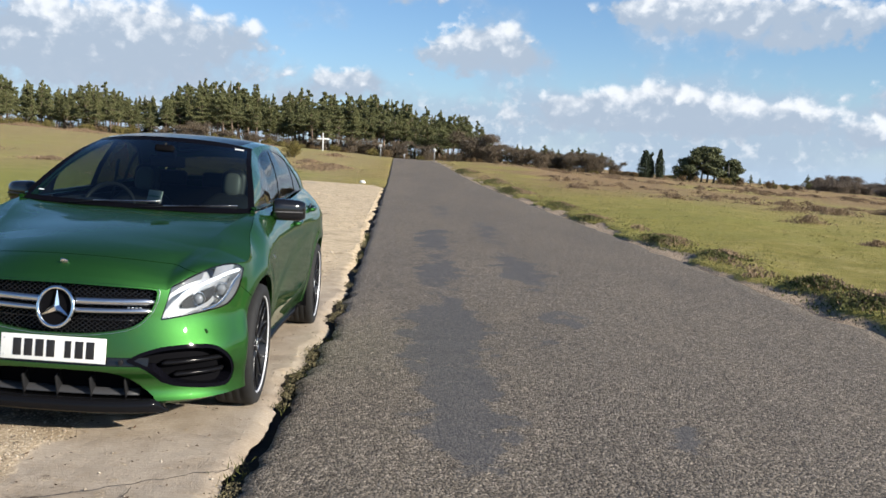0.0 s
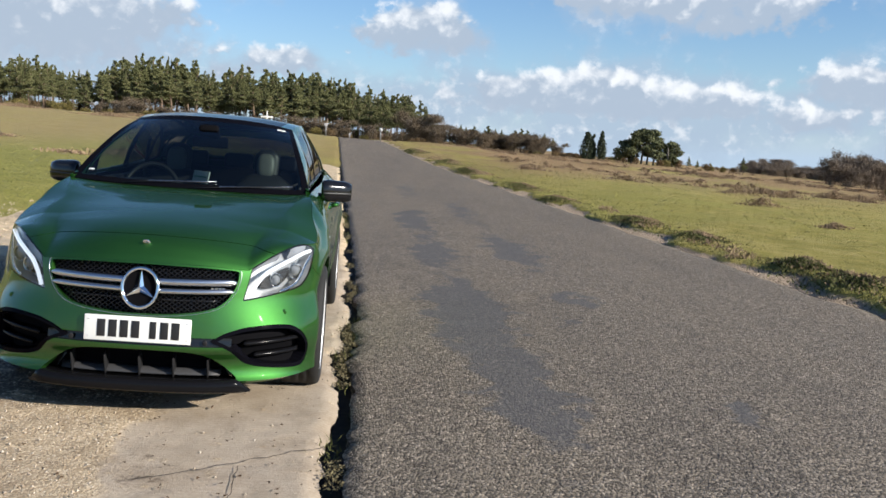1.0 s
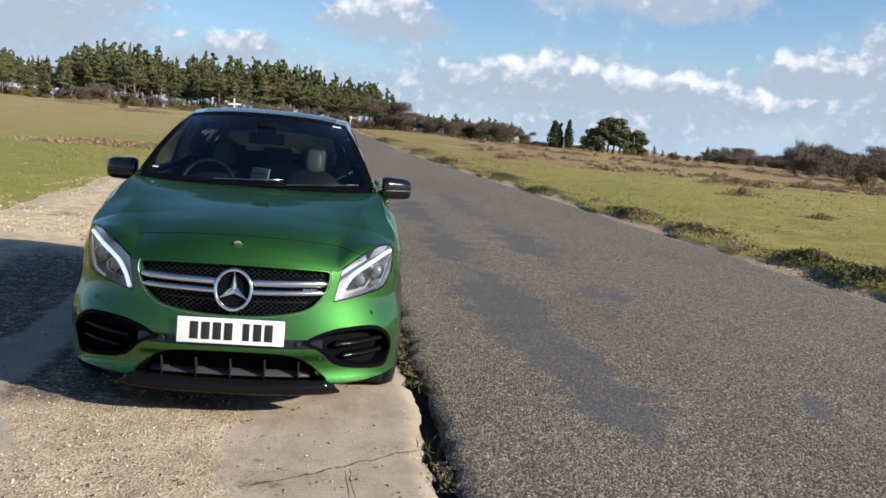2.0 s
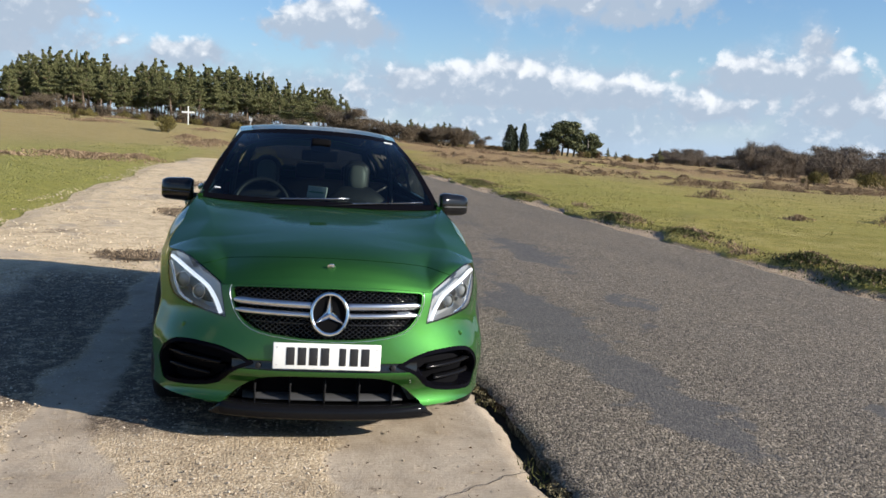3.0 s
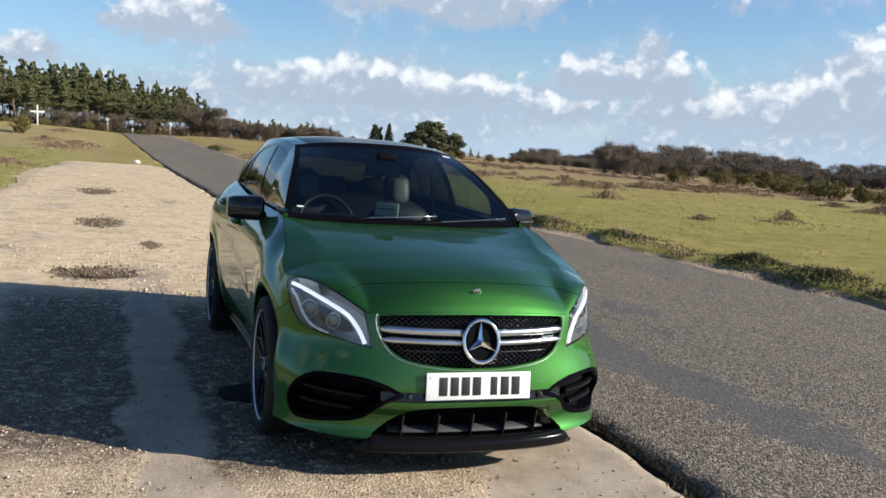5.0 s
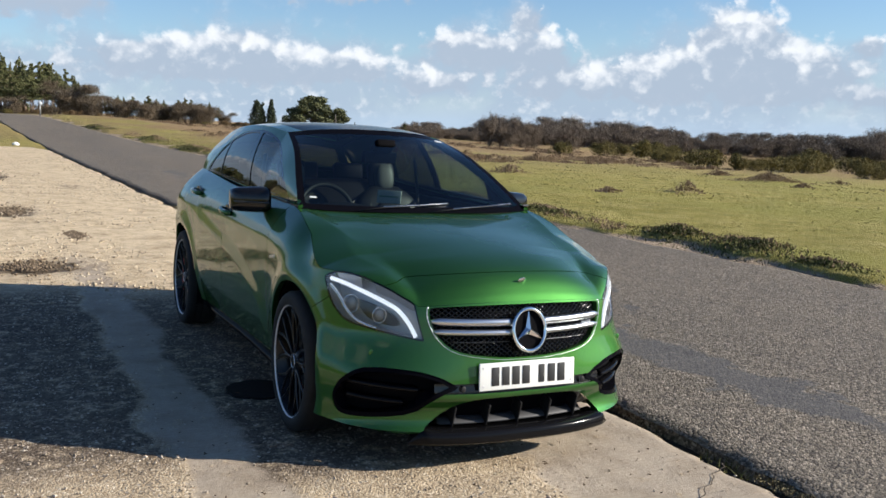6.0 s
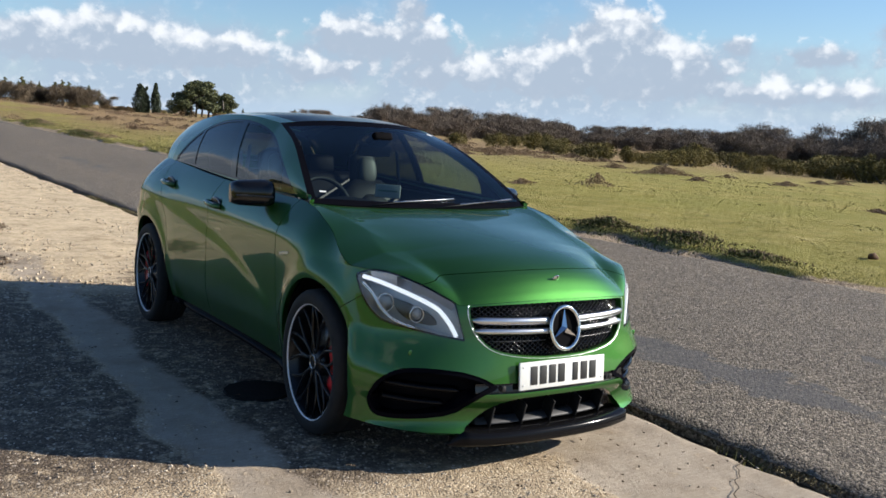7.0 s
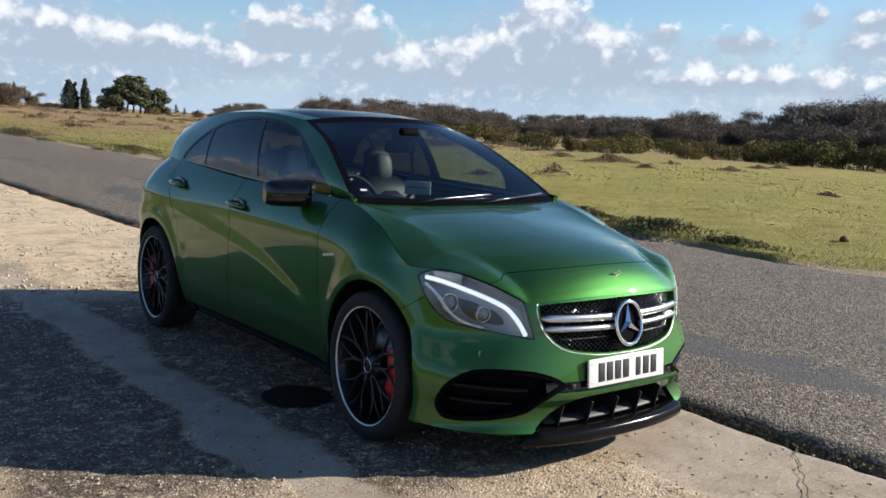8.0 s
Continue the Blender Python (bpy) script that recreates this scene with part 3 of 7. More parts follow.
    tall = calc(nt, "MULTIPLY", calc(nt, "SUBTRACT", 1.0, pebble.outputs["Distance"]), calc(nt, "SUBTRACT", 1.0, calc(nt, "MULTIPLY", worn, 0.96)))
    tall = calc(nt, "ADD", tall, calc(nt, "ADD", calc(nt, "MULTIPLY", sand.outputs["Fac"], 0.9), calc(nt, "MULTIPLY", calc(nt, "MULTIPLY", rubble.outputs["Fac"], dry), 3.0)))
    bump(nt, b, tall, 0.55, 0.009)
    return m


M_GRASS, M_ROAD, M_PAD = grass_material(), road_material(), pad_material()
M_SOIL = plain("dark damp soil", (0.022, 0.014, 0.008), 0.95, speckle=0.6, scale=25)


# ---- ground, road and gravel pull-in ----
def axis(*spans):
    """Grid lines: (from, to, step) spans end to end."""
    out = []
    for a, b, s in spans:
        out += list(np.arange(a, b - 1e-6, s))
    return np.array(out + [spans[-1][1]])


def road_left(y):
    y = np.asarray(y, float)
    return 1.08 - 0.034 * np.maximum(0, y - 5.0)


def road_right(y):
    return 6.28 - 0.055 * np.asarray(y, float)


def turf_edge(y):
    """Where the turf begins beyond the bare soil along the road."""
    y = np.asarray(y, float)
    return road_right(y) + 0.32 + 0.20 * np.sin(y * 1.3) + 0.11 * np.sin(y * 3.1 + 1.0) + 0.05 * np.sin(y * 7.3)


def pad_left(y):
    return -4.0 + 0.10 * np.sin(np.asarray(y, float) * 0.7)


def ground_height(x, y):
    h = rise(x, y)
    near = (np.abs(x) < 60) & (y > -30) & (y < 120)
    bumpy = np.zeros(np.shape(x))
    bumpy[near] = 0.05 * lumps(x[near], y[near], 0.35, 1.0) + 0.03 * lumps(x[near], y[near], 1.7, 2.0, 2)
    off_right = step(x - turf_edge(y), -0.09, 0.07)
    soil = step(x - road_right(y), -0.12, 0.10)
    off_left = step(pad_left(y) - x, 0.0, 1.2) + step(y, 32.0, 33.0) * step(road_left(y) - x, -0.12, 0.12)
    off = np.clip(off_right + off_left, 0, 1)
    # a low grassy bank along the far side of the road
    bank = 0.035 * np.exp(-((x - turf_edge(y) - 0.35) / 0.6) ** 2)
    return h + off * (bumpy + 0.018 + 0.025 * step(y, 32.0, 33.0) * step(2.5 - x, 0, 1)) + bank * off_right - (0.09 - 0.065 * soil) * (1 - off)


gx = axis((-900, -120, 60), (-120, -20, 5), (-20, -6, 0.4), (-6, 2.5, 0.3), (2.5, 5.0, 0.22), (5.0, 8.0, 0.075), (8.0, 12, 0.22), (12, 32, 0.9), (32, 130, 5), (130, 900, 60))
gy = axis((-400, -40, 40), (-40, -8, 2), (-8, 0, 0.45), (0, 14, 0.15), (14, 30, 0.45), (30, 60, 1.0), (60, 190, 4), (190, 1000, 60))
ground = tagged(sheet("ground", gx, gy, ground_height, M_GRASS), "yellow-green cropped heath grass with brown bracken patches", "ground", kind="structure")


def broken(ys):
    """How far the asphalt edge strays from its line."""
    return np.array([0.078 * noise.fractal((0, v * 1.1, 4.0), 1.0, 2.0, 5) for v in np.ravel(ys)])


def road_surface():
    ys = axis((-40, -6, 1.0), (-6, 9, 0.045), (9, 30, 0.25), (30, 118, 2.0))
    across = np.concatenate([np.linspace(0, 0.05, 6), np.linspace(0.06, 0.9, 34), np.linspace(0.91, 1, 8)])
    ragged = broken(ys) + np.array([0.040 * noise.fractal((3, v * 3.2, 9.0), 1.0, 2.0, 5) for v in ys])
    frayed = np.array([0.16 * noise.fractal((7, v * 0.9, 2.0), 1.0, 2.0, 4) for v in ys])
    left, right = road_left(ys) + ragged, road_right(ys) + frayed
    x = left[:, None] + (right - left)[:, None] * across[None, :]
    y = np.repeat(ys[:, None], len(across), 1)
    z = rise(x, y) + 0.030 + 0.012 * np.sin(across * math.pi)[None, :]
    d = x - left[:, None]
    z = z - 0.030 * np.exp(-(d / 0.035) ** 2) - 0.035 * np.exp(-((right[:, None] - x) / 0.12) ** 2)
    ruts = np.zeros(x.shape)
    close = (y > -5) & (y < 12)
    ruts[close] = 0.006 * lumps(x[close], y[close], 2.2, 5.0, 2)
    z = z + ruts
    ob = sheet("road", x, y, lambda a, b: z, M_ROAD)
    # the broken edge has thickness
    ob_edge = sheet("road_edge", np.stack([left, left + 0.012, left + 0.02], 1), np.stack([ys, ys, ys], 1),
                    lambda a, b: np.stack([rise(left, ys) - 0.07, rise(left, ys) - 0.02, rise(left, ys) + 0.012], 1), M_ROAD)
    tagged(ob_edge, "crumbling broken asphalt edge over dark soil", "road edge", kind="structure")
    return tagged(ob, "grey chipped asphalt lane with darker worn repairs", "road", kind="structure")


road_surface()


def pad_surface():
    ys = axis((-30, -5, 1.0), (-5, 7, 0.04), (7, 16, 0.15), (16, 32.6, 0.4))
    across = np.concatenate([np.linspace(0, 0.45, 30), np.linspace(0.46, 1, 80)])
    gap = np.array([0.088 + 0.105 * noise.fractal((5, v * 0.8, 1.0), 1.0, 2.0, 3) + 0.035 * noise.fractal((2, v * 5.0, 6.0), 1.0, 2.0, 3) for v in ys])
    wide = np.array([0.26 * noise.fractal((1, v * 0.5, 3.0), 1.0, 2.0, 4) for v in ys])
    # the far end narrows to a tongue
    left = pad_left(ys) + wide + 0.5 * step(ys, 26, 32.6)
    right = road_left(ys) + broken(ys) - np.clip(gap, 0.022, 0.23) - 0.3 * step(ys, 31, 32.6)
    x = left[:, None] + (right - left)[:, None] * across[None, :]
    y = np.repeat(ys[:, None], len(across), 1)
    z = rise(x, y)
    close = (y > -5) & (y < 17)
    rough = np.zeros(x.shape)
    rough[close] = 0.010 * lumps(x[close], y[close], 1.6, 7.0, 3) + 0.004 * lumps(x[close], y[close], 9.0, 8.0, 2)
    for px, py, wx, wy, deep in ((-1.78, 6.4, 0.34, 0.40, 0.06), (-1.85, 11.6, 0.28, 0.6, 0.09), (-2.04, 18.2, 0.30, 0.8, 0.09), (-0.82, 1.66, 0.22, 0.22, 0.012)):
        rough = rough - deep * np.exp(-((x - px) / wx) ** 2 - ((y - py) / wy) ** 2)
    z = z + rough - 0.03 * np.exp(-((right[:, None] - x) / 0.04) ** 2) - 0.06 * np.exp(-((x - left[:, None]) / 0.25) ** 2)
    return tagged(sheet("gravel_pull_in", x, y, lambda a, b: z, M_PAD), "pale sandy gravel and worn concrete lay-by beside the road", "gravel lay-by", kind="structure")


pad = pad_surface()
M_CRACK = plain("dirt in a crack", (0.070, 0.052, 0.036), 0.95, speckle=0.4, scale=40)


def slab_crack(points, wide):
    """A dark, wandering crack in the concrete."""
    pts = np.array(points, float)
    run = np.concatenate([np.linspace(a, b, 14, endpoint=False) for a, b in zip(pts, pts[1:])])
    jog = np.array([[0.018 * noise.fractal((a * 9, b * 9, 1.0), 1.0, 2.0, 3), 0.018 * noise.fractal((a * 9, b * 9, 7.0), 1.0, 2.0, 3)] for a, b in run])
    run = run + jog
    d = np.gradient(run, axis=0)
    d = np.stack([-d[:, 1], d[:, 0]], 1) / np.linalg.norm(d, axis=1, keepdims=True)
    w = np.array([wide * (0.55 + 0.6 * abs(noise.noise((k * 0.6, 0.3, 0.0)))) for k in range(len(run))])[:, None]
    x = np.stack([(run - d * w)[:, 0], (run + d * w)[:, 0]], 1)
    y = np.stack([(run - d * w)[:, 1], (run + d * w)[:, 1]], 1)
    ob = sheet("crack", x, y, lambda a, b: rise(a, b) + 0.008 + 0 * a, M_CRACK)
    ob.parent = pad


slab_crack(((0.19, -0.80), (0.42, -0.66), (0.65, -0.50), (0.82, -0.38), (1.0, -0.25)), 0.0045)
slab_crack(((0.45, -2.1), (0.55, -1.7), (0.50, -1.3), (0.62, -0.9), (0.60, -0.55)), 0.003)
soil_y = axis((-30, -6, 1.0), (-6, 12, 0.2), (12, 32.4, 1.0))
soil_x = np.stack([road_left(soil_y) - 0.35, road_left(soil_y) - 0.05, road_left(soil_y) + 0.35], 1)
tagged(sheet("road_gutter", soil_x, np.stack([soil_y] * 3, 1), lambda a, b: rise(a, b) - np.array([0.05, 0.06, 0.05]), M_SOIL), "dark soil in the crack along the road edge", "soil", kind="structure")

# ---- the car: surfaces ----
# Car axes: x across, y from the nose to the tail, z up; the nose stands at y = 0.
def curve(knots, v):
    """Smooth curve through (at, value) knots."""
    k = np.array(knots, float)
    x, y = k[:, 0], k[:, 1]
    v = np.clip(np.asarray(v, float), x[0], x[-1])
    m = np.gradient(y, x)
    i = np.clip(np.searchsorted(x, v, side="right") - 1, 0, len(x) - 2)
    h = x[i + 1] - x[i]
    t = (v - x[i]) / h
    return ((2 * t**3 - 3 * t**2 + 1) * y[i] + (t**3 - 2 * t**2 + t) * h * m[i] + (-2 * t**3 + 3 * t**2) * y[i + 1] + (t**3 - t**2) * h * m[i + 1])


AXLE_F, AXLE_R, HUB_Z, TYRE_R, TALL = 0.915, 3.614, 0.362, 0.323, 1.12
NOSE = ((0.10, 0.06), (0.16, 0.032), (0.22, 0.072), (0.30, 0.078), (0.36, 0.043), (0.42, 0.050), (0.53, 0.063), (0.66, 0.078), (0.80, 0.108), (0.88, 0.150), (0.95, 0.19))
WIDE = ((0.4, 0.868), (0.9, 0.890), (1.35, 0.876), (1.9, 0.868), (2.6, 0.870), (3.2, 0.880), (3.62, 0.893), (4.0, 0.868), (4.4, 0.80))
EDGE_X = ((0.4, 0.82), (0.66, 0.800), (1.0, 0.780), (1.28, 0.745), (1.6, 0.745), (2.45, 0.757), (3.2, 0.738), (3.6, 0.715), (4.1, 0.665), (4.4, 0.63))
EDGE_Z = ((0.4, 0.83), (0.66, 0.883), (0.85, 0.965), (1.0, 1.032), (1.15, 1.083), (1.30, 1.112), (1.6, 1.124), (2.45, 1.140), (3.2, 1.175), (3.6, 1.192), (4.0, 1.195), (4.4, 1.16))
SHOULDER = ((0.40, 0.60), (0.66, 0.64), (0.85, 0.74), (1.05, 0.86), (1.18, 0.905), (1.3, 0.926), (1.67, 0.940), (2.0, 0.947), (2.4, 0.952), (3.2, 0.945), (3.8, 0.96), (4.4, 0.96))
RISER = ((1.2, 0.42), (1.52, 0.498), (1.76, 0.590), (2.1, 0.695), (2.48, 0.762), (3.04, 0.842), (3.6, 0.90))
CREASE_X = ((0.15, 0.471), (0.34, 0.513), (0.56, 0.561), (0.84, 0.625), (1.02, 0.664), (1.30, 0.727))
LIP = ((0.0, 0.0), (0.012, 0.022), (0.030, 0.048), (0.055, 0.078), (0.085, 0.104), (0.13, 0.129), (0.20, 0.156), (0.32, 0.190))
HOOD_FIX = ((0.10, 0.0), (0.22, -0.020), (0.34, -0.040), (0.56, -0.020), (0.84, -0.002), (1.02, 0.008), (1.30, 0.0))
TAIL = ((0.15, 4.12), (0.3, 4.20), (0.5, 4.26), (0.8, 4.24), (1.0, 4.20), (1.25, 4.13))
POWER = 2.5


def swell(y, z):
    """Lips round the wheel arches."""
    out = 0
    for ay in (AXLE_F, AXLE_R):
        r = np.hypot(y - ay, (z - HUB_Z) / TALL)
        out = out + 0.012 * np.exp(-(((r - 0.40) / 0.05) ** 2))
    return out


def flank(y, z):
    """Half width of the body side before it rolls in at the top."""
    low = 0.066 * np.clip((0.62 - z) / 0.44, 0, 1.3) ** 2 * (0.25 + 0.75 * step(y, 0.75, 1.25))
    return curve(WIDE, y) - low


def tuck(y, z):
    """How far the side rolls in below the shoulder."""
    top_z = curve(EDGE_Z, y)
    start = np.minimum(curve(SHOULDER, y), top_z - 0.10)
    t = np.clip((z - start) / (top_z - start), 0, 1.2)
    sharp = step(y, 0.80, 1.35)
    return (curve(WIDE, y) - curve(EDGE_X, y)) * (sharp * (0.42 * t + 0.58 * t**2.2) + (1 - sharp) * t**2.2)


def side_x(y, z):
    """Half width of the body side."""
    x = flank(y, z) - tuck(y, z)
    # below the shoulder the side falls in; it flares again in a narrow band over the rising crease
    under = np.maximum(curve(SHOULDER, y) - 0.02 - z, 0)
    x = x - 0.050 * (np.sqrt(under**2 + 0.03**2) - 0.03) * step(y, 1.05, 1.5) * step(y, 3.75, 3.3)
    along = step(y, 1.38, 1.62) * step(y, 3.45, 3.05)
    x = x + 0.0095 * along * step(z, curve(RISER, y) + 0.105, curve(RISER, y)) * step(z, 0.25, 0.45)
    return x + swell(y, z)


def nose_y(z):
    return curve(NOSE, np.minimum(z, 0.88))


def corner_d(z):
    return 0.66 + 0.29 * step(z, 0.42, 0.64)


def tub(p, w):
    """The lower body: p 0..1 across the nose, 1..2 along the side, 2..3 across the tail; w 0..1 upwards."""
    th = np.clip(p, 0, 1) * math.pi / 2
    sx = np.sin(th) ** (2 / POWER)
    cx = 1 - np.clip(np.cos(th), 0, 1) ** (2 / POWER)
    gx = sx * 0.86
    crown = np.where(gx < 0.5, 0.797 - 0.032 * (gx / 0.5) ** 2, 0.765 + 0.118 * step(gx, 0.47, 0.72))
    top_f = crown
    for _ in range(14):
        yt = nose_y(top_f) + corner_d(top_f) * cx
        top_f = np.where(yt < 0.66, crown, curve(EDGE_Z, yt))
    bot_f = 0.155 + 0.042 * step(gx, 0.32, 0.50)
    z = bot_f + (top_f - bot_f) * w
    y0, y = nose_y(z) + corner_d(z), nose_y(z) + corner_d(z) * cx
    x = flank(y0, z) * sx - tuck(y, z) * step(y, 0.6, 1.0) + swell(y, z) * step(sx, 0.75, 0.97)

    # side
    s = np.clip(p - 1, 0, 1)

    def side(s, z):
        start = nose_y(z) + corner_d(z)
        return start + (curve(TAIL, z) - 0.50 - start) * s
    top_s = np.full(np.shape(p), 1.07)
    for _ in range(14):
        top_s = curve(EDGE_Z, side(s, top_s))
    bz = 0.185 + 0.03 * step(s, 0.05, 0.35)
    zs = bz + (top_s - bz) * w
    ysd = side(s, zs)
    xs = side_x(ysd, zs)
    # tail
    tr = np.clip(p - 2, 0, 1) * math.pi / 2
    top_t = 1.19
    for _ in range(10):
        top_t = float(curve(EDGE_Z, curve(TAIL, top_t) - 0.50))
    zt = 0.215 + (top_t - 0.215) * w
    yend = curve(TAIL, zt) - 0.50
    xt = side_x(yend, zt) * np.clip(np.cos(tr), 0, 1) ** (2 / 2.6)
    yt = yend + 0.50 * np.sin(tr) ** (2 / 2.6)
    out = np.stack([x, y, z], -1)
    out = np.where((p > 1)[..., None], np.stack([xs, ysd, zs], -1), out)
    return np.where((p > 2)[..., None], np.stack([xt, yt, zt], -1), out)


def lines(n, a, b):
    return np.linspace(a, b, n)


def hood_surface(v, u):
    """The bonnet: v 0..1 along its edge from the nose to the windscreen corner, u 0..1 from the middle to that edge."""
    front, back = np.clip(v / 0.8, 0, 1), np.clip((v - 0.8) / 0.2, 0, 1)
    e = tub(front, np.ones_like(v))
    ey = e[..., 1] + (1.30 - e[..., 1]) * back
    ex = np.where(v < 0.8, e[..., 0], curve(EDGE_X, ey))
    ez = np.where(v < 0.8, e[..., 2], curve(EDGE_Z, ey))
    cy = 0.1075 + 1.0925 * v**1.9 + 0.05 * (1 - np.exp(-v * 12)) * (1 - v)
    cz = 0.797 + 0.303 * (0.25 * (1 - np.exp(-v * 10)) + 0.75 * v)
    x = ex * u
    y = cy + (ey - cy) * u**1.6
    # a flat middle, then a crease towards the lamp and the wing
    h = np.where(u < 0.80, 0.34 * (u / 0.80) ** 2.2, 0.34 + 0.66 * np.clip((u - 0.80) / 0.20, 0, 1) ** 1.1)
    k = step(v, 0.30, 0.75)
    z = cz + (ez - cz) * (u ** (5.0 - 3.0 * step(v, 0.20, 0.60)) * (1 - k) + h * k)
    # the sharp line from the screen corner to the grille corner: a shallow hollow inside it, a steep fall outside
    cx = curve(CREASE_X, y)
    fix = curve(HOOD_FIX, y)
    t = np.clip((cx - x) / cx, 0, 1)
    inner = fix * (1 - t) ** 2.5 - 0.011 * step(y, 0.40, 0.90) * step(y, 1.34, 1.15) * (t / 0.25) * np.exp(1 - t / 0.25)
    outer = fix * np.clip((ex - x) / np.maximum(ex - cx, 0.02), 0, 1) * (1 - u**12)
    z = z + np.where(x < cx, inner, outer)
    # the lip over the grille keeps one profile along the nose
    line = tub(lines(90, 0, 0.62), np.ones(90))
    back = y - np.interp(x, line[:, 0], line[:, 1])
    lip = np.interp(x, line[:, 0], line[:, 2]) + curve(LIP, back) * (1 - 0.34 * np.clip(x / 0.5, 0, 1.2) ** 2)
    w = step(back, 0.30, 0.06) * step(x, 0.62, 0.48)
    return np.stack([x, y, z + (lip - z) * w], -1)


# greenhouse: corner lines


def pillar(w):
    """The A-pillar line from the bonnet corner to the roof corner."""
    return np.stack([curve(((0, 0.738), (0.35, 0.672), (0.7, 0.595), (1, 0.535)), w), curve(((0, 1.30), (0.35, 1.56), (0.7, 1.85), (1, 2.16)), w), curve(((0, 1.112), (0.35, 1.272), (0.7, 1.42), (1, 1.515)), w)], -1)


def screen_surface(u, w):
    """Windscreen: u 0..1 from the middle to the pillar, w 0..1 upwards."""
    e = pillar(w)
    cy = curve(((0, 1.20), (0.5, 1.585), (1, 2.02)), w)
    cz = curve(((0, 1.100), (0.5, 1.345), (1, 1.556)), w)
    return np.stack([e[..., 0] * u, cy + (e[..., 1] - cy) * u**2.0, cz + (e[..., 2] - cz) * u**2.2], -1)


ROOF_END = 3.97
RAIL_X = ((2.16, 0.535), (2.5, 0.552), (3.0, 0.552), (3.5, 0.535), (3.9, 0.515), (4.12, 0.50))
RAIL_Z = ((2.16, 1.515), (2.5, 1.545), (2.9, 1.548), (3.3, 1.525), (3.7, 1.468), (4.12, 1.375))


def glasshouse_side(s, w):
    """Body side above the belt: s 0..1 from the A-pillar to the rear corner, w 0..1 upwards."""
    yb = 1.30 + (3.963 - 1.30) * s
    round_x = 0.712 * (1 - np.clip((yb - 3.65) / 0.50, 0, 1) ** 2.6) ** (1 / 2.6)
    base = np.stack([np.minimum(curve(EDGE_X, yb), round_x), yb, curve(EDGE_Z, yb)], -1)
    knee = 0.30
    f = np.clip(s / knee, 0, 1)
    pl = pillar(f)
    yr = 2.16 + (ROOF_END - 2.16) * np.clip((s - knee) / (1 - knee), 0, 1)
    rail = np.stack([curve(RAIL_X, yr), yr, curve(RAIL_Z, yr)], -1)
    top = np.where((s < knee)[..., None], pl, rail)
    p = base + (top - base) * w[..., None]
    bulge = 0.030 * np.sin(w * math.pi) * np.clip(s * 5, 0, 1)
    p[..., 0] = p[..., 0] + bulge
    return p


def roof_surface(s, u):
    """Roof: s 0..1 from the screen to the spoiler, u 0..1 from the middle to the rail."""
    yr = 2.16 + (ROOF_END - 2.16) * s
    cy = curve(((0, 2.02), (0.5, 3.02), (1, 4.08)), s)
    cz = curve(((0, 1.556), (0.2, 1.585), (0.45, 1.588), (0.75, 1.555), (1, 1.475)), s)
    ex, ez = curve(RAIL_X, yr), curve(RAIL_Z, yr)
    return np.stack([ex * u, cy + (yr - cy) * u**2, cz + (ez - cz) * u**2.6], -1)


def tail_surface(u, w):
    """Rear window and hatch: u 0..1 from the middle out, w 0..1 upwards."""
    bx = 0.62 * u
    base = np.stack([bx, 3.65 + 0.50 * (1 - (bx / 0.712) ** 2.6) ** (1 / 2.6), 1.193 + 0 * u], -1)
    ex = curve(RAIL_X, ROOF_END)
    top = np.stack([ex * u, 4.08 + (ROOF_END - 4.08) * u**2, 1.475 + (curve(RAIL_Z, ROOF_END) - 1.475) * u**2.6], -1)
    p = base + (top - base) * w[..., None]
    p[..., 1] = p[..., 1] - 0.02 * np.sin(w * math.pi)
    return p


# ---- the car: cutting panels out of the surfaces ----
def skin(f, a, b):
    """A triangle skin (places, normals, triangles) over a grid of f(a, b)."""
    ga, gb = np.meshgrid(a, b, indexing="ij")
    p = f(ga, gb)
    da, db = np.gradient(p, axis=0), np.gradient(p, axis=1)
    n = np.cross(da, db)
    ln = np.linalg.norm(n, axis=-1, keepdims=True)
    n = n / np.maximum(ln, 1e-12)
    rows, cols = ga.shape
    i = np.arange(rows * cols).reshape(rows, cols)
    a0, b0, c0, d0 = i[:-1, :-1].ravel(), i[1:, :-1].ravel(), i[1:, 1:].ravel(), i[:-1, 1:].ravel()
    t = np.concatenate([np.stack([a0, b0, c0], 1), np.stack([a0, c0, d0], 1)])
    return (p.reshape(-1, 3), n.reshape(-1, 3), t), ga.ravel(), gb.ravel()


def turned(sk, away):
    """Makes the normals point away from the place given."""
    v, n, t = sk
    flip = ((v - np.array(away)) * n).sum(1) < 0
    if flip.mean() > 0.5:
        return v, -n, t[:, ::-1]
    return sk


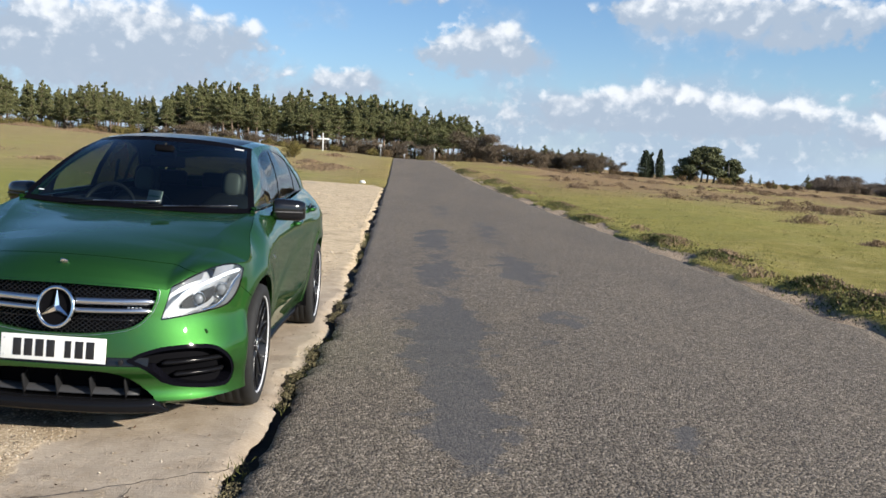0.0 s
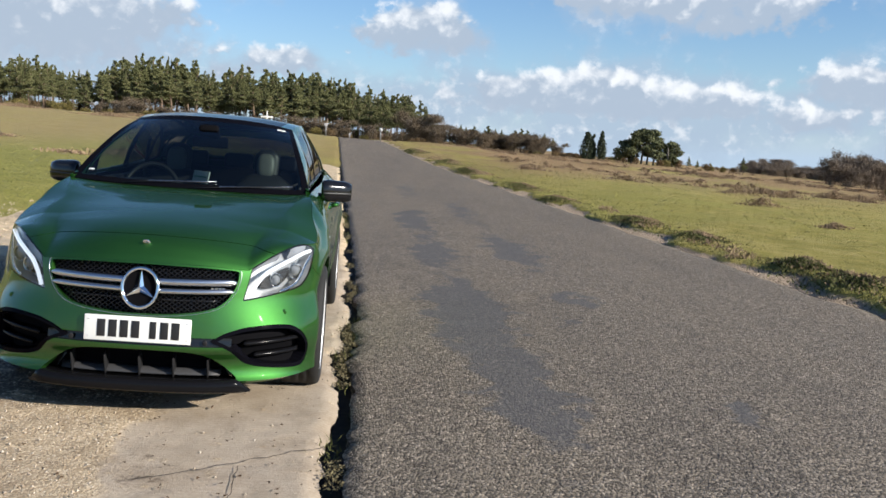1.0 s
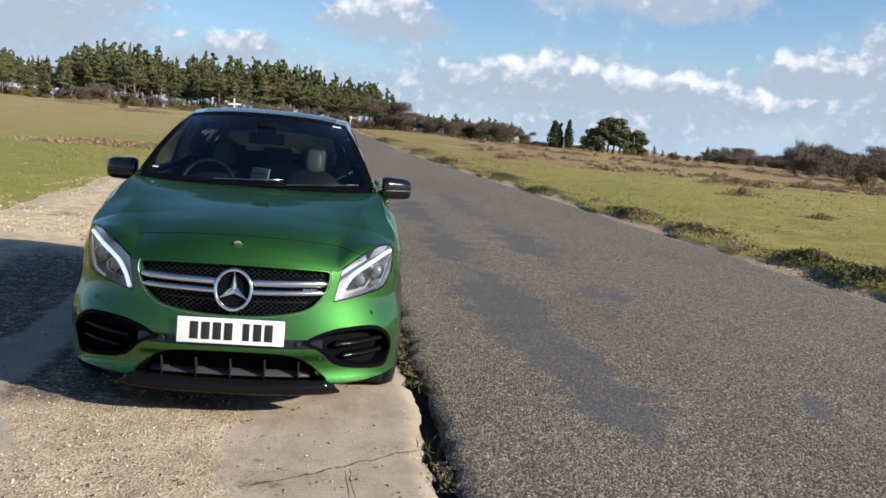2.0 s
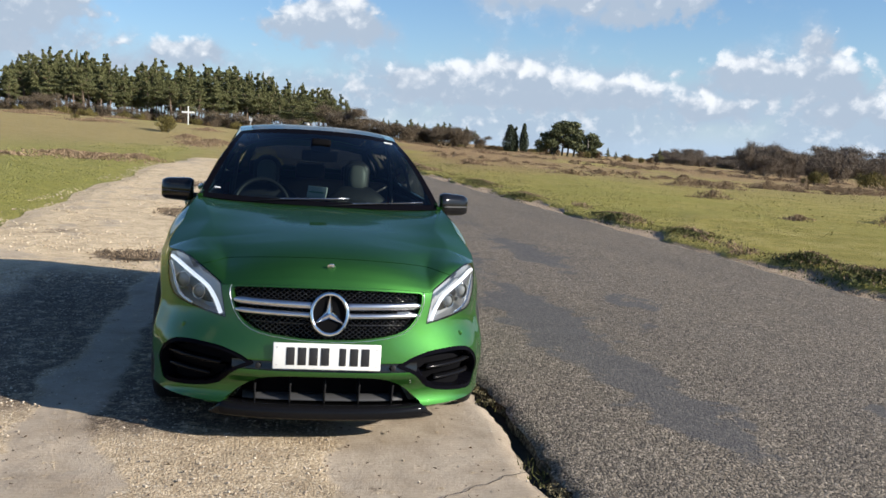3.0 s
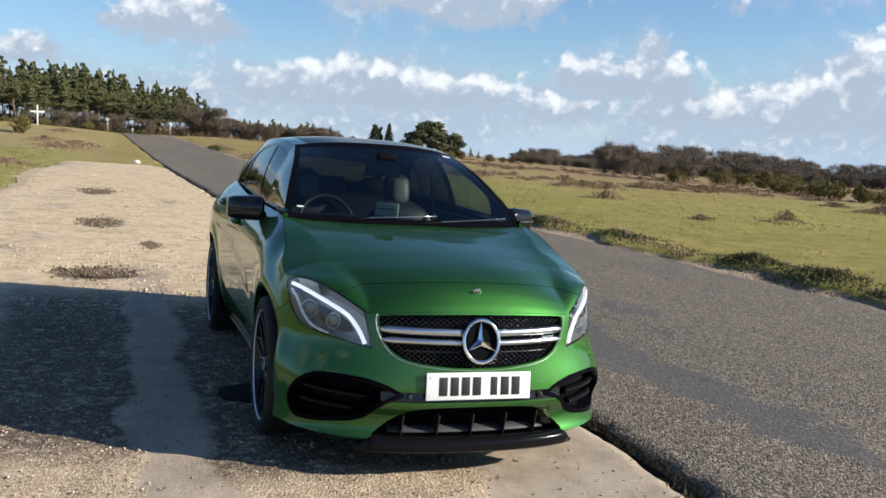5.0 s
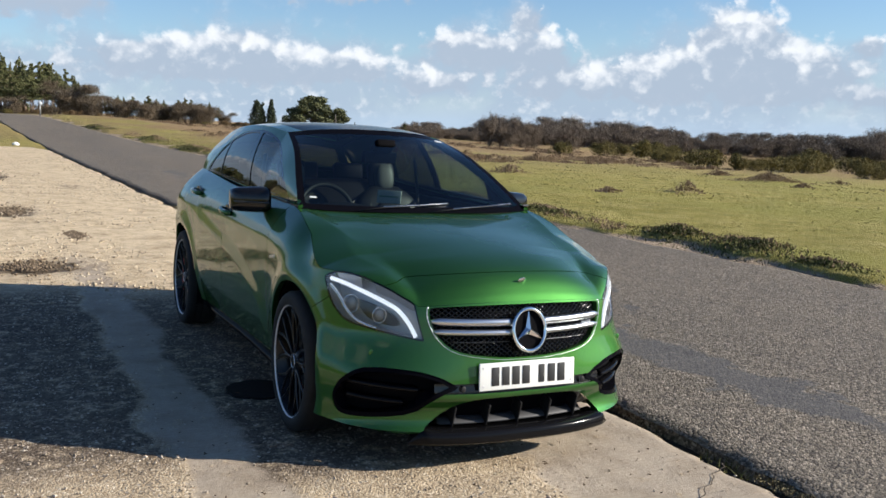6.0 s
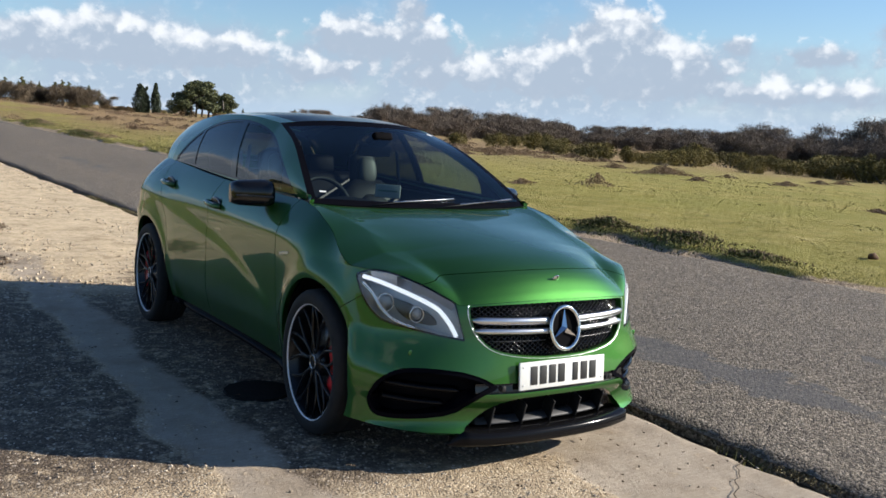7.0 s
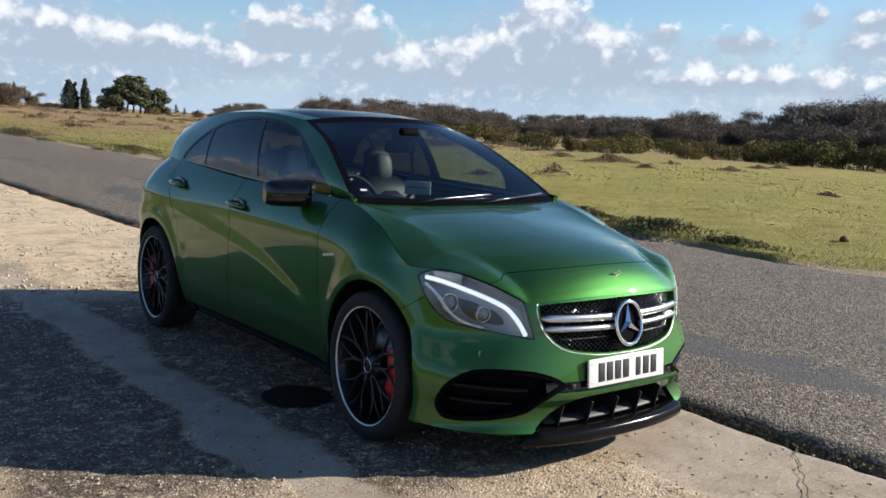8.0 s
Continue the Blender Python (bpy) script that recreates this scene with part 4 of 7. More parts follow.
def clip(sk, val):
    """The part of a skin where val is above nought, cut through the triangles."""
    v, n, t = sk
    val = np.where(np.abs(val) < 1e-9, 1e-9, val)
    ins = val > 0
    c = ins[t].sum(1)
    keep = [t[c == 3]]
    new_v, new_n = [v], [n]
    pairs, plans = [], []
    for count in (1, 2):
        m = t[c == count]
        if not len(m):
            continue
        odd = ins[m] if count == 1 else ~ins[m]
        k = odd.argmax(1)
        r = np.arange(len(m))
        a, b2, c2 = m[r, k], m[r, (k + 1) % 3], m[r, (k + 2) % 3]
        pairs.append((a, b2))
        pairs.append((a, c2))
        plans.append((count, a, b2, c2))
    if pairs:
        ea = np.concatenate([p[0] for p in pairs])
        eb = np.concatenate([p[1] for p in pairs])
        key = np.minimum(ea, eb).astype(np.int64) * len(v) + np.maximum(ea, eb)
        uniq, first, inv = np.unique(key, return_index=True, return_inverse=True)
        pa, pb = ea[first], eb[first]
        w = (val[pa] / (val[pa] - val[pb]))[:, None]
        new_v.append(v[pa] + (v[pb] - v[pa]) * w)
        nn = n[pa] + (n[pb] - n[pa]) * w
        new_n.append(nn / np.maximum(np.linalg.norm(nn, axis=1, keepdims=True), 1e-12))
        ids = inv.ravel() + len(v)
        at = 0
        for count, a, b2, c2 in plans:
            k = len(a)
            ab, ac = ids[at:at + k], ids[at + k:at + 2 * k]
            at += 2 * k
            if count == 1:
                keep.append(np.stack([a, ab, ac], 1))
            else:
                keep += [np.stack([b2, c2, ac], 1), np.stack([b2, ac, ab], 1)]
    t = np.concatenate(keep)
    v, n = np.concatenate(new_v), np.concatenate(new_n)
    used, back = np.unique(t, return_inverse=True)
    return v[used], n[used], back.reshape(-1, 3)


def mirrored(sk):
    v, n, t = sk
    f = np.array([-1, 1, 1.0])
    return v * f, n * f, t[:, ::-1]


def joined(*sks):
    v, n, t, at = [], [], [], 0
    for a, b, c in sks:
        v.append(a), n.append(b), t.append(c + at)
        at += len(a)
    return np.concatenate(v), np.concatenate(n), np.concatenate(t)


def both(sk):
    return joined(sk, mirrored(sk))


def sunk(sk, depth):
    v, n, t = sk
    return v - n * depth, n, t


def flanged(sk, depth, seam_x=0.004):
    """Turns the open edges of a panel inwards, so that it has thickness (not along the middle line)."""
    v, n, t = sk
    e = np.concatenate([t[:, [0, 1]], t[:, [1, 2]], t[:, [2, 0]]])
    key = np.minimum(e[:, 0], e[:, 1]).astype(np.int64) * len(v) + np.maximum(e[:, 0], e[:, 1])
    u, first, count = np.unique(key, return_index=True, return_counts=True)
    b = e[first[count == 1]]
    mid = (np.abs(v[b[:, 0], 0]) < seam_x) & (np.abs(v[b[:, 1], 0]) < seam_x)
    b = b[~mid]
    if not len(b):
        return sk
    i, j = b[:, 0], b[:, 1]
    d = v[j] - v[i]
    out = np.cross(d, n[i])
    out = out / np.maximum(np.linalg.norm(out, axis=1, keepdims=True), 1e-9)
    k = len(b)
    nv = np.concatenate([v[i], v[j], v[j] - n[j] * depth, v[i] - n[i] * depth])
    nn = np.concatenate([out] * 4)
    base = len(v)
    q = np.arange(k) + base
    nt = np.concatenate([np.stack([q + k, q, q + 3 * k], 1), np.stack([q + k, q + 3 * k, q + 2 * k], 1)])
    return np.concatenate([v, nv]), np.concatenate([n, nn]), np.concatenate([t, nt])


def emit(name, sk, mat, parent, label="", edge=0.012):
    if edge:
        sk = flanged(sk, edge)
    v, n, t = sk
    return link_mesh(name, v.tolist(), t.tolist(), mat, parent, label, normals=n.tolist())


def rounded(points, rounds=2, closed=True):
    """Corner cutting: a smooth outline from a few points."""
    p = np.array(points, float)
    for _ in range(rounds):
        nx = np.roll(p, -1, 0) if closed else p[1:]
        a = p if closed else p[:-1]
        q = np.empty((2 * len(a), 2))
        q[0::2], q[1::2] = a * 0.75 + nx * 0.25, a * 0.25 + nx * 0.75
        p = q if closed else np.concatenate([p[:1], q, p[-1:]])
    return p


def within(poly, a, b):
    """Signed distance to an outline, above nought inside."""
    best = np.full(a.shape, 1e9)
    ins = np.zeros(a.shape, bool)
    n = len(poly)
    for i in range(n):
        (x0, y0), (x1, y1) = poly[i], poly[(i + 1) % n]
        dx, dy = x1 - x0, y1 - y0
        t = np.clip(((a - x0) * dx + (b - y0) * dy) / (dx * dx + dy * dy + 1e-15), 0, 1)
        best = np.minimum(best, (a - x0 - t * dx) ** 2 + (b - y0 - t * dy) ** 2)
        cross = (y0 > b) != (y1 > b)
        with np.errstate(divide="ignore", invalid="ignore"):
            ins ^= cross & (a < (x1 - x0) * (b - y0) / (y1 - y0 + 1e-15) + x0)
    return np.where(ins, 1, -1) * np.sqrt(best)


GRILLE = rounded(((-0.25, 0.79), (0, 0.793), (0.25, 0.789), (0.43, 0.779), (0.470, 0.772), (0.482, 0.758), (0.479, 0.705), (0.452, 0.637), (0.400, 0.579), (0.32, 0.549), (0.16, 0.528), (0, 0.523), (-0.2, 0.53)), 1)
LAMP = rounded(((0.660, 0.610), (0.664, 0.622), (0.703, 0.700), (0.735, 0.770), (0.745, 0.781), (0.84, 0.812), (0.95, 0.845), (1.12, 0.879), (1.24, 0.890), (1.34, 0.886), (1.43, 0.858), (1.432, 0.842), (1.40, 0.795), (1.35, 0.735), (1.28, 0.690), (1.204, 0.660), (1.0, 0.643), (0.823, 0.626), (0.68, 0.612)), 1)
HEART = rounded(((1.22, 0.775), (1.08, 0.760), (0.95, 0.735), (0.86, 0.695), (0.85, 0.662), (1.02, 0.670), (1.12, 0.692), (1.18, 0.735)), 1)
INTAKE = rounded(((0.42, 0.405), (0.455, 0.422), (0.52, 0.450), (0.60, 0.469), (0.66, 0.480), (0.80, 0.488), (0.93, 0.488), (1.06, 0.475), (1.185, 0.418), (1.243, 0.356), (1.270, 0.302), (1.235, 0.252), (1.17, 0.235), (0.93, 0.248), (0.70, 0.274), (0.60, 0.328), (0.52, 0.372)), 1)
LOWER = rounded(((-0.3, 0.353), (0, 0.355), (0.20, 0.353), (0.30, 0.343), (0.385, 0.303), (0.515, 0.192), (0.54, 0.02), (0, 0.02), (-0.3, 0.02)), 1)
BAND = ((-0.2, 0.378), (0.46, 0.378), (0.46, 0.424), (-0.2, 0.424))
WINDOW = rounded(((3.60, 1.183), (3.40, 1.184), (2.9, 1.162), (2.43, 1.148), (1.9, 1.136), (1.50, 1.122), (1.52, 1.140), (1.746, 1.276), (2.06, 1.425), (2.34, 1.500), (2.60, 1.524), (2.95, 1.508), (3.24, 1.443), (3.44, 1.33)), 2)


def front(values, y, away=2.0):
    """Limits a cut to the nose."""
    return np.where(y < away, values, -1.0)


car = tagged(new("car"), "metallic green five-door hatchback with black wheels, parked on gravel", "car")
GAP = 0.0028


def build_body():
    sk, gp, gw = skin(tub, np.concatenate([lines(170, 0, 1), lines(230, 1, 2)[1:], lines(40, 2, 3)[1:]]), lines(120, 0, 1))
    sk = turned(sk, (0, 2.2, 0.5))
    v = sk[0]

    def keep(sk, f):
        return clip(sk, f(sk[0][:, 0], sk[0][:, 1], sk[0][:, 2]))

    def grille(x, y, z):
        return front(within(GRILLE, x, z), y)

    def lamp(x, y, z):
        return front(within(LAMP, x + y, z), y)

    def intake(x, y, z):
        return front(within(INTAKE, x + y, z), y)

    def lower(x, y, z):
        return front(within(LOWER, x, z), y)

    def band(x, y, z):
        return front(within(BAND, x, z), y)

    def arch(ay, grow=0.0):
        return lambda x, y, z: (np.hypot((y - ay) / (0.382 + grow), (z - HUB_Z) / (0.418 + grow)) - 1) * 0.38

    for ay in (AXLE_F, AXLE_R):
        sk = keep(sk, arch(ay))
    whole = sk

    def bumper_line(x, y, z):
        return np.where(z > 0.66, 0.70 - 1.41 * (z - 0.66), 0.70 + 2 * (0.66 - z)) - y

    def door_front(z):
        return 1.385 + 0.02 * np.sin((z - 0.3) * 3)

    def door_mid(z):
        return 2.455 + 0.05 * step(z, 0.75, 0.35)

    def door_back(z):
        return 3.22 + 0.80 * np.clip(z - 0.80, 0, 1)

    # front bumper with its openings
    fascia = keep(whole, lambda x, y, z: bumper_line(x, y, z) - GAP)
    solid = fascia
    openings = (("grille", grille), ("lamp", lamp), ("intake", intake), ("lower", lower), ("band", band))
    for _, f in openings:
        solid = keep(solid, lambda x, y, z, f=f: -f(x, y, z))
    hood_sk, hv, hu = skin(hood_surface, np.concatenate([lines(120, 0, 0.8), lines(40, 0.8, 1)[1:]]), lines(70, 0, 0.996))
    hood_sk = turned(hood_sk, (0, 1.0, 0.3))

    def seam(x, y, z):
        return z - (0.917 - 0.12 * x**2 - 0.14 * x**4)

    lamp_top = keep(hood_sk, lamp)
    hood_sk = keep(hood_sk, lambda x, y, z: -lamp(x, y, z))
    lip_panel = keep(hood_sk, lambda x, y, z: -seam(x, y, z) - 0.0012)
    bumper = emit("front_bumper", joined(both(solid), both(lip_panel)), M_PAINT, car, edge=0.03)
    hood = emit("hood", both(keep(hood_sk, lambda x, y, z: seam(x, y, z) - 0.0012)), M_PAINT, car, edge=0.02)

    # dark floors behind the openings
    cut = {n: keep(fascia, f) for n, f in openings}
    emit("lower_intake", sunk(both(cut["lower"]), 0.10), M_VOID, bumper, "black lower air intake", edge=0)
    emit("sensor_band", sunk(both(cut["band"]), 0.014), M_BLACK, bumper, edge=0)
    for side in (1, -1):
        s = cut["intake"] if side > 0 else mirrored(cut["intake"])
        emit("side_intake", sunk(s, 0.075), M_VOID, bumper, "black side air intake", edge=0)
        rim = keep(cut["intake"], lambda x, y, z: 0.020 - intake(x, y, z))
        emit("intake_surround", sunk(rim if side > 0 else mirrored(rim), 0.004), M_ROOF, bumper, "black intake surround", edge=0.07)
    build_grille(cut["grille"], bumper)
    build_lamps(joined(keep(whole, lamp), lamp_top), lamp)

    # sides
    rest = keep(whole, lambda x, y, z: -bumper_line(x, y, z) - GAP)
    rest = keep(rest, lambda x, y, z: -lamp(x, y, z))
    skirt = keep(rest, lambda x, y, z: np.where((y > 1.2) & (y < 3.35), 0.262 - z, -1))
    rest = keep(rest, lambda x, y, z: np.where((y > 1.2) & (y < 3.35), z - 0.262 - GAP, 1))
    fender = keep(rest, lambda x, y, z: door_front(z) - GAP - y)
    rest = keep(rest, lambda x, y, z: y - door_front(z) - GAP)
    door_a = keep(rest, lambda x, y, z: door_mid(z) - GAP - y)
    rest = keep(rest, lambda x, y, z: y - door_mid(z) - GAP)
    door_b = keep(rest, lambda x, y, z: door_back(z) - GAP - y)
    quarter = keep(rest, lambda x, y, z: y - door_back(z) - GAP)
    def tail_lamp(x, y, z):
        return np.where(y > 3.6, within(rounded(((4.02, 1.09), (3.93, 1.03), (4.02, 0.90), (4.4, 0.86), (4.4, 1.12)), 2), y, z), -1)
    red = keep(quarter, tail_lamp)
    quarter = keep(quarter, lambda x, y, z: -tail_lamp(x, y, z))
    # black shell added behind the side panels so their gaps read dark
    shell = keep(whole, lambda x, y, z: np.minimum(y - 0.75, 4.0 - y))
    shell = keep(shell, lambda x, y, z: np.minimum(arch(AXLE_F, 0.015)(x, y, z), arch(AXLE_R, 0.015)(x, y, z)))
    for side in (1, -1):
        turn = (lambda s: s) if side > 0 else mirrored
        emit("fender", turn(fender), M_PAINT, car, edge=0.03)
        d1 = emit("front_door", turn(door_a), M_PAINT, car, edge=0.02)
        d2 = emit("rear_door", turn(door_b), M_PAINT, car, edge=0.02)
        emit("rear_quarter", turn(quarter), M_PAINT, car, edge=0.03)
        emit("tail_lamp", turn(red), M_REDLAMP, car, "red tail lamp")
        emit("side_skirt", turn(skirt), M_BLACK, car, "gloss black side skirt", edge=0.03)
        emit("gap_backing", sunk(turn(shell), 0.03), M_VOID, car, edge=0)
        # blade standing out along the sill, flicked out towards the front wheel
        bm = bmesh.new()
        rows = []
        for y in np.linspace(1.14, 3.10, 25):
            out = 0.028 * float(step(np.array(y), 3.10, 2.85)) * (0.6 + 0.4 * float(step(np.array(y), 2.2, 1.3)))
            px = side_x(np.array([y]), np.array([0.255]))
            px = float(np.ravel(px)[0])
            rows.append([bm.verts.new((side * (px + a), y, z)) for a, z in ((-0.01, 0.262), (out * 0.7, 0.246), (out, 0.236), (out * 0.96, 0.226), (-0.01, 0.212))])
        for a, b in zip(rows, rows[1:]):
            for k in range(5):
                bm.faces.new((a[k], a[(k + 1) % 5], b[(k + 1) % 5], b[k]))
        bm.faces.new(rows[0])
        bm.faces.new(rows[-1][::-1])
        bmesh.ops.recalc_face_normals(bm, faces=bm.faces)
        part("skirt_blade", bm, M_ROOF, car, "gloss black blade along the sill")
        build_handle(side, 2.36, 0.990, d1)
        build_handle(side, 3.27, 1.045, d2)


def along_side(y, z, out=0.0):
    return float(side_x(np.array([y]), np.array([z]))[0]) + out


def build_handle(side, y, z, door):
    x = along_side(y, z)
    bm = bmesh.new()
    pts = [(side * (x + o), y + d, z + 0.006 * d / 0.1 + 0.004) for d, o in ((-0.105, 0.004), (-0.085, 0.026), (-0.03, 0.034), (0.03, 0.034), (0.085, 0.026), (0.105, 0.004))]
    tube(bm, pts, 0.0165, 10)
    part("handle", bm, M_PAINT, door)
    bm = bmesh.new()
    bmesh.ops.create_uvsphere(bm, u_segments=20, v_segments=10, radius=1.0, matrix=Matrix.Translation((side * (x - 0.004), y, z - 0.006)) @ Matrix.Diagonal((0.010, 0.098, 0.058, 1)))
    part("handle_cup", bm, M_BLACK, door, "dark handle recess")
    bm = bmesh.new()
    tube(bm, [(side * (x + 0.035), y + d, z + 0.016) for d in (-0.07, -0.02, 0.03, 0.07)], 0.004, 6)
    part("handle_trim", bm, M_SILVER, door, "thin bright handle strip")


def nose_at(x, z, deep=0.0):
    """A place on the nose at x and z, some way inside it."""
    z = float(z)
    d = 0.66 + 0.29 * float(step(np.array(z), 0.42, 0.64))
    y0 = float(curve(NOSE, z)) + d
    half = float(flank(np.array(y0), np.array(z)))
    r = min(1.0, abs(x) / half)
    y = float(curve(NOSE, z)) + d * (1 - (1 - r**POWER) ** (1 / POWER))
    return Vector((x, y + deep, z))


def build_grille(opening, bumper):
    grille = emit("grille", sunk(both(opening), 0.055), M_VOID, car, "black mesh radiator grille with chrome bars", edge=0)
    rim = clip(opening, 0.010 - within(GRILLE, opening[0][:, 0], opening[0][:, 2]))
    emit("grille_frame", sunk(both(rim), 0.003), M_PAINT, grille, edge=0.03)
    # diamond mesh
    bm = bmesh.new()
    pitch, rise_ = 0.030, 0.62
    for lean in (1, -1):
        for k in range(-40, 41):
            run = []
            for s in np.linspace(-0.5, 0.5, 61):
                x = k * pitch + s * 0.36 * lean
                z = 0.66 + s * 0.36 * rise_ * 1.2
                if float(within(GRILLE, np.array(abs(x)), np.array(z))) > 0.004 and abs(x) < 0.49:
                    run.append(nose_at(x, z, 0.034 if lean > 0 else 0.037))
                else:
                    if len(run) > 1:
                        tube(bm, run[::3] + ([run[-1]] if (len(run) - 1) % 3 else []), 0.0034, 4)
                    run = []
            if len(run) > 1:
                tube(bm, run[::3] + ([run[-1]] if (len(run) - 1) % 3 else []), 0.0034, 4)
    part("mesh", bm, M_BLACK, grille)
    # two bright bars each side of the badge
    for side in (1, -1):
        for zc, tall, end in ((0.697, 0.0180, 0.462), (0.651, 0.0135, 0.452)):
            bm = bmesh.new()
            xs = np.linspace(0.085, end, 22)
            rows = []
            for i, x in enumerate(xs):
                c = nose_at(side * x, zc + 0.006 * (x / 0.45), 0.004)
                t = tall * (1.0 if i < 20 else (0.8 if i == 20 else 0.35))
                ring = ((-0.012, -t * 0.6), (-0.014, 0.0), (-0.010, t * 0.9), (0.004, t), (0.02, t * 0.4), (0.02, -t * 0.8), (0.0, -t))
                rows.append([bm.verts.new(c + Vector((0, a, b))) for a, b in ring])
            for a, b in zip(rows, rows[1:]):
                for k in range(7):
                    bm.faces.new((a[k], a[(k + 1) % 7], b[(k + 1) % 7], b[k]))
            bm.faces.new(rows[0][::-1])
            bm.faces.new(rows[-1])
            bmesh.ops.recalc_face_normals(bm, faces=bm.faces)
            part("louvre", bm, M_SILVER, grille, "satin silver bar")
        bm = bmesh.new()
        tube(bm, [nose_at(side * x, 0.606 + 0.004 * x, 0.020) for x in np.linspace(0.09, 0.37, 12)], 0.0018, 6)
        part("thin_bar", bm, M_STEEL, grille, "thin bright line across the mesh")
    # thin pale trim along the sides and foot of the opening
    half = [(x, z) for x, z in GRILLE if x >= 0 and z < 0.77]
    bm = bmesh.new()
    tube(bm, [nose_at(x, z, 0.001) for x, z in half] + [nose_at(-x, z, 0.001) for x, z in half[-2::-1]], 0.0018, 6)
    part("grille_trim", bm, M_SILVER, grille, "thin silver trim below the opening")
    # round badge: ring and three arms, plain shapes
    tilt = pose(0, 0.060, 0.665, -10, 0, 0)
    emblem = new("emblem")
    emblem.parent = grille
    bm = bmesh.new()
    ring = [tilt @ Vector((0.087 * math.cos(a), 0, 0.087 * 1.13 * math.sin(a))) for a in np.linspace(0, math.tau, 56, endpoint=False)]
    tube(bm, ring, 0.0095, 10, closed=True)
    part("ring", bm, M_CHROME, emblem)
    bm = bmesh.new()
    hub = tilt @ Vector((0, -0.014, 0))
    for k in range(3):
        a = math.pi / 2 + k * math.tau / 3
        tip = tilt @ Vector((0.083 * math.cos(a), 0.0, 0.083 * 1.13 * math.sin(a)))
        for sgn in (1, -1):
            b = a + sgn * math.pi / 3
            root = tilt @ Vector((0.019 * math.cos(b), 0.004, 0.019 * 1.13 * math.sin(b)))
            f = [bm.verts.new(q) for q in (hub, tip, root)]
            bm.faces.new(f if sgn < 0 else f[::-1])
    part("arms", bm, M_CHROME, emblem, flat=True)
    bm = bmesh.new()
    fan = [bm.verts.new(tilt @ Vector((0.084 * math.cos(a), 0.012, 0.084 * 1.13 * math.sin(a)))) for a in np.linspace(0, math.tau, 40, endpoint=False)]
    bm.faces.new(fan)
    part("backing", bm, M_VOID, emblem, flat=True)
    # small plain mark on a bar, unread
    bm = bmesh.new()
    for i in range(4):
        box(bm, (0.013, 0.004, 0.011), Matrix.Translation(nose_at(0.345 + 0.018 * i, 0.672, 0.004)), 0.001)
    part("mark", bm, M_SILVER, grille)
    bm = bmesh.new()
    bmesh.ops.create_uvsphere(bm, u_segments=20, v_segments=10, radius=1.0, matrix=pose(0, 0.158, 0.880, 36, 0, 0) @ Matrix.Diagonal((0.021, 0.006, 0.024, 1)))
    part("bonnet_badge", bm, M_CHROME, car, "small round silver badge")


def lamp_place(side, q, z, deep):
    """A place inside the headlamp from its outline coordinates."""
    lo, hi = 0.3, 0.95
    for _ in range(40):
        x = (lo + hi) / 2
        p = nose_at(min(x, 0.86), z)
        if p.x + p.y < q:
            lo = x
        else:
            hi = x
    p = nose_at(lo, z)
    n = Vector((0.55 * min(1, lo), -1.0 + 0.6 * (lo - 0.4), 0.15)).normalized()
    p = p - n * deep
    return Vector((side * p.x, p.y, p.z))


def build_lamps(opening, lamp):
    f = lamp(opening[0][:, 0], opening[0][:, 1], opening[0][:, 2])
    gasket = clip(opening, 0.008 - f)
    cover = clip(opening, f - 0.006)
    for side in (1, -1):
        turn = (lambda s: s) if side > 0 else mirrored
        lampo = emit("headlight", sunk(turn(opening), 0.085), M_LAMPGREY, car, "clear headlamp with lit white running strip", edge=0)
        emit("gasket", sunk(turn(gasket), 0.002), M_BLACK, lampo, edge=0.006)
        emit("reflector_wall", sunk(turn(gasket), 0.005), M_LAMPGREY, lampo, edge=0.079)
        c = emit("lens", sunk(turn(cover), 0.0015), M_LENS, lampo, "clear plastic cover", edge=0)
        c.visible_shadow = False
        for name, pts, r, deep in (("light_strip", ((1.372, 0.848), (1.29, 0.842), (1.20, 0.830), (1.017, 0.796), (0.86, 0.755), (0.805, 0.722), (0.755, 0.680), (0.712, 0.628)), 0.0105, 0.012),
                                   ("light_guide", ((1.375, 0.820), (1.287, 0.781), (1.226, 0.724), (1.149, 0.681), (1.06, 0.662), (0.98, 0.652)), 0.0085, 0.014)):
            bm = bmesh.new()
            path = rounded(pts, 2, closed=False)
            tube(bm, [lamp_place(side, q, z, deep) for q, z in path], r, 8)
            part(name, bm, M_LED if name == "light_strip" else M_CHROME, lampo)
        for q, z, r in ((1.19, 0.748, 0.040), (0.965, 0.712, 0.034)):
            at = lamp_place(side, q, z, 0.055)
            aim = Vector((side * 0.35, -1, 0))
            m = Matrix.Translation(at) @ aim.to_track_quat("X", "Z").to_matrix().to_4x4()
            bm = bmesh.new()
            lathe(bm, ((r, -0.04), (r, 0.0), (r * 0.93, 0.008), (r * 0.86, 0.0), (r * 0.82, -0.02)), m, 28, TALL)
            bowl = part("bowl", bm, M_CHROME, lampo)
            bm = bmesh.new()
            bmesh.ops.create_uvsphere(bm, u_segments=24, v_segments=12, radius=1.0, matrix=m @ Matrix.Translation((-0.012, 0, 0)) @ Matrix.Diagonal((0.026, r * 0.78, r * 0.78 * TALL, 1)))
            part("projector", bm, M_PROJ, bowl)
        heart = clip(opening, within(HEART, opening[0][:, 0] + opening[0][:, 1], opening[0][:, 2]))
        emit("bezel", sunk(turn(heart), 0.066), M_DARK, lampo, "dark inner bezel", edge=0.015)


build_body()


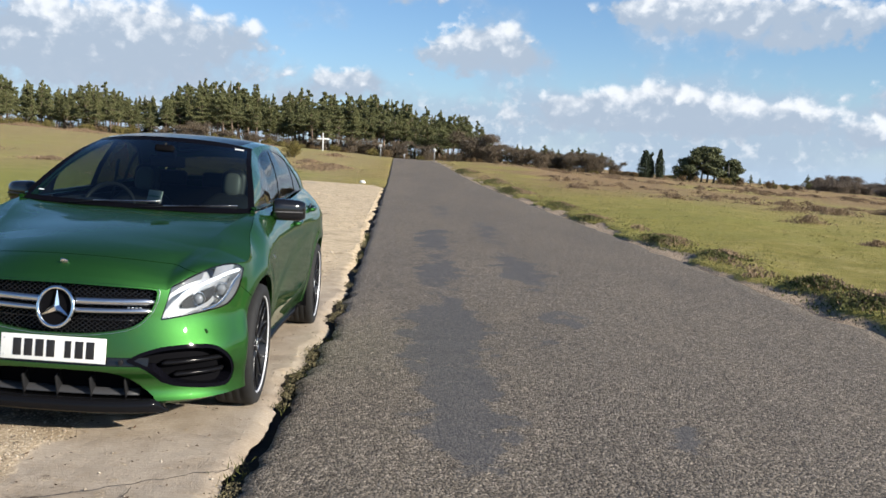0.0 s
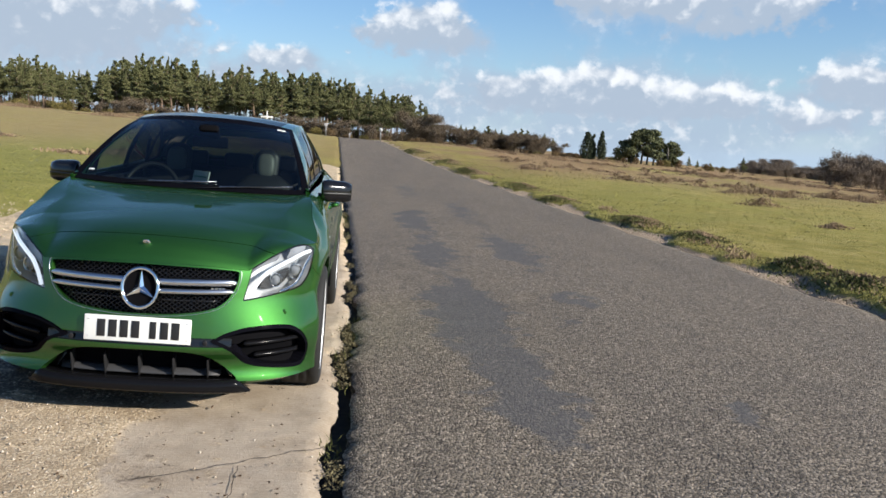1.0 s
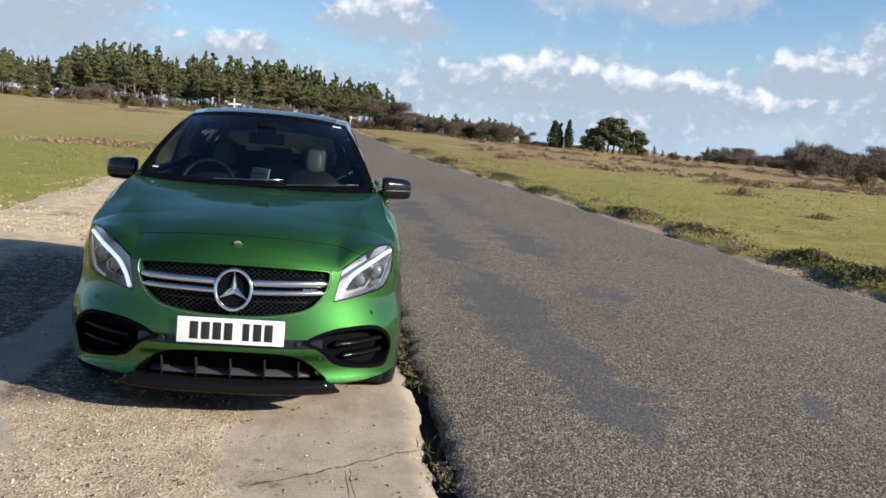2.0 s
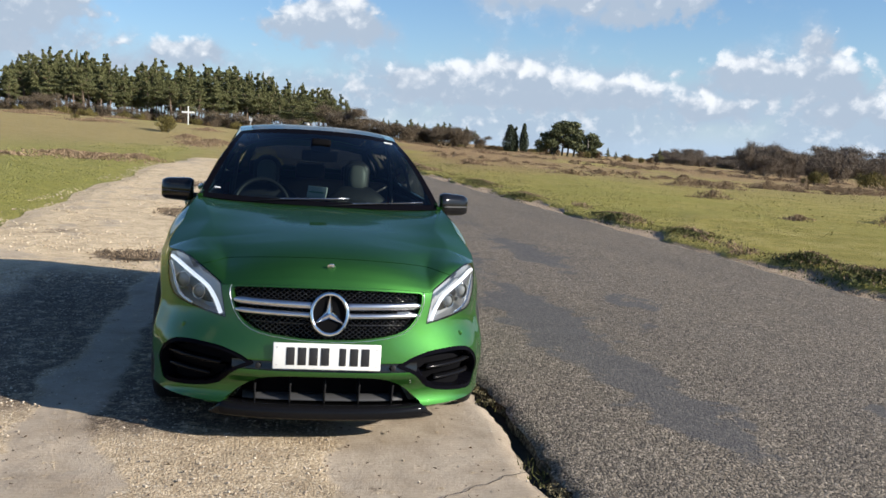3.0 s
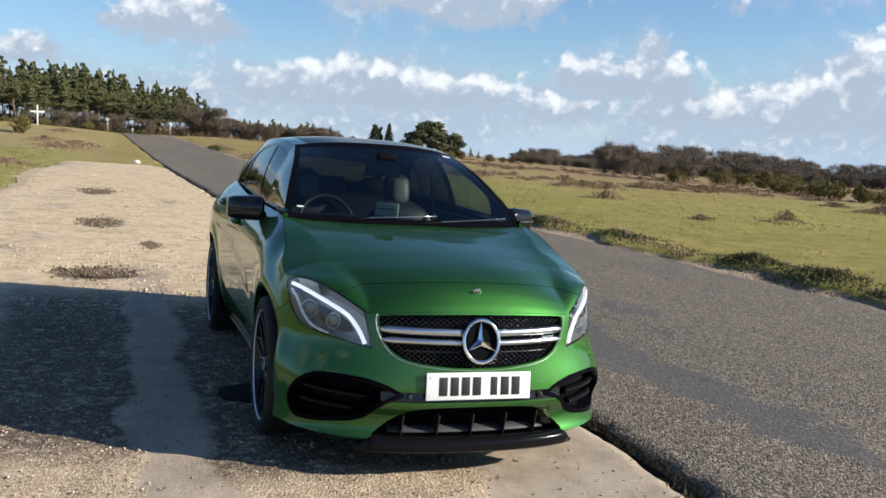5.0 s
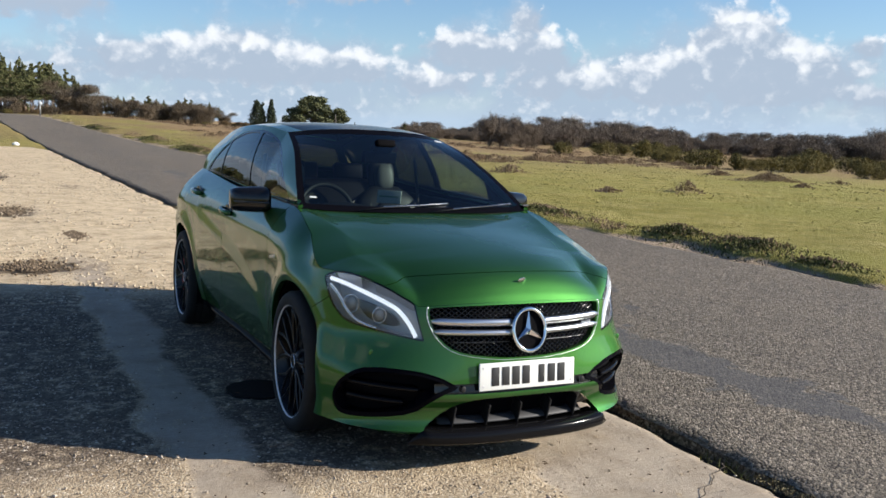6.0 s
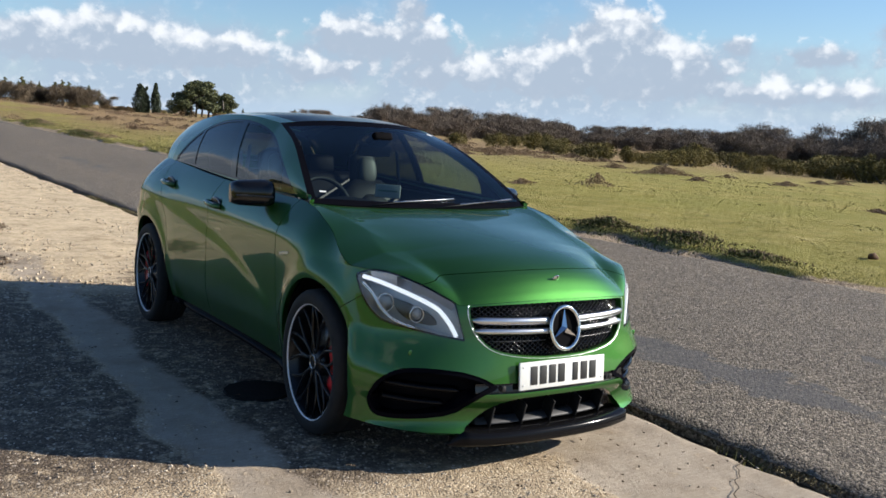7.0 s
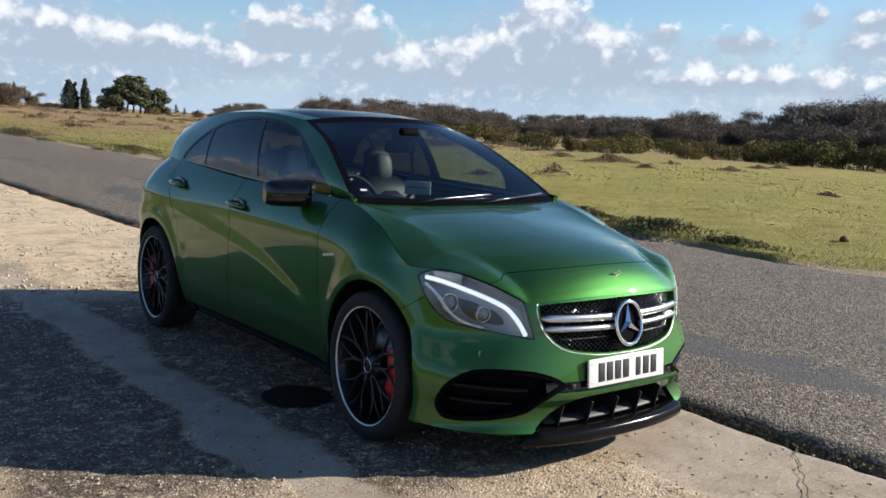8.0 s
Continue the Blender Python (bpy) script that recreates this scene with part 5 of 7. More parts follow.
def build_front_trim():
    # splitter and fins of the lower intake
    bm = bmesh.new()
    xs = np.linspace(-0.56, 0.56, 65)
    rows = []
    for x in xs:
        c = nose_at(x, 0.17)
        e = 1 - float(step(np.array(abs(x)), 0.49, 0.56))
        g = float(step(np.array(abs(x)), 0.42, 0.50))
        rows.append([bm.verts.new((x, c.y + a * (0.15 + 0.85 * e) + 0.016 * (1 - e), 0.140 + (zz - 0.140) * (0.12 + 0.88 * e))) for a, zz in ((-0.010 * e, 0.147), (-0.016 * e, 0.154), (-0.013 * e, 0.188), (-0.004, 0.202 + 0.004 * g), (0.12, 0.205), (0.10, 0.138), (0.0, 0.140))])
    for a, b in zip(rows, rows[1:]):
        for k in range(7):
            bm.faces.new((a[k], a[(k + 1) % 7], b[(k + 1) % 7], b[k]))
    bm.faces.new(rows[0][::-1])
    bm.faces.new(rows[-1])
    bmesh.ops.recalc_face_normals(bm, faces=bm.faces)
    part("splitter", bm, M_SPLIT, car, "gloss black front splitter")
    for x in (-0.34, -0.17, 0.0, 0.17, 0.34):
        bm = bmesh.new()
        c = nose_at(x, 0.27)
        box(bm, (0.009, 0.07, 0.105), Matrix.Translation((x, c.y + 0.050, 0.262)) @ pose(0, 0, 0, 16, 0, 0), 0.003)
        part("fin", bm, M_DARK, car)
    bm = bmesh.new()
    rows = []
    for x in np.linspace(-0.40, 0.40, 17):
        c = nose_at(x, 0.235)
        rows.append([bm.verts.new((x, c.y + a, z)) for a, z in ((0.046, 0.212), (0.050, 0.220), (0.080, 0.240), (0.095, 0.240), (0.095, 0.208))])
    for a, b in zip(rows, rows[1:]):
        for k in range(5):
            bm.faces.new((a[k], a[(k + 1) % 5], b[(k + 1) % 5], b[k]))
    bm.faces.new(rows[0][::-1])
    bm.faces.new(rows[-1])
    bmesh.ops.recalc_face_normals(bm, faces=bm.faces)
    part("radiator_shelf", bm, M_RADIATOR, car, "pale grey radiator shelf")
    # fins in the side intakes
    for side in (1, -1):
        for z0, x0, x1 in ((0.385, 0.52, 0.79), (0.318, 0.57, 0.785)):
            bm = bmesh.new()
            rows = []
            for x in np.linspace(x0, x1, 14):
                c = nose_at(x, z0 + 0.05 * (x - x0), 0.0)
                rows.append([bm.verts.new((side * (c.x - 0.01), c.y + a, c.z + b)) for a, b in ((0.036, 0.0), (0.040, 0.009), (0.085, 0.016), (0.085, -0.012), (0.044, -0.009))])
            for a, b in zip(rows, rows[1:]):
                for k in range(5):
                    bm.faces.new((a[k], a[(k + 1) % 5], b[(k + 1) % 5], b[k]))
            bm.faces.new(rows[0][::-1])
            bm.faces.new(rows[-1])
            bmesh.ops.recalc_face_normals(bm, faces=bm.faces)
            part("blade", bm, M_SPLIT, car, "black air blade")
        for x, z in ((0.330, 0.400), (0.70, 0.545)):
            c = nose_at(x, z, -0.002)
            bm = bmesh.new()
            bmesh.ops.create_uvsphere(bm, u_segments=16, v_segments=8, radius=1.0, matrix=Matrix.Translation((side * c.x, c.y, c.z)) @ Matrix.Diagonal((0.013, 0.0030, 0.0145, 1)))
            part("parking_sensor", bm, M_DARK if z < 0.5 else M_PAINT, car)
    # number plate: the marks stand as plain bars
    plate = new("number_plate")
    plate.parent = car
    tagged(plate, "white number plate with black bars for its marks")
    m = Matrix.Translation((0, 0.051, 0.455)) @ pose(0, 0, 0, -5, 0, 0)
    bm = bmesh.new()
    box(bm, (0.524, 0.010, 0.128), m, 0.004)
    part("panel", bm, M_PLATE, plate)
    x = -0.198
    for i in range(7):
        bm = bmesh.new()
        box(bm, (0.040 if i != 4 else 0.032, 0.003, 0.086), m @ Matrix.Translation((x + 0.02, -0.0062, 0.0)), 0.001)
        part("bar", bm, M_INK, plate)
        x += 0.0555 if i != 3 else 0.086
    for sx in (-0.242, 0.242):
        for sz in (-0.042, 0.042):
            bm = bmesh.new()
            bmesh.ops.create_uvsphere(bm, u_segments=10, v_segments=6, radius=0.004, matrix=m @ Matrix.Translation((sx, -0.005, sz)))
            part("screw", bm, M_SILVER, plate)
    bm = bmesh.new()
    box(bm, (0.50, 0.03, 0.10), Matrix.Translation((0, 0.072, 0.455)), 0.004)
    part("plate_holder", bm, M_DARK, plate)


build_front_trim()


def build_greenhouse():
    def keep(sk, f):
        return clip(sk, f(sk[0][:, 0], sk[0][:, 1], sk[0][:, 2]))

    # windscreen with its black border
    sk, gu, gw = skin(screen_surface, lines(60, 0, 1), lines(60, 0, 1))
    sk = turned(sk, (0, 2.5, 0.6))
    edge = np.minimum(np.minimum((0.945 - gu) * 0.6, (gw - 0.055) * 0.9), (0.93 - gw) * 0.9)
    ws = emit("windscreen", both(clip(sk, edge)), M_GLASS, car, "clear laminated windscreen", edge=0)
    emit("screen_border", both(clip(sk, -edge)), M_ROOF, ws, "black ceramic border", edge=0.006)

    # roof: black glass panel between painted rails
    sk, gs, gu = skin(roof_surface, lines(90, 0, 1), lines(60, 0, 1))
    sk = turned(sk, (0, 3.0, 0.8))
    panel = np.minimum(0.85 - gu, 0.93 - gs)
    emit("roof_panel", both(clip(sk, panel - 0.003)), M_ROOF, car, "black glass roof")
    emit("roof_rail", both(clip(sk, -panel - 0.003)), M_PAINT, car)

    # window frames and side glass
    sk, gs, gw = skin(glasshouse_side, lines(180, 0, 1), lines(60, 0, 1))
    sk = turned(sk, (0, 2.8, 1.0))

    def win(x, y, z):
        return within(WINDOW, y, z)

    frame_sk = keep(sk, lambda x, y, z: -win(x, y, z))
    inner = keep(sk, win)

    def post(x, y, z):
        return np.abs(y - (2.445 + 0.40 * (z - 1.13))) - 0.040

    def sail(x, y, z):
        return y - (1.715 + 0.32 * (z - 1.13))

    def divider(x, y, z):
        return np.abs(y - (3.192 + 0.14 * (z - 1.175))) - 0.014

    panes = keep(inner, lambda x, y, z: win(x, y, z) - 0.014)
    for f in (post, sail, divider):
        panes = keep(panes, f)
    trim = keep(inner, lambda x, y, z: -np.minimum(np.minimum(win(x, y, z) - 0.014, post(x, y, z)), np.minimum(sail(x, y, z), divider(x, y, z))))
    a = keep(panes, lambda x, y, z: 2.47 + 0.40 * (z - 1.13) - y)
    b = keep(keep(panes, lambda x, y, z: y - 2.45 - 0.40 * (z - 1.13)), lambda x, y, z: 3.192 + 0.14 * (z - 1.175) - y)
    c = keep(panes, lambda x, y, z: y - 3.192 - 0.14 * (z - 1.175))
    for side in (1, -1):
        turn = (lambda s: s) if side > 0 else mirrored
        fr = emit("window_frame", turn(frame_sk), M_PAINT, car, edge=0.02)
        emit("window_trim", sunk(turn(trim), 0.002), M_BLACK, fr, "gloss black window trim and pillar", edge=0.012)
        for s, mat, text in ((a, M_SIDE, "clear front side window"), (b, M_TINT, "dark tinted rear side window"), (c, M_TINT, "dark tinted quarter window")):
            g = emit("side_window", sunk(turn(s), 0.006), mat, car, text, edge=0)

    # hatch
    sk, gu, gw = skin(tail_surface, lines(40, 0, 1), lines(30, 0, 1))
    sk = turned(sk, (0, 3.0, 1.2))
    e = np.minimum(np.minimum(0.88 - gu, gw - 0.14), 0.80 - gw)
    g = emit("rear_window", both(clip(sk, e)), M_TINT, car, "dark tinted rear window", edge=0)
    emit("hatch", both(clip(sk, -e)), M_PAINT, car, edge=0.02)


build_greenhouse()


def build_mirror(side):
    mirror = new("door_mirror")
    mirror.parent = car
    tagged(mirror, "gloss black door mirror")
    bm = bmesh.new()
    rows = []
    for i, s in enumerate(np.linspace(0, 1, 13)):
        x = 0.795 + 0.200 * s
        end = math.sqrt(max(0.0, 1 - (2 * s - 1) ** 6)) if 0 < i < 12 else 0.55
        hz = (0.078 - 0.010 * s) * (0.55 + 0.45 * end)
        hy = (0.085 - 0.02 * s) * (0.5 + 0.5 * end)
        cy, cz = 1.675 + 0.085 * s, 1.126 - 0.006 * s
        ring = []
        for k in range(20):
            a = k * math.tau / 20
            c, d = math.cos(a), math.sin(a)
            yy = cy + hy * (abs(c) ** 0.75) * (1 if c > 0 else -1) * (0.45 if c > 0 else 1.0)
            zz = cz + hz * (abs(d) ** 0.7) * (1 if d > 0 else -1)
            ring.append(bm.verts.new((side * x, yy, zz)))
        rows.append(ring)
    for a, b in zip(rows, rows[1:]):
        for k in range(20):
            bm.faces.new((a[k], a[(k + 1) % 20], b[(k + 1) % 20], b[k]))
    bm.faces.new(rows[0][::-1])
    bm.faces.new(rows[-1])
    bmesh.ops.recalc_face_normals(bm, faces=bm.faces)
    part("housing", bm, M_BLACK, mirror)
    bm = bmesh.new()
    tube(bm, [(side * x, y, z) for x, y, z in ((0.70, 1.72, 1.10), (0.76, 1.705, 1.08), (0.83, 1.70, 1.085), (0.90, 1.71, 1.095))], 0.024, 10)
    part("foot", bm, M_DARK, mirror)
    bm = bmesh.new()
    tube(bm, [(side * (0.812 + 0.176 * s), 1.592 + 0.1 * s, 1.112) for s in np.linspace(0, 1, 8)], 0.006, 8)
    part("indicator", bm, M_SHELF, mirror, "grey indicator strip")


for s in (1, -1):
    build_mirror(s)


def build_wheel(side, ay):
    """One wheel about its hub; the spokes face outwards."""
    wheel = new("wheel")
    wheel.parent = car
    wheel.location = (side * 0.775, ay, HUB_Z)
    tagged(wheel, "black multi-spoke alloy wheel with a bright rim edge")
    flip = Matrix.Diagonal((side, 1, 1, 1))
    bm = bmesh.new()
    lathe(bm, ((0.245, -0.118), (0.285, -0.122), (0.312, -0.112), (0.322, -0.09), (0.323, -0.05), (0.3205, -0.046), (0.323, -0.042), (0.323, -0.003), (0.3205, 0.0), (0.323, 0.004), (0.323, 0.042), (0.3205, 0.046), (0.323, 0.05), (0.322, 0.09), (0.312, 0.110), (0.285, 0.119), (0.262, 0.116), (0.252, 0.106)), flip, 72, TALL)
    bmesh.ops.recalc_face_normals(bm, faces=bm.faces)
    part("tyre", bm, M_RUBBER, wheel)
    bm = bmesh.new()
    lathe(bm, ((0.2605, 0.104), (0.2605, 0.110), (0.2570, 0.1115), (0.2530, 0.109), (0.2520, 0.102)), flip, 72, TALL)
    bmesh.ops.recalc_face_normals(bm, faces=bm.faces)
    part("rim_edge", bm, M_RIMEDGE, wheel, "bright machined rim edge")
    bm = bmesh.new()
    lathe(bm, ((0.2520, 0.104), (0.243, 0.080), (0.225, 0.03), (0.222, -0.10)), flip, 72, TALL)
    rim = part("rim", bm, M_RIM, wheel)
    # ten forked spokes, paired
    for k in range(5):
        for off in (-0.27, 0.27):
            a = k * math.tau / 5 + math.pi / 2 + off
            bm = bmesh.new()
            def at(r, ang, out):
                return flip @ Vector((out, r * math.cos(ang), r * math.sin(ang) * TALL))
            sgn = 1 if off > 0 else -1
            for fork in (-0.17, 0.17):
                path = [at(0.035, a - sgn * 0.20, 0.076), at(0.09, a, 0.078), at(0.145, a + fork * 0.25, 0.082), at(0.20, a + fork * 0.8, 0.088), at(0.243, a + fork * 1.25, 0.095)]
                tube(bm, path, 0.0098, 6, taper=0.62)
            part("spoke", bm, M_RIM, rim)
    bm = bmesh.new()
    lathe(bm, ((0.0, 0.090), (0.030, 0.088), (0.040, 0.080), (0.060, 0.074), (0.066, 0.04), (0.066, 0.0)), flip, 32, TALL)
    part("hub", bm, M_RIM, wheel)
    bm = bmesh.new()
    ring = [flip @ Vector((0.0905, 0.030 * math.cos(a), 0.030 * TALL * math.sin(a))) for a in np.linspace(0, math.tau, 28, endpoint=False)]
    tube(bm, ring, 0.0032, 6, closed=True)
    part("cap_ring", bm, M_SILVER, wheel)
    for b in range(5):
        a = b * math.tau / 5 + 0.3
        bm = bmesh.new()
        bmesh.ops.create_uvsphere(bm, u_segments=8, v_segments=6, radius=0.0075, matrix=flip @ Matrix.Translation((0.078, 0.052 * math.cos(a), 0.052 * TALL * math.sin(a))))
        part("bolt", bm, M_STEEL, wheel)
    bm = bmesh.new()
    lathe(bm, ((0.07, 0.02), (0.175, 0.02), (0.175, -0.005), (0.07, -0.005)), flip, 48, TALL)
    bmesh.ops.recalc_face_normals(bm, faces=bm.faces)
    part("brake_disc", bm, M_STEEL, wheel)
    # caliper on the leading side of the front wheel, trailing side at the back
    mid = math.pi if ay < 2 else 0.0
    bm = bmesh.new()
    rows = []
    for a in np.linspace(mid - 0.62, mid + 0.62, 15):
        rows.append([bm.verts.new(flip @ Vector((o, r * math.cos(a), r * math.sin(a) * TALL))) for r, o in ((0.128, 0.03), (0.128, 0.062), (0.150, 0.070), (0.200, 0.066), (0.214, 0.03), (0.214, -0.03))])
    for a, b in zip(rows, rows[1:]):
        for k in range(6):
            bm.faces.new((a[k], a[(k + 1) % 6], b[(k + 1) % 6], b[k]))
    bm.faces.new(rows[0][::-1])
    bm.faces.new(rows[-1])
    bmesh.ops.recalc_face_normals(bm, faces=bm.faces)
    part("caliper", bm, M_RED, wheel, "red painted brake caliper")


for ay in (AXLE_F, AXLE_R):
    for s in (1, -1):
        build_wheel(s, ay)
        # wheel housing
        bm = bmesh.new()
        rows = []
        for a in np.linspace(-0.35, math.pi + 0.35, 30):
            rows.append([bm.verts.new((s * x, ay + 0.385 * math.cos(a), HUB_Z + 0.421 * math.sin(a))) for x in (0.45, 0.60, 0.85)])
        for a, b in zip(rows, rows[1:]):
            for k in range(2):
                bm.faces.new((a[k], b[k], b[k + 1], a[k + 1]))
        part("wheel_housing", bm, M_VOID, car)


def build_under():
    bm = bmesh.new()
    box(bm, (1.30, 3.5, 0.05), Matrix.Translation((0, 2.25, 0.235)), 0.01)
    part("underbody", bm, M_VOID, car)
    bm = bmesh.new()
    box(bm, (0.90, 0.9, 0.30), Matrix.Translation((0, 0.85, 0.40)), 0.03)
    part("engine_block", bm, M_VOID, car)
    bm = bmesh.new()
    box(bm, (1.44, 2.6, 0.04), Matrix.Translation((0, 2.6, 0.42)), 0.01)
    part("cabin_floor", bm, M_VOID, car)
    for s in (1, -1):
        bm = bmesh.new()
        box(bm, (0.05, 2.3, 0.62), Matrix.Translation((s * 0.735, 2.45, 0.78)), 0.015)
        part("door_lining", bm, M_LEATHER, car)
    bm = bmesh.new()
    box(bm, (1.4, 0.06, 0.6), Matrix.Translation((0, 1.34, 0.72)), 0.02)
    part("bulkhead", bm, M_VOID, car)
    # dashboard
    bm = bmesh.new()
    rows = []
    for x in np.linspace(-0.70, 0.70, 29):
        lift = 0.030 * math.exp(-(((x + 0.37) / 0.16) ** 2))
        rows.append([bm.verts.new((x, y, z + (lift if 1.45 < y < 1.75 else 0))) for y, z in ((1.26, 1.055), (1.45, 1.085), (1.60, 1.095), (1.72, 1.075), (1.76, 1.02), (1.70, 0.80), (1.40, 0.75))])
    for a, b in zip(rows, rows[1:]):
        for k in range(6):
            bm.faces.new((a[k], a[k + 1], b[k + 1], b[k]))
    bmesh.ops.recalc_face_normals(bm, faces=bm.faces)
    part("dashboard", bm, M_LEATHER, car, "black dashboard")
    # steering wheel, on the car's right
    wheel = new("steering_wheel")
    wheel.parent = car
    tagged(wheel, "black leather steering wheel")
    m = pose(-0.37, 1.84, 1.025, -25, 0, 0)
    bm = bmesh.new()
    tube(bm, [m @ Vector((0.178 * math.cos(a), 0, 0.178 * TALL * math.sin(a))) for a in np.linspace(0, math.tau, 40, endpoint=False)], 0.015, 8, closed=True)
    part("rim", bm, M_LEATHER, wheel)
    bm = bmesh.new()
    box(bm, (0.15, 0.04, 0.10), m, 0.015)
    part("boss", bm, M_LEATHER, wheel)
    for a in (0.0, math.pi, -math.pi / 2):
        bm = bmesh.new()
        tube(bm, [m @ Vector((0.06 * math.cos(a), 0, 0.05 * math.sin(a))), m @ Vector((0.175 * math.cos(a), 0, 0.195 * math.sin(a)))], 0.012, 6)
        part("arm", bm, M_SILVER, wheel)
    # rear-view mirror and camera box
    bm = bmesh.new()
    box(bm, (0.24, 0.035, 0.075), pose(0.0, 1.93, 1.385, 10, 0, 8), 0.012)
    part("rear_view_mirror", bm, M_VOID, car)
    bm = bmesh.new()
    box(bm, (0.13, 0.12, 0.05), pose(0.0, 1.88, 1.455, -28, 0, 0), 0.015)
    part("camera_box", bm, M_VOID, car)


def seat_shape(bm, m, wide, tall, thick):
    """A padded back: rounded shield outline, curved front."""
    rows = []
    for v in np.linspace(0, 1, 14):
        w = wide * (0.86 + 0.14 * math.sin(v * 2.2)) * (1 - 0.42 * max(0, v - 0.72) / 0.28 * max(0, v - 0.72) / 0.28)
        ring = []
        for k in range(16):
            a = k * math.tau / 16
            c, d = math.cos(a), math.sin(a)
            end = min(1.0, 3.0 * min(v + 0.05, 1.03 - v) ** 0.6)
            ring.append(bm.verts.new(m @ Vector((w / 2 * abs(c) ** 0.6 * (1 if c > 0 else -1) * (0.6 + 0.4 * end), thick / 2 * abs(d) ** 0.8 * (1 if d > 0 else -1) * end, v * tall))))
        rows.append(ring)
    for a, b in zip(rows, rows[1:]):
        for k in range(16):
            bm.faces.new((a[k], a[(k + 1) % 16], b[(k + 1) % 16], b[k]))
    bm.faces.new(rows[0][::-1])
    bm.faces.new(rows[-1])
    bmesh.ops.recalc_face_normals(bm, faces=bm.faces)


def build_seats():
    for x in (-0.35, 0.32):
        seat = new("front_seat")
        seat.parent = car
        tagged(seat, "sports seat in black and pale grey leather")
        bm = bmesh.new()
        seat_shape(bm, pose(x, 2.40, 0.56, -16, 0, 0), 0.50, 0.62, 0.15)
        part("backrest", bm, M_LEATHER, seat)
        bm = bmesh.new()
        seat_shape(bm, pose(x, 2.35, 0.60, -16, 0, 0), 0.28, 0.48, 0.13)
        part("insert", bm, M_SEATGREY, seat, "dark grey centre panel")
        bm = bmesh.new()
        seat_shape(bm, pose(x, 2.63, 1.10, -8, 0, 0), 0.20, 0.25, 0.10)
        part("headrest", bm, M_LEATHER, seat)
        bm = bmesh.new()
        bmesh.ops.create_uvsphere(bm, u_segments=24, v_segments=16, radius=1.0)
        for vert in bm.verts:
            vert.co = Vector([math.copysign(abs(c) ** 0.72, c) for c in vert.co])
        bm.transform(pose(x, 2.575, 1.225, -12, 0, 0) @ Matrix.Diagonal((0.070, 0.040, 0.094, 1)))
        part("headrest_pad", bm, M_CREAM, seat, "pale grey headrest pad")
        bm = bmesh.new()
        box(bm, (0.50, 0.52, 0.15), pose(x, 2.10, 0.60, 6, 0, 0), 0.05)
        part("cushion", bm, M_LEATHER, seat)
        for s in (1, -1):
            bm = bmesh.new()
            tube(bm, [(x + s * 0.17, 2.42, 0.98), (x + s * 0.12, 2.50, 1.08), (x + s * 0.075, 2.56, 1.15)], 0.006, 6)
            part("piping", bm, M_CREAM, seat)
    bench = new("rear_bench")
    bench.parent = car
    tagged(bench, "black leather rear bench")
    bm = bmesh.new()
    box(bm, (1.30, 0.16, 0.62), pose(0, 3.32, 0.86, -18, 0, 0), 0.05)
    part("backrest", bm, M_LEATHER, bench)
    for x in (-0.38, 0.0, 0.38):
        bm = bmesh.new()
        box(bm, (0.24, 0.09, 0.14), pose(x, 3.45, 1.215, -10, 0, 0), 0.03)
        part("headrest", bm, M_LEATHER, bench)
    for s in (1, -1):
        bm = bmesh.new()
        tube(bm, [(s * 0.60, 2.55, 0.75), (s * 0.585, 2.56, 1.10), (s * 0.555, 2.58, 1.36)], 0.012, 6)
        part("seat_belt", bm, M_SEATGREY, car)


build_under()
build_seats()


def screen_at(u, w, lift=0.0):
    """A place on the windscreen; u runs from -1 to 1."""
    p = screen_surface(np.array([abs(u)]), np.array([w]))[0]
    return Vector((math.copysign(p[0], u), p[1] - lift * 0.55, p[2] + lift * 0.83))


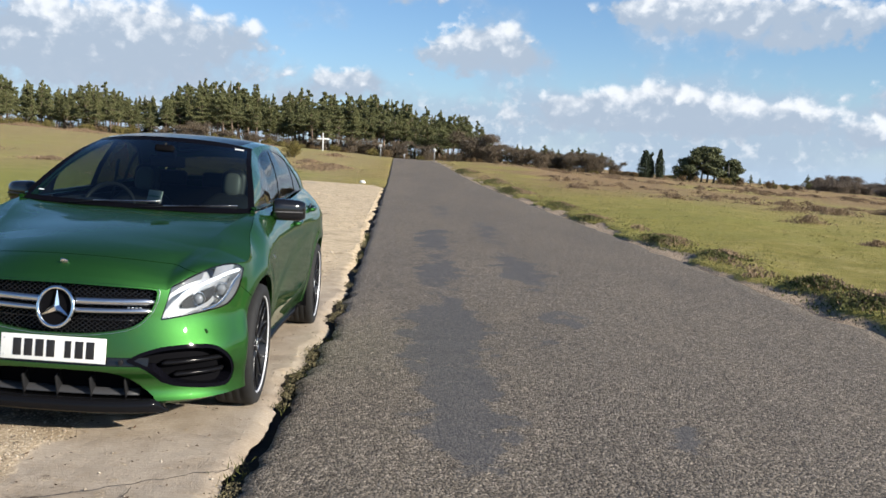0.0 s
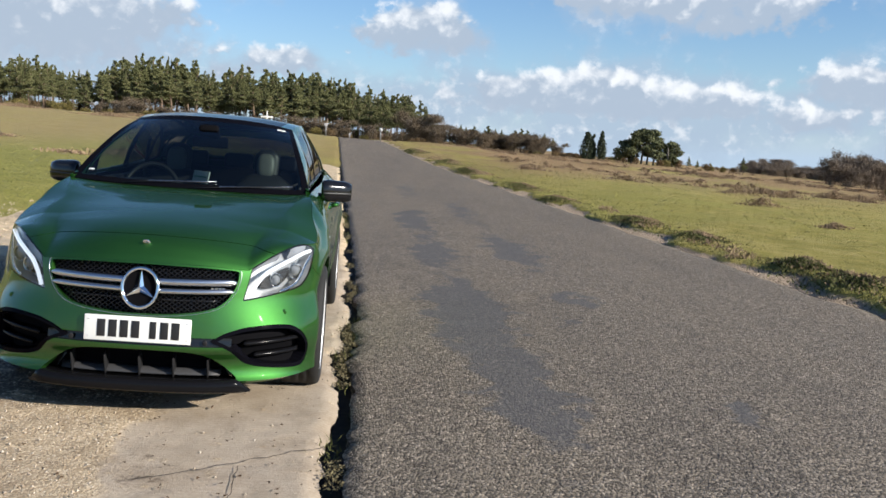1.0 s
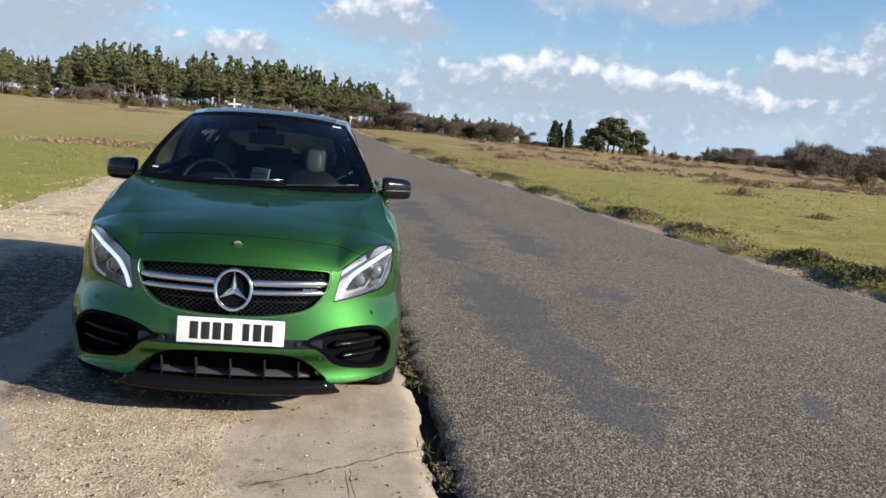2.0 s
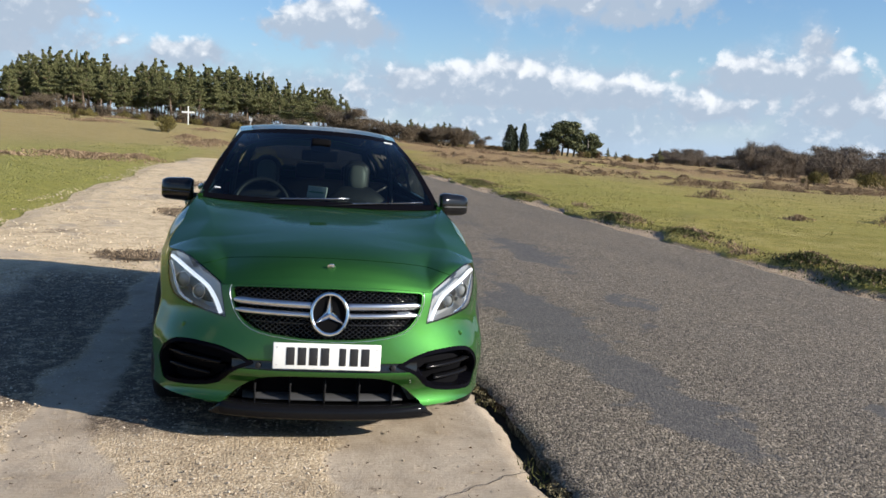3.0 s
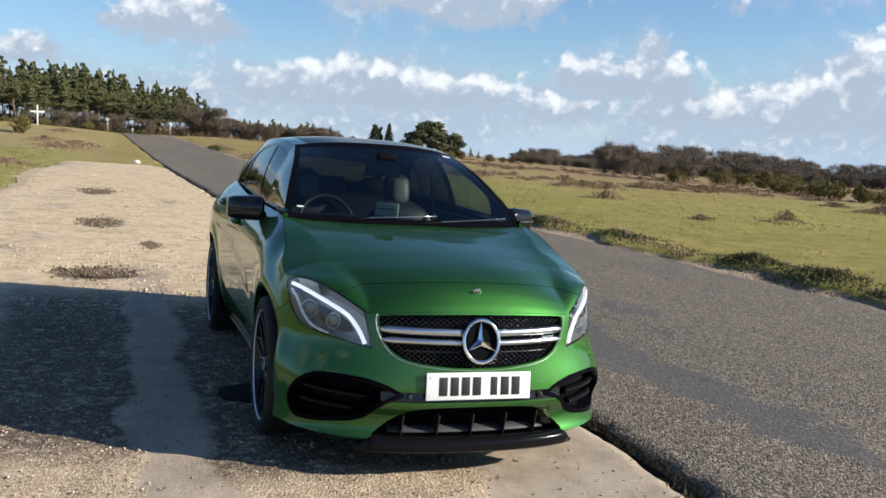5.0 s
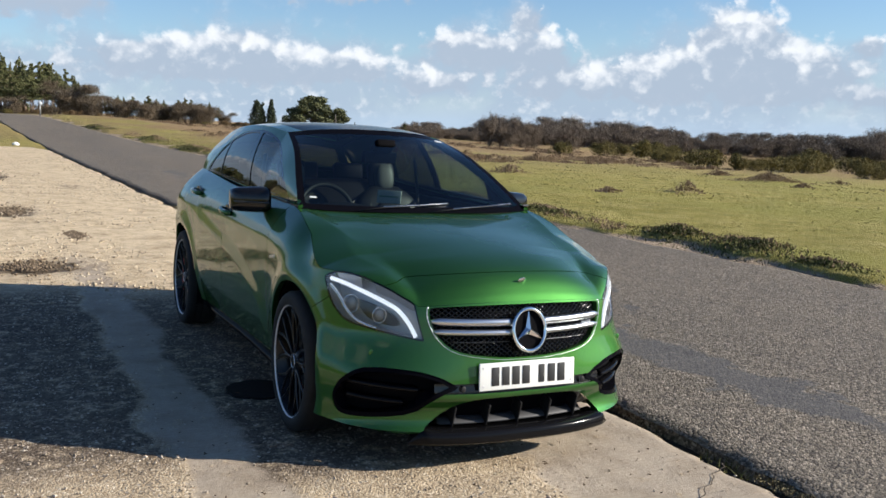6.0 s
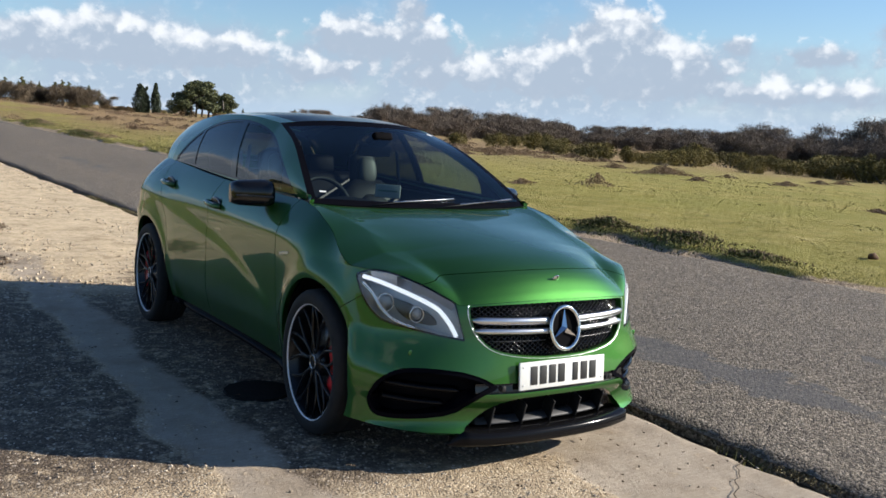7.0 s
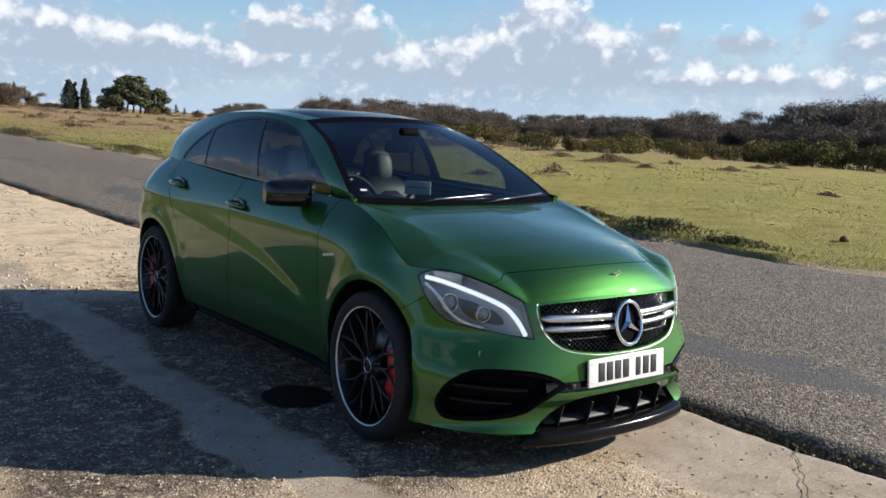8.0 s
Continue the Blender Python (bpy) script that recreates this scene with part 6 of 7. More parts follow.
def build_screen_things():
    for pts in (((-0.55, -0.02), (-0.35, 0.03), (-0.05, 0.055), (0.22, 0.075)), ((0.02, -0.02), (0.25, 0.02), (0.55, 0.045), (0.86, 0.06))):
        wiper = new("wiper")
        wiper.parent = car
        tagged(wiper, "black windscreen wiper")
        bm = bmesh.new()
        tube(bm, [screen_at(u, max(0, w), 0.014 if i else 0.006) for i, (u, w) in enumerate(pts)], 0.0036, 6)
        part("arm", bm, M_DARK, wiper)
        bm = bmesh.new()
        (u0, w0), (u1, w1) = pts[1], pts[-1]
        tube(bm, [screen_at(u0 + (u1 - u0) * k / 5, w0 + 0.012 + (w1 - w0) * k / 5, 0.010) for k in range(6)], 0.0038, 6)
        part("blade", bm, M_SILVER, wiper, "bright worn blade spine")
    for name, u0, u1, w0, w1, mat in (("toll_sticker", 0.80, 0.905, 0.905, 0.93, M_PLATE), ("permit", -0.905, -0.855, 0.115, 0.130, M_PLATE)):
        bm = bmesh.new()
        f = [bm.verts.new(screen_at(u, w, 0.003)) for u, w in ((u0, w0), (u1, w0), (u1, w1), (u0, w1))]
        bm.faces.new(f)
        part(name, bm, mat, car, "small white windscreen sticker", flat=True)
    # dashboard screen; the sky it reflects is put in as pale colour
    bm = bmesh.new()
    box(bm, (0.155, 0.010, 0.082), pose(-0.015, 1.715, 1.150, -14, 0, -40), 0.004)
    dash_panel = part("dash_screen", bm, M_DASHGLARE, car, "dashboard screen with its sky reflection painted pale")
    bm = bmesh.new()
    box(bm, (0.12, 0.002, 0.010), pose(-0.0188, 1.7102, 1.152, -14, 0, -40), 0.0005)
    part("screen_line", bm, M_DASHLINE, dash_panel, "green-grey line")
    for s in (1, -1):
        # fender badge, unread, and washer jets
        for i in range(5):
            z = 0.842 + 0.004 * i
            y = 1.335 - 0.024 * i
            bm = bmesh.new()
            box(bm, (0.004, 0.018, 0.014), Matrix.Translation((s * along_side(y, z, 0.002), y, z)), 0.001)
            part("wing_mark", bm, M_SILVER, car)
    # cowl between bonnet and screen
    bm = bmesh.new()
    rows = []
    for u in np.linspace(-0.99, 0.99, 31):
        a = screen_at(u, 0.0)
        rows.append([bm.verts.new(a + Vector((0, dy, dz))) for dy, dz in ((-0.05, -0.055), (-0.02, -0.022), (0.03, 0.012))])
    for a, b in zip(rows, rows[1:]):
        for k in range(2):
            bm.faces.new((a[k], b[k], b[k + 1], a[k + 1]))
    part("cowl", bm, M_DARK, car)


build_screen_things()
car.matrix_world = SITE


# ---- plants ----
def leaf_material(name, dark, light, rough=0.85):
    m, nt, b = material(name)
    geo = nt.nodes.new("ShaderNodeNewGeometry")
    n = tex(nt, "ShaderNodeTexNoise", 0.9, place_of(nt), Detail=3.0)
    mix = calc(nt, "ADD", calc(nt, "MULTIPLY", geo.outputs["Random Per Island"], 0.65), calc(nt, "MULTIPLY", n.outputs["Fac"], 0.45), clamp=True)
    nt.links.new(ramp(nt, mix, (0.15, dark), (0.95, light)), b.inputs["Base Color"])
    b.inputs["Roughness"].default_value = rough
    b.inputs["Specular IOR Level"].default_value = 0.2
    return m


def bark_material(name, dark, light):
    m, nt, b = material(name)
    n = tex(nt, "ShaderNodeTexNoise", 7.0, place_of(nt, (1, 1, 0.25)), Detail=5.0)
    nt.links.new(ramp(nt, n.outputs["Fac"], (0.3, dark), (0.7, light)), b.inputs["Base Color"])
    b.inputs["Roughness"].default_value = 0.9
    bump(nt, b, n.outputs["Fac"], 0.6, 0.03)
    return m


M_PINE = leaf_material("pine needles", (0.054, 0.063, 0.028), (0.215, 0.215, 0.092))
M_CYPRESS = leaf_material("dark cypress", (0.020, 0.028, 0.018), (0.065, 0.078, 0.042))
M_OAKPINE = leaf_material("grey-green crown", (0.050, 0.060, 0.032), (0.170, 0.178, 0.085))
M_GORSE = leaf_material("gorse", (0.036, 0.035, 0.014), (0.265, 0.215, 0.070))
M_TWIG = leaf_material("bare twigs", (0.080, 0.064, 0.050), (0.225, 0.180, 0.138))
M_RUDDY = leaf_material("reddish twigs", (0.066, 0.052, 0.036), (0.180, 0.140, 0.096))
M_SCRUB = leaf_material("brown scrub", (0.070, 0.045, 0.024), (0.200, 0.140, 0.070))
M_HEATHER = leaf_material("dead heather", (0.115, 0.078, 0.050), (0.350, 0.255, 0.160))
M_VERGE = leaf_material("verge grass", (0.135, 0.134, 0.042), (0.415, 0.365, 0.155))
M_WEED = leaf_material("moss and weeds", (0.040, 0.046, 0.016), (0.150, 0.150, 0.050))
M_MOSS = leaf_material("moss and grit", (0.060, 0.052, 0.028), (0.200, 0.170, 0.095))
M_LUSH = leaf_material("green turf blades", (0.115, 0.118, 0.036), (0.290, 0.272, 0.100))
M_BARK = bark_material("pine bark", (0.090, 0.064, 0.046), (0.270, 0.190, 0.135))
M_GREYBARK = bark_material("grey bark", (0.080, 0.072, 0.062), (0.220, 0.200, 0.175))
M_WHITE = plain("white painted wood", (0.72, 0.72, 0.70), 0.6, speckle=0.08, scale=12)
M_SIGN = plain("weathered grey-white sign", (0.42, 0.42, 0.42), 0.5, speckle=0.1, scale=10)
M_POST = plain("grey galvanised post", (0.30, 0.30, 0.30), 0.5, metal=0.6)
M_PEBBLE = leaf_material("loose flint pebbles", (0.170, 0.125, 0.080), (0.620, 0.540, 0.430))
M_DAMPSTONE = leaf_material("damp stones", (0.055, 0.040, 0.026), (0.240, 0.180, 0.120))
M_RUBBLE = leaf_material("sandy rubble", (0.300, 0.235, 0.155), (0.660, 0.560, 0.420))
M_WET = plain("wet black mud", (0.010, 0.009, 0.008), 0.75, speckle=0.5, scale=30, spec=0.12)
M_LITTER = leaf_material("dead leaf bits", (0.030, 0.018, 0.010), (0.110, 0.065, 0.035))
rng = np.random.default_rng(7)


def cards(centres, size, spread=0.5, upright=0.0, thin=1.0):
    """Small leaf triangles round the centres; returns points and faces."""
    c = np.asarray(centres, float)
    n = len(c)
    a = rng.normal(size=(n, 3))
    a[:, 2] += upright * np.sign(a[:, 2])
    a /= np.linalg.norm(a, axis=1, keepdims=True)
    b = np.cross(a, rng.normal(size=(n, 3)))
    b /= np.maximum(np.linalg.norm(b, axis=1, keepdims=True), 1e-6)
    s = size * (1 + spread * (rng.random((n, 1)) - 0.5) * 2)
    v = np.stack([c - a * s * 0.5 - b * s * 0.32 * thin, c + a * s * 0.5, c - a * s * 0.2 + b * s * 0.42 * thin], 1).reshape(-1, 3)
    return v, np.arange(3 * n).reshape(n, 3)


def blob(centre, radii, n, hollow=0.55):
    """Points in an uneven ball, denser near its skin."""
    d = rng.normal(size=(n, 3))
    d /= np.linalg.norm(d, axis=1, keepdims=True)
    r = hollow + (1 - hollow) * rng.random((n, 1)) ** 0.6
    r = r * (0.82 + 0.36 * rng.random((n, 1)))
    return np.array(centre) + d * r * np.array(radii)


def tree_mesh(name, v, f, mat):
    me = bpy.data.meshes.new(name)
    me.from_pydata(np.asarray(v).tolist(), [], np.asarray(f).tolist())
    me.materials.append(mat)
    return me


def bough_mesh(name, paths, mat):
    bm = bmesh.new()
    for pts, r, taper in paths:
        tube(bm, pts, r, 6, taper=taper)
    me = bpy.data.meshes.new(name)
    bm.to_mesh(me)
    bm.free()
    me.materials.append(mat)
    me.polygons.foreach_set("use_smooth", [True] * len(me.polygons))
    return me


def pine_kind(tall, base, wide, leaves, lean):
    """A pine: bare tapered stem, short limbs, layered ragged crown."""
    stem = [(lean * (k / 6) ** 2, 0.15 * math.sin(k), tall * k / 6 * 0.96) for k in range(7)]
    paths = [(stem, 0.10 + 0.008 * tall, 0.25)]
    pts = []
    layers = 13
    share = leaves // (layers * 4)
    for k in range(layers):
        t = k / (layers - 1)
        z = tall * (base + (0.97 - base) * t)
        w = wide * (0.62 + 0.42 * math.sin(min(1, t * 1.05 + 0.22) * 2.8)) * (1.10 - 0.92 * t**1.7) * (0.66 + 0.68 * rng.random())
        # a core of needles round the stem, and boughs that reach out of it
        pts.append(blob((lean * t * t, 0, z), (w * 0.34, w * 0.34, tall * 0.045), share // 2, 0.1))
        for j in range(4 if t < 0.7 else 3):
            if rng.random() < 0.24:
                continue
            a = rng.random() * math.tau
            r = w * (0.25 + 0.80 * rng.random())
            cx, cy = lean * t * t + r * math.cos(a), r * math.sin(a)
            pts.append(blob((cx, cy, z + 0.25 * rng.normal()), (w * 0.50, w * 0.50, tall * 0.027), int(share * 1.2), 0.1))
            if t < 0.7:
                paths.append(([(lean * t * t, 0, z - 0.35), (cx, cy, z)], 0.06, 0.3))
    for k in range(4):
        a, z = rng.random() * math.tau, tall * (base - 0.04 - 0.06 * k)
        paths.append(([(lean * 0.1, 0, z), (0.9 * math.cos(a), 0.9 * math.sin(a), z + 0.2)], 0.04, 0.3))
    v, f = cards(np.concatenate(pts), 0.165)
    return bough_mesh("trunk", paths, M_BARK), tree_mesh("crown", v, f, M_PINE)


def bare_kind(tall, wide, twigs, mat):
    """A leafless tree: forking limbs and a haze of twigs."""
    paths, ends = [], []
    paths.append(([(0, 0, 0), (0.1, 0.05, tall * 0.2), (0.0, 0.1, tall * 0.42)], 0.05 + 0.022 * tall, 0.6))
    for k in range(8):
        a = k * math.tau / 8 + rng.random()
        up = tall * (0.62 + 0.36 * rng.random())
        r = wide * (0.35 + 0.6 * rng.random())
        mid = (r * 0.45 * math.cos(a), r * 0.45 * math.sin(a), tall * 0.5)
        end = (r * math.cos(a), r * math.sin(a), up * 0.93)
        paths.append(([(0, 0.05, tall * (0.2 + 0.02 * k)), mid, end], 0.02 + 0.010 * tall, 0.25))
        ends += [mid, end]
        for j in range(3):
            b = a + rng.normal() * 0.7
            tip = (end[0] + 0.35 * wide * math.cos(b), end[1] + 0.35 * wide * math.sin(b), end[2] + tall * 0.06 * rng.normal())
            paths.append(([end if j else mid, tip], 0.012 + 0.004 * tall, 0.3))
            ends.append(tip)
    pts = np.concatenate([blob(e, (wide * 0.36, wide * 0.36, tall * 0.13), twigs // len(ends), 0.1) for e in ends])
    pts = np.concatenate([pts, blob((0, 0, tall * 0.40), (wide * 0.85, wide * 0.85, tall * 0.38), twigs, 0.2)])
    pts[:, 2] = np.maximum(pts[:, 2], tall * 0.06)
    c = pts
    n = len(c)
    a = rng.normal(size=(n, 3))
    a[:, 2] = np.abs(a[:, 2]) + 0.4
    a /= np.linalg.norm(a, axis=1, keepdims=True)
    b = np.cross(a, rng.normal(size=(n, 3)))
    b /= np.linalg.norm(b, axis=1, keepdims=True)
    L, W = 0.34, 0.024
    v = np.stack([c - a * L - b * W, c - a * L + b * W, c + a * L], 1).reshape(-1, 3)
    return bough_mesh("trunk", paths, M_GREYBARK), tree_mesh("crown", v, np.arange(3 * n).reshape(n, 3), mat)


def round_kind(tall, wide, leaves, mat, trunks, low=0.28, lobes=22):
    """A spreading evergreen on bare stems, with gaps."""
    paths, pts = [], []
    for k in range(trunks):
        x = wide * 0.6 * (k / max(1, trunks - 1) - 0.5) if trunks > 1 else 0
        paths.append(([(x, 0.3 * rng.normal(), 0), (x * 1.1, 0, tall * 0.4), (x * 1.3, 0, tall * 0.75)], 0.13, 0.4))
    for k in range(lobes):
        a, t = k * 2.4 + 0.6 * rng.random(), (k + rng.random()) / lobes
        z = tall * (low + 0.10 + (0.88 - low) * t)
        w = wide * 0.5 * math.sqrt(max(0.02, 1 - t**2.4))
        r = w * (0.25 + 0.68 * rng.random() ** 0.6)
        pts.append(blob((r * math.cos(a), r * math.sin(a) * 0.7, z - 0.3), (wide * 0.15, wide * 0.15, tall * 0.11), leaves // lobes))
        paths.append(([(0, 0, tall * 0.35), (r * math.cos(a) * 0.8, r * math.sin(a) * 0.55, z - 0.5)], 0.07, 0.3))
    v, f = cards(np.concatenate(pts), 0.27)
    return bough_mesh("trunk", paths, M_GREYBARK), tree_mesh("crown", v, f, mat)


def column_kind(tall, wide):
    """A dark columnar conifer."""
    pts = []
    for k in range(16):
        t = k / 15
        w = wide * 0.5 * (0.35 + 0.9 * math.sin(min(1.0, 0.22 + t * 0.95) * 2.75))
        w *= 1 - 0.5 * t**3
        pts.append(blob((0.06 * rng.normal(), 0.06 * rng.normal(), tall * (0.06 + 0.9 * t)), (max(0.08, w * 0.86), max(0.08, w * 0.86), tall * 0.06), 190, 0.5))
    v, f = cards(np.concatenate(pts), 0.15, upright=0.8)
    return bough_mesh("trunk", [([(0, 0, 0), (0, 0, tall * 0.5)], 0.12, 0.5)], M_BARK), tree_mesh("crown", v, f, M_CYPRESS)


def bush_kind(tall, wide, leaves, mat, size=0.11):
    """A dense uneven bush that reaches the ground, on a few stems."""
    pts, paths = [], []
    for k in range(13):
        a = rng.random() * math.tau
        r = wide * 0.5 * rng.random() ** 0.6 * 0.72
        z = tall * (0.22 + 0.56 * rng.random() * (1 - 0.5 * r / (wide * 0.5)))
        q = wide * (0.15 + 0.09 * rng.random())
        pts.append(blob((r * math.cos(a), r * math.sin(a), z), (q, q, tall * 0.24), leaves // 13))
        paths.append(([(0.3 * r * math.cos(a), 0.3 * r * math.sin(a), -0.05), (r * math.cos(a), r * math.sin(a), z)], 0.03, 0.3))
    p = np.concatenate(pts)
    p[:, 2] = np.abs(p[:, 2])
    v, f = cards(p, size)
    return bough_mesh("stem", paths, M_GREYBARK), tree_mesh("foliage", v, f, mat)


def plant(name, kind, names, x, y, scale, label, category, group, turn=None, up=-0.08, flat=1.0):
    root = new(name)
    tagged(root, label, category, group)
    for n, me in zip(names, kind):
        new(n, me).parent = root
    a = rng.random() * 360 if turn is None else turn
    root.matrix_world = Matrix.Translation(spot(x, y, up)) @ pose(0, 0, 0, 0, 0, a) @ Matrix.Diagonal((scale * flat, scale * flat, scale, 1))
    return root


TREE, BUSH = ("trunk", "crown"), ("stem", "foliage")
PINES = [pine_kind(9.6, 0.42, 1.55, 7600, 0.3), pine_kind(9.2, 0.34, 1.50, 7600, -0.4), pine_kind(9.8, 0.48, 1.60, 7000, 0.2), pine_kind(8.8, 0.30, 1.40, 7600, 0.0), pine_kind(9.4, 0.54, 1.65, 6000, 0.6), pine_kind(9.0, 0.40, 1.75, 7600, -0.2)]


# Skyline of the woods from the pull-in: azimuth, elevation (degrees)
PINE_LINE = ((-59.1, 3.2), (-24.1, 3.2), (-23.5, 3.15), (-22.7, 2.6), (-21.7, 3.1), (-20.5, 2.4), (-19.5, 3.1), (-18, 3.05), (-17.1, 2.45), (-15.3, 2.55), (-14.1, 3.1), (-13, 3.7), (-10.3, 3.7), (-7.9, 3.15), (-6.9, 3.5),
             (-2.4, 3.65), (-0.7, 3.5), (0.7, 3.05), (3.7, 2.8), (4.5, 2.45), (5.2, 1.95), (5.9, 1.4), (8.9, 1.4), (12, 1.45), (13.3, 0.8), (14.3, 0.5), (22.9, 0.3))
FAR_LINE = ((22.1, -0.2), (23.2, 0.1), (23.9, 0.45), (25.5, 0.85), (26.9, 0.4), (28.5, 0.65), (30.4, 1.35), (31.4, 1.05), (32.4, 0.9), (33.6, 1.45), (34.6, 1.3), (35.3, 0.9), (36.5, 1.2), (37.8, 1.42), (39.2, 1.05), (40.2, 1.14), (41.6, 0.62), (43.0, 0.90), (44.8, 1.0),
            (46.0, 1.1), (48.1, 1.05), (49.8, 1.17), (51.4, 1.5), (53.1, 1.55), (54.2, 1.15), (56.0, 1.25), (56.9, 1.66), (59.0, 1.6), (59.6, 2.1), (60.8, 2.5), (63, 2.5), (90, 2.4))
PINE_TALL, TWIG_TALL, RUDDY_TALL = (9.6, 9.2, 9.8, 8.8, 9.4, 9.0), (5.2, 4.6, 6.0, 5.0), (5.2, 4.6, 5.6)


def stature(x, y, line):
    """Height of a tree at plan (x, y) that just reaches the skyline."""
    dx, dy = x + 1.0, y + 3.9
    az, el = math.degrees(math.atan2(dx, dy)), np.array(line, float)
    rise_ = float(np.interp(az, el[:, 0], el[:, 1]))
    return max(0.5, 1.53 + math.tan(radians(rise_)) * math.hypot(dx, dy) - float(rise(x, y)))


def pine_wood():
    """Mixed pines in ranks along the far side of the heath."""
    for row, (y0, count, lo, hi) in enumerate(((100, 52, -52, 8), (104, 60, -56, 9), (108, 62, -60, 9), (113, 60, -66, 8), (119, 56, -75, 7))):
        for k in range(count):
            x = lo + (hi - lo) * (k + 0.8 * (rng.random() - 0.5)) / (count - 1)
            y = y0 + 1.3 * rng.normal()
            tall = stature(x, y, PINE_LINE) * ((0.76, 0.86, 0.93, 0.97, 1.0)[row] + 0.16 * (rng.random() - 0.5))
            i = rng.integers(6) if row < 2 else (0, 1, 3, 5)[rng.integers(4)]
            plant("pine_tree", PINES[i], TREE, x, y, tall / PINE_TALL[i], "dark green pine with a bare reddish stem", "tree", "pines of the wood", flat=0.95 + 0.45 * rng.random())


pine_wood()
TWIGGY = [bare_kind(5.2, 2.4, 2400, M_TWIG), bare_kind(4.6, 2.2, 2400, M_TWIG), bare_kind(6.0, 2.6, 2600, M_TWIG), bare_kind(5.0, 3.0, 2600, M_TWIG)]
RUDDY = [bare_kind(5.2, 2.4, 2000, M_RUDDY), bare_kind(4.6, 2.2, 2000, M_RUDDY), bare_kind(5.6, 2.2, 2000, M_RUDDY)]
SCRUBS = [bush_kind(2.2, 2.4, 1100, M_SCRUB, 0.16), bush_kind(1.7, 2.6, 1100, M_SCRUB, 0.16)]
GORSES = [bush_kind(2.3, 3.0, 4200, M_GORSE), bush_kind(2.0, 2.6, 3800, M_GORSE), bush_kind(2.6, 3.4, 4600, M_GORSE), bush_kind(1.8, 3.2, 4000, M_GORSE)]
GORSE_TALL = (2.3, 2.0, 2.6, 1.8)
# dark undergrowth between the stems
THICK = [bush_kind(3.4, 4.2, 1700, M_PINE, 0.21), bush_kind(2.8, 4.6, 1700, M_SCRUB, 0.20)]
for k in range(84):
    x = -70 + 78 * k / 83 + 0.7 * rng.normal()
    plant("undergrowth_bush", THICK[0 if rng.random() < 0.6 else 1], BUSH, x, 107 + 14 * rng.random(), 0.34 + 0.24 * rng.random(), "dark dense undergrowth between the pine stems", "bush", "undergrowth of the wood")
# leafless birches and scrub along the foot of the wood and on towards the conifers
for k in range(58):
    x = -28 + 50 * k / 57 + 0.5 * rng.normal()
    y = 95.5 + 3.5 * rng.random()
    i = rng.integers(3)
    if x < 5 and k % 2:
        continue
    tall = stature(x, y, PINE_LINE) * ((0.62 + 0.30 * rng.random()) if x > 5 else (0.16 + 0.22 * rng.random()))
    plant("birch_tree", RUDDY[i], TREE, x, y, min(0.75, tall / RUDDY_TALL[i]), "leafless reddish-brown birch at the wood edge", "tree", "birches at the wood edge", flat=1.35)
for k in range(46):
    x = -52 + 76 * k / 45 + 0.5 * rng.normal()
    plant("scrub_bush", SCRUBS[rng.integers(2)] if rng.random() < 0.65 else GORSES[rng.integers(4)], BUSH, x, 92.5 + 2.5 * rng.random() + (2 if x < -20 else 0), 0.26 + 0.28 * rng.random(), "low brown and olive scrub below the trees", "bush", "scrub below the wood", flat=1.25)
for k in range(26):
    x = 8.5 + 14 * k / 25 + 0.4 * rng.normal()
    y = 99.5 + 2 * rng.random()
    i = (1, 3)[rng.integers(2)]
    plant("pine_tree", PINES[i], TREE, x, y, stature(x, y, PINE_LINE) * (0.66 + 0.36 * rng.random()) / PINE_TALL[i], "young dark green pine among scrub", "tree", "young pines", flat=1.7)
for x, y, t, w in ((24.9, 93.5, 2.95, 1.75), (25.6, 94.0, 2.75, 0.8), (26.3, 93.0, 3.15, 1.05)):
    plant("cypress_tree", column_kind(t, w), TREE, x, y, 1.0, "dark narrow conifer with a columnar crown", "tree", "columnar conifers")
plant("pine_tree", round_kind(5.0, 5.6, 8500, M_OAKPINE, 6, 0.16, 20), TREE, 32.6, 97.5, 0.82, "spreading dark pine clump with bare stems", "tree", "pine clump", turn=0, flat=1.15)
plant("pine_tree", round_kind(4.4, 6.0, 4600, M_OAKPINE, 3, 0.06, 16), TREE, 30.5, 98, 0.60, "spreading dark pine clump with bare stems", "tree", "pine clump", turn=30)
plant("pine_tree", round_kind(3.8, 5.0, 4600, M_OAKPINE, 3, 0.10, 14), TREE, 35.3, 97, 0.78, "spreading dark pine clump with bare stems", "tree", "pine clump", turn=60)
for k in range(16):
    plant("scrub_bush", SCRUBS[rng.integers(2)] if rng.random() < 0.6 else GORSES[rng.integers(4)], BUSH, 21 + 21 * k / 15 + 0.6 * rng.normal(), 95 + 3 * rng.normal(), 0.30 + 0.26 * rng.random(), "low brown and olive scrub below the trees", "bush", "scrub below the wood")
for x, y, s in ((38.2, 99, 0.17), (39.6, 100, 0.13), (40.8, 99, 0.12), (44.3, 98, 0.23)):
    plant("pine_tree", PINES[3], TREE, x, y, s, "young dark green pine among scrub", "tree", "young pines", flat=1.4)


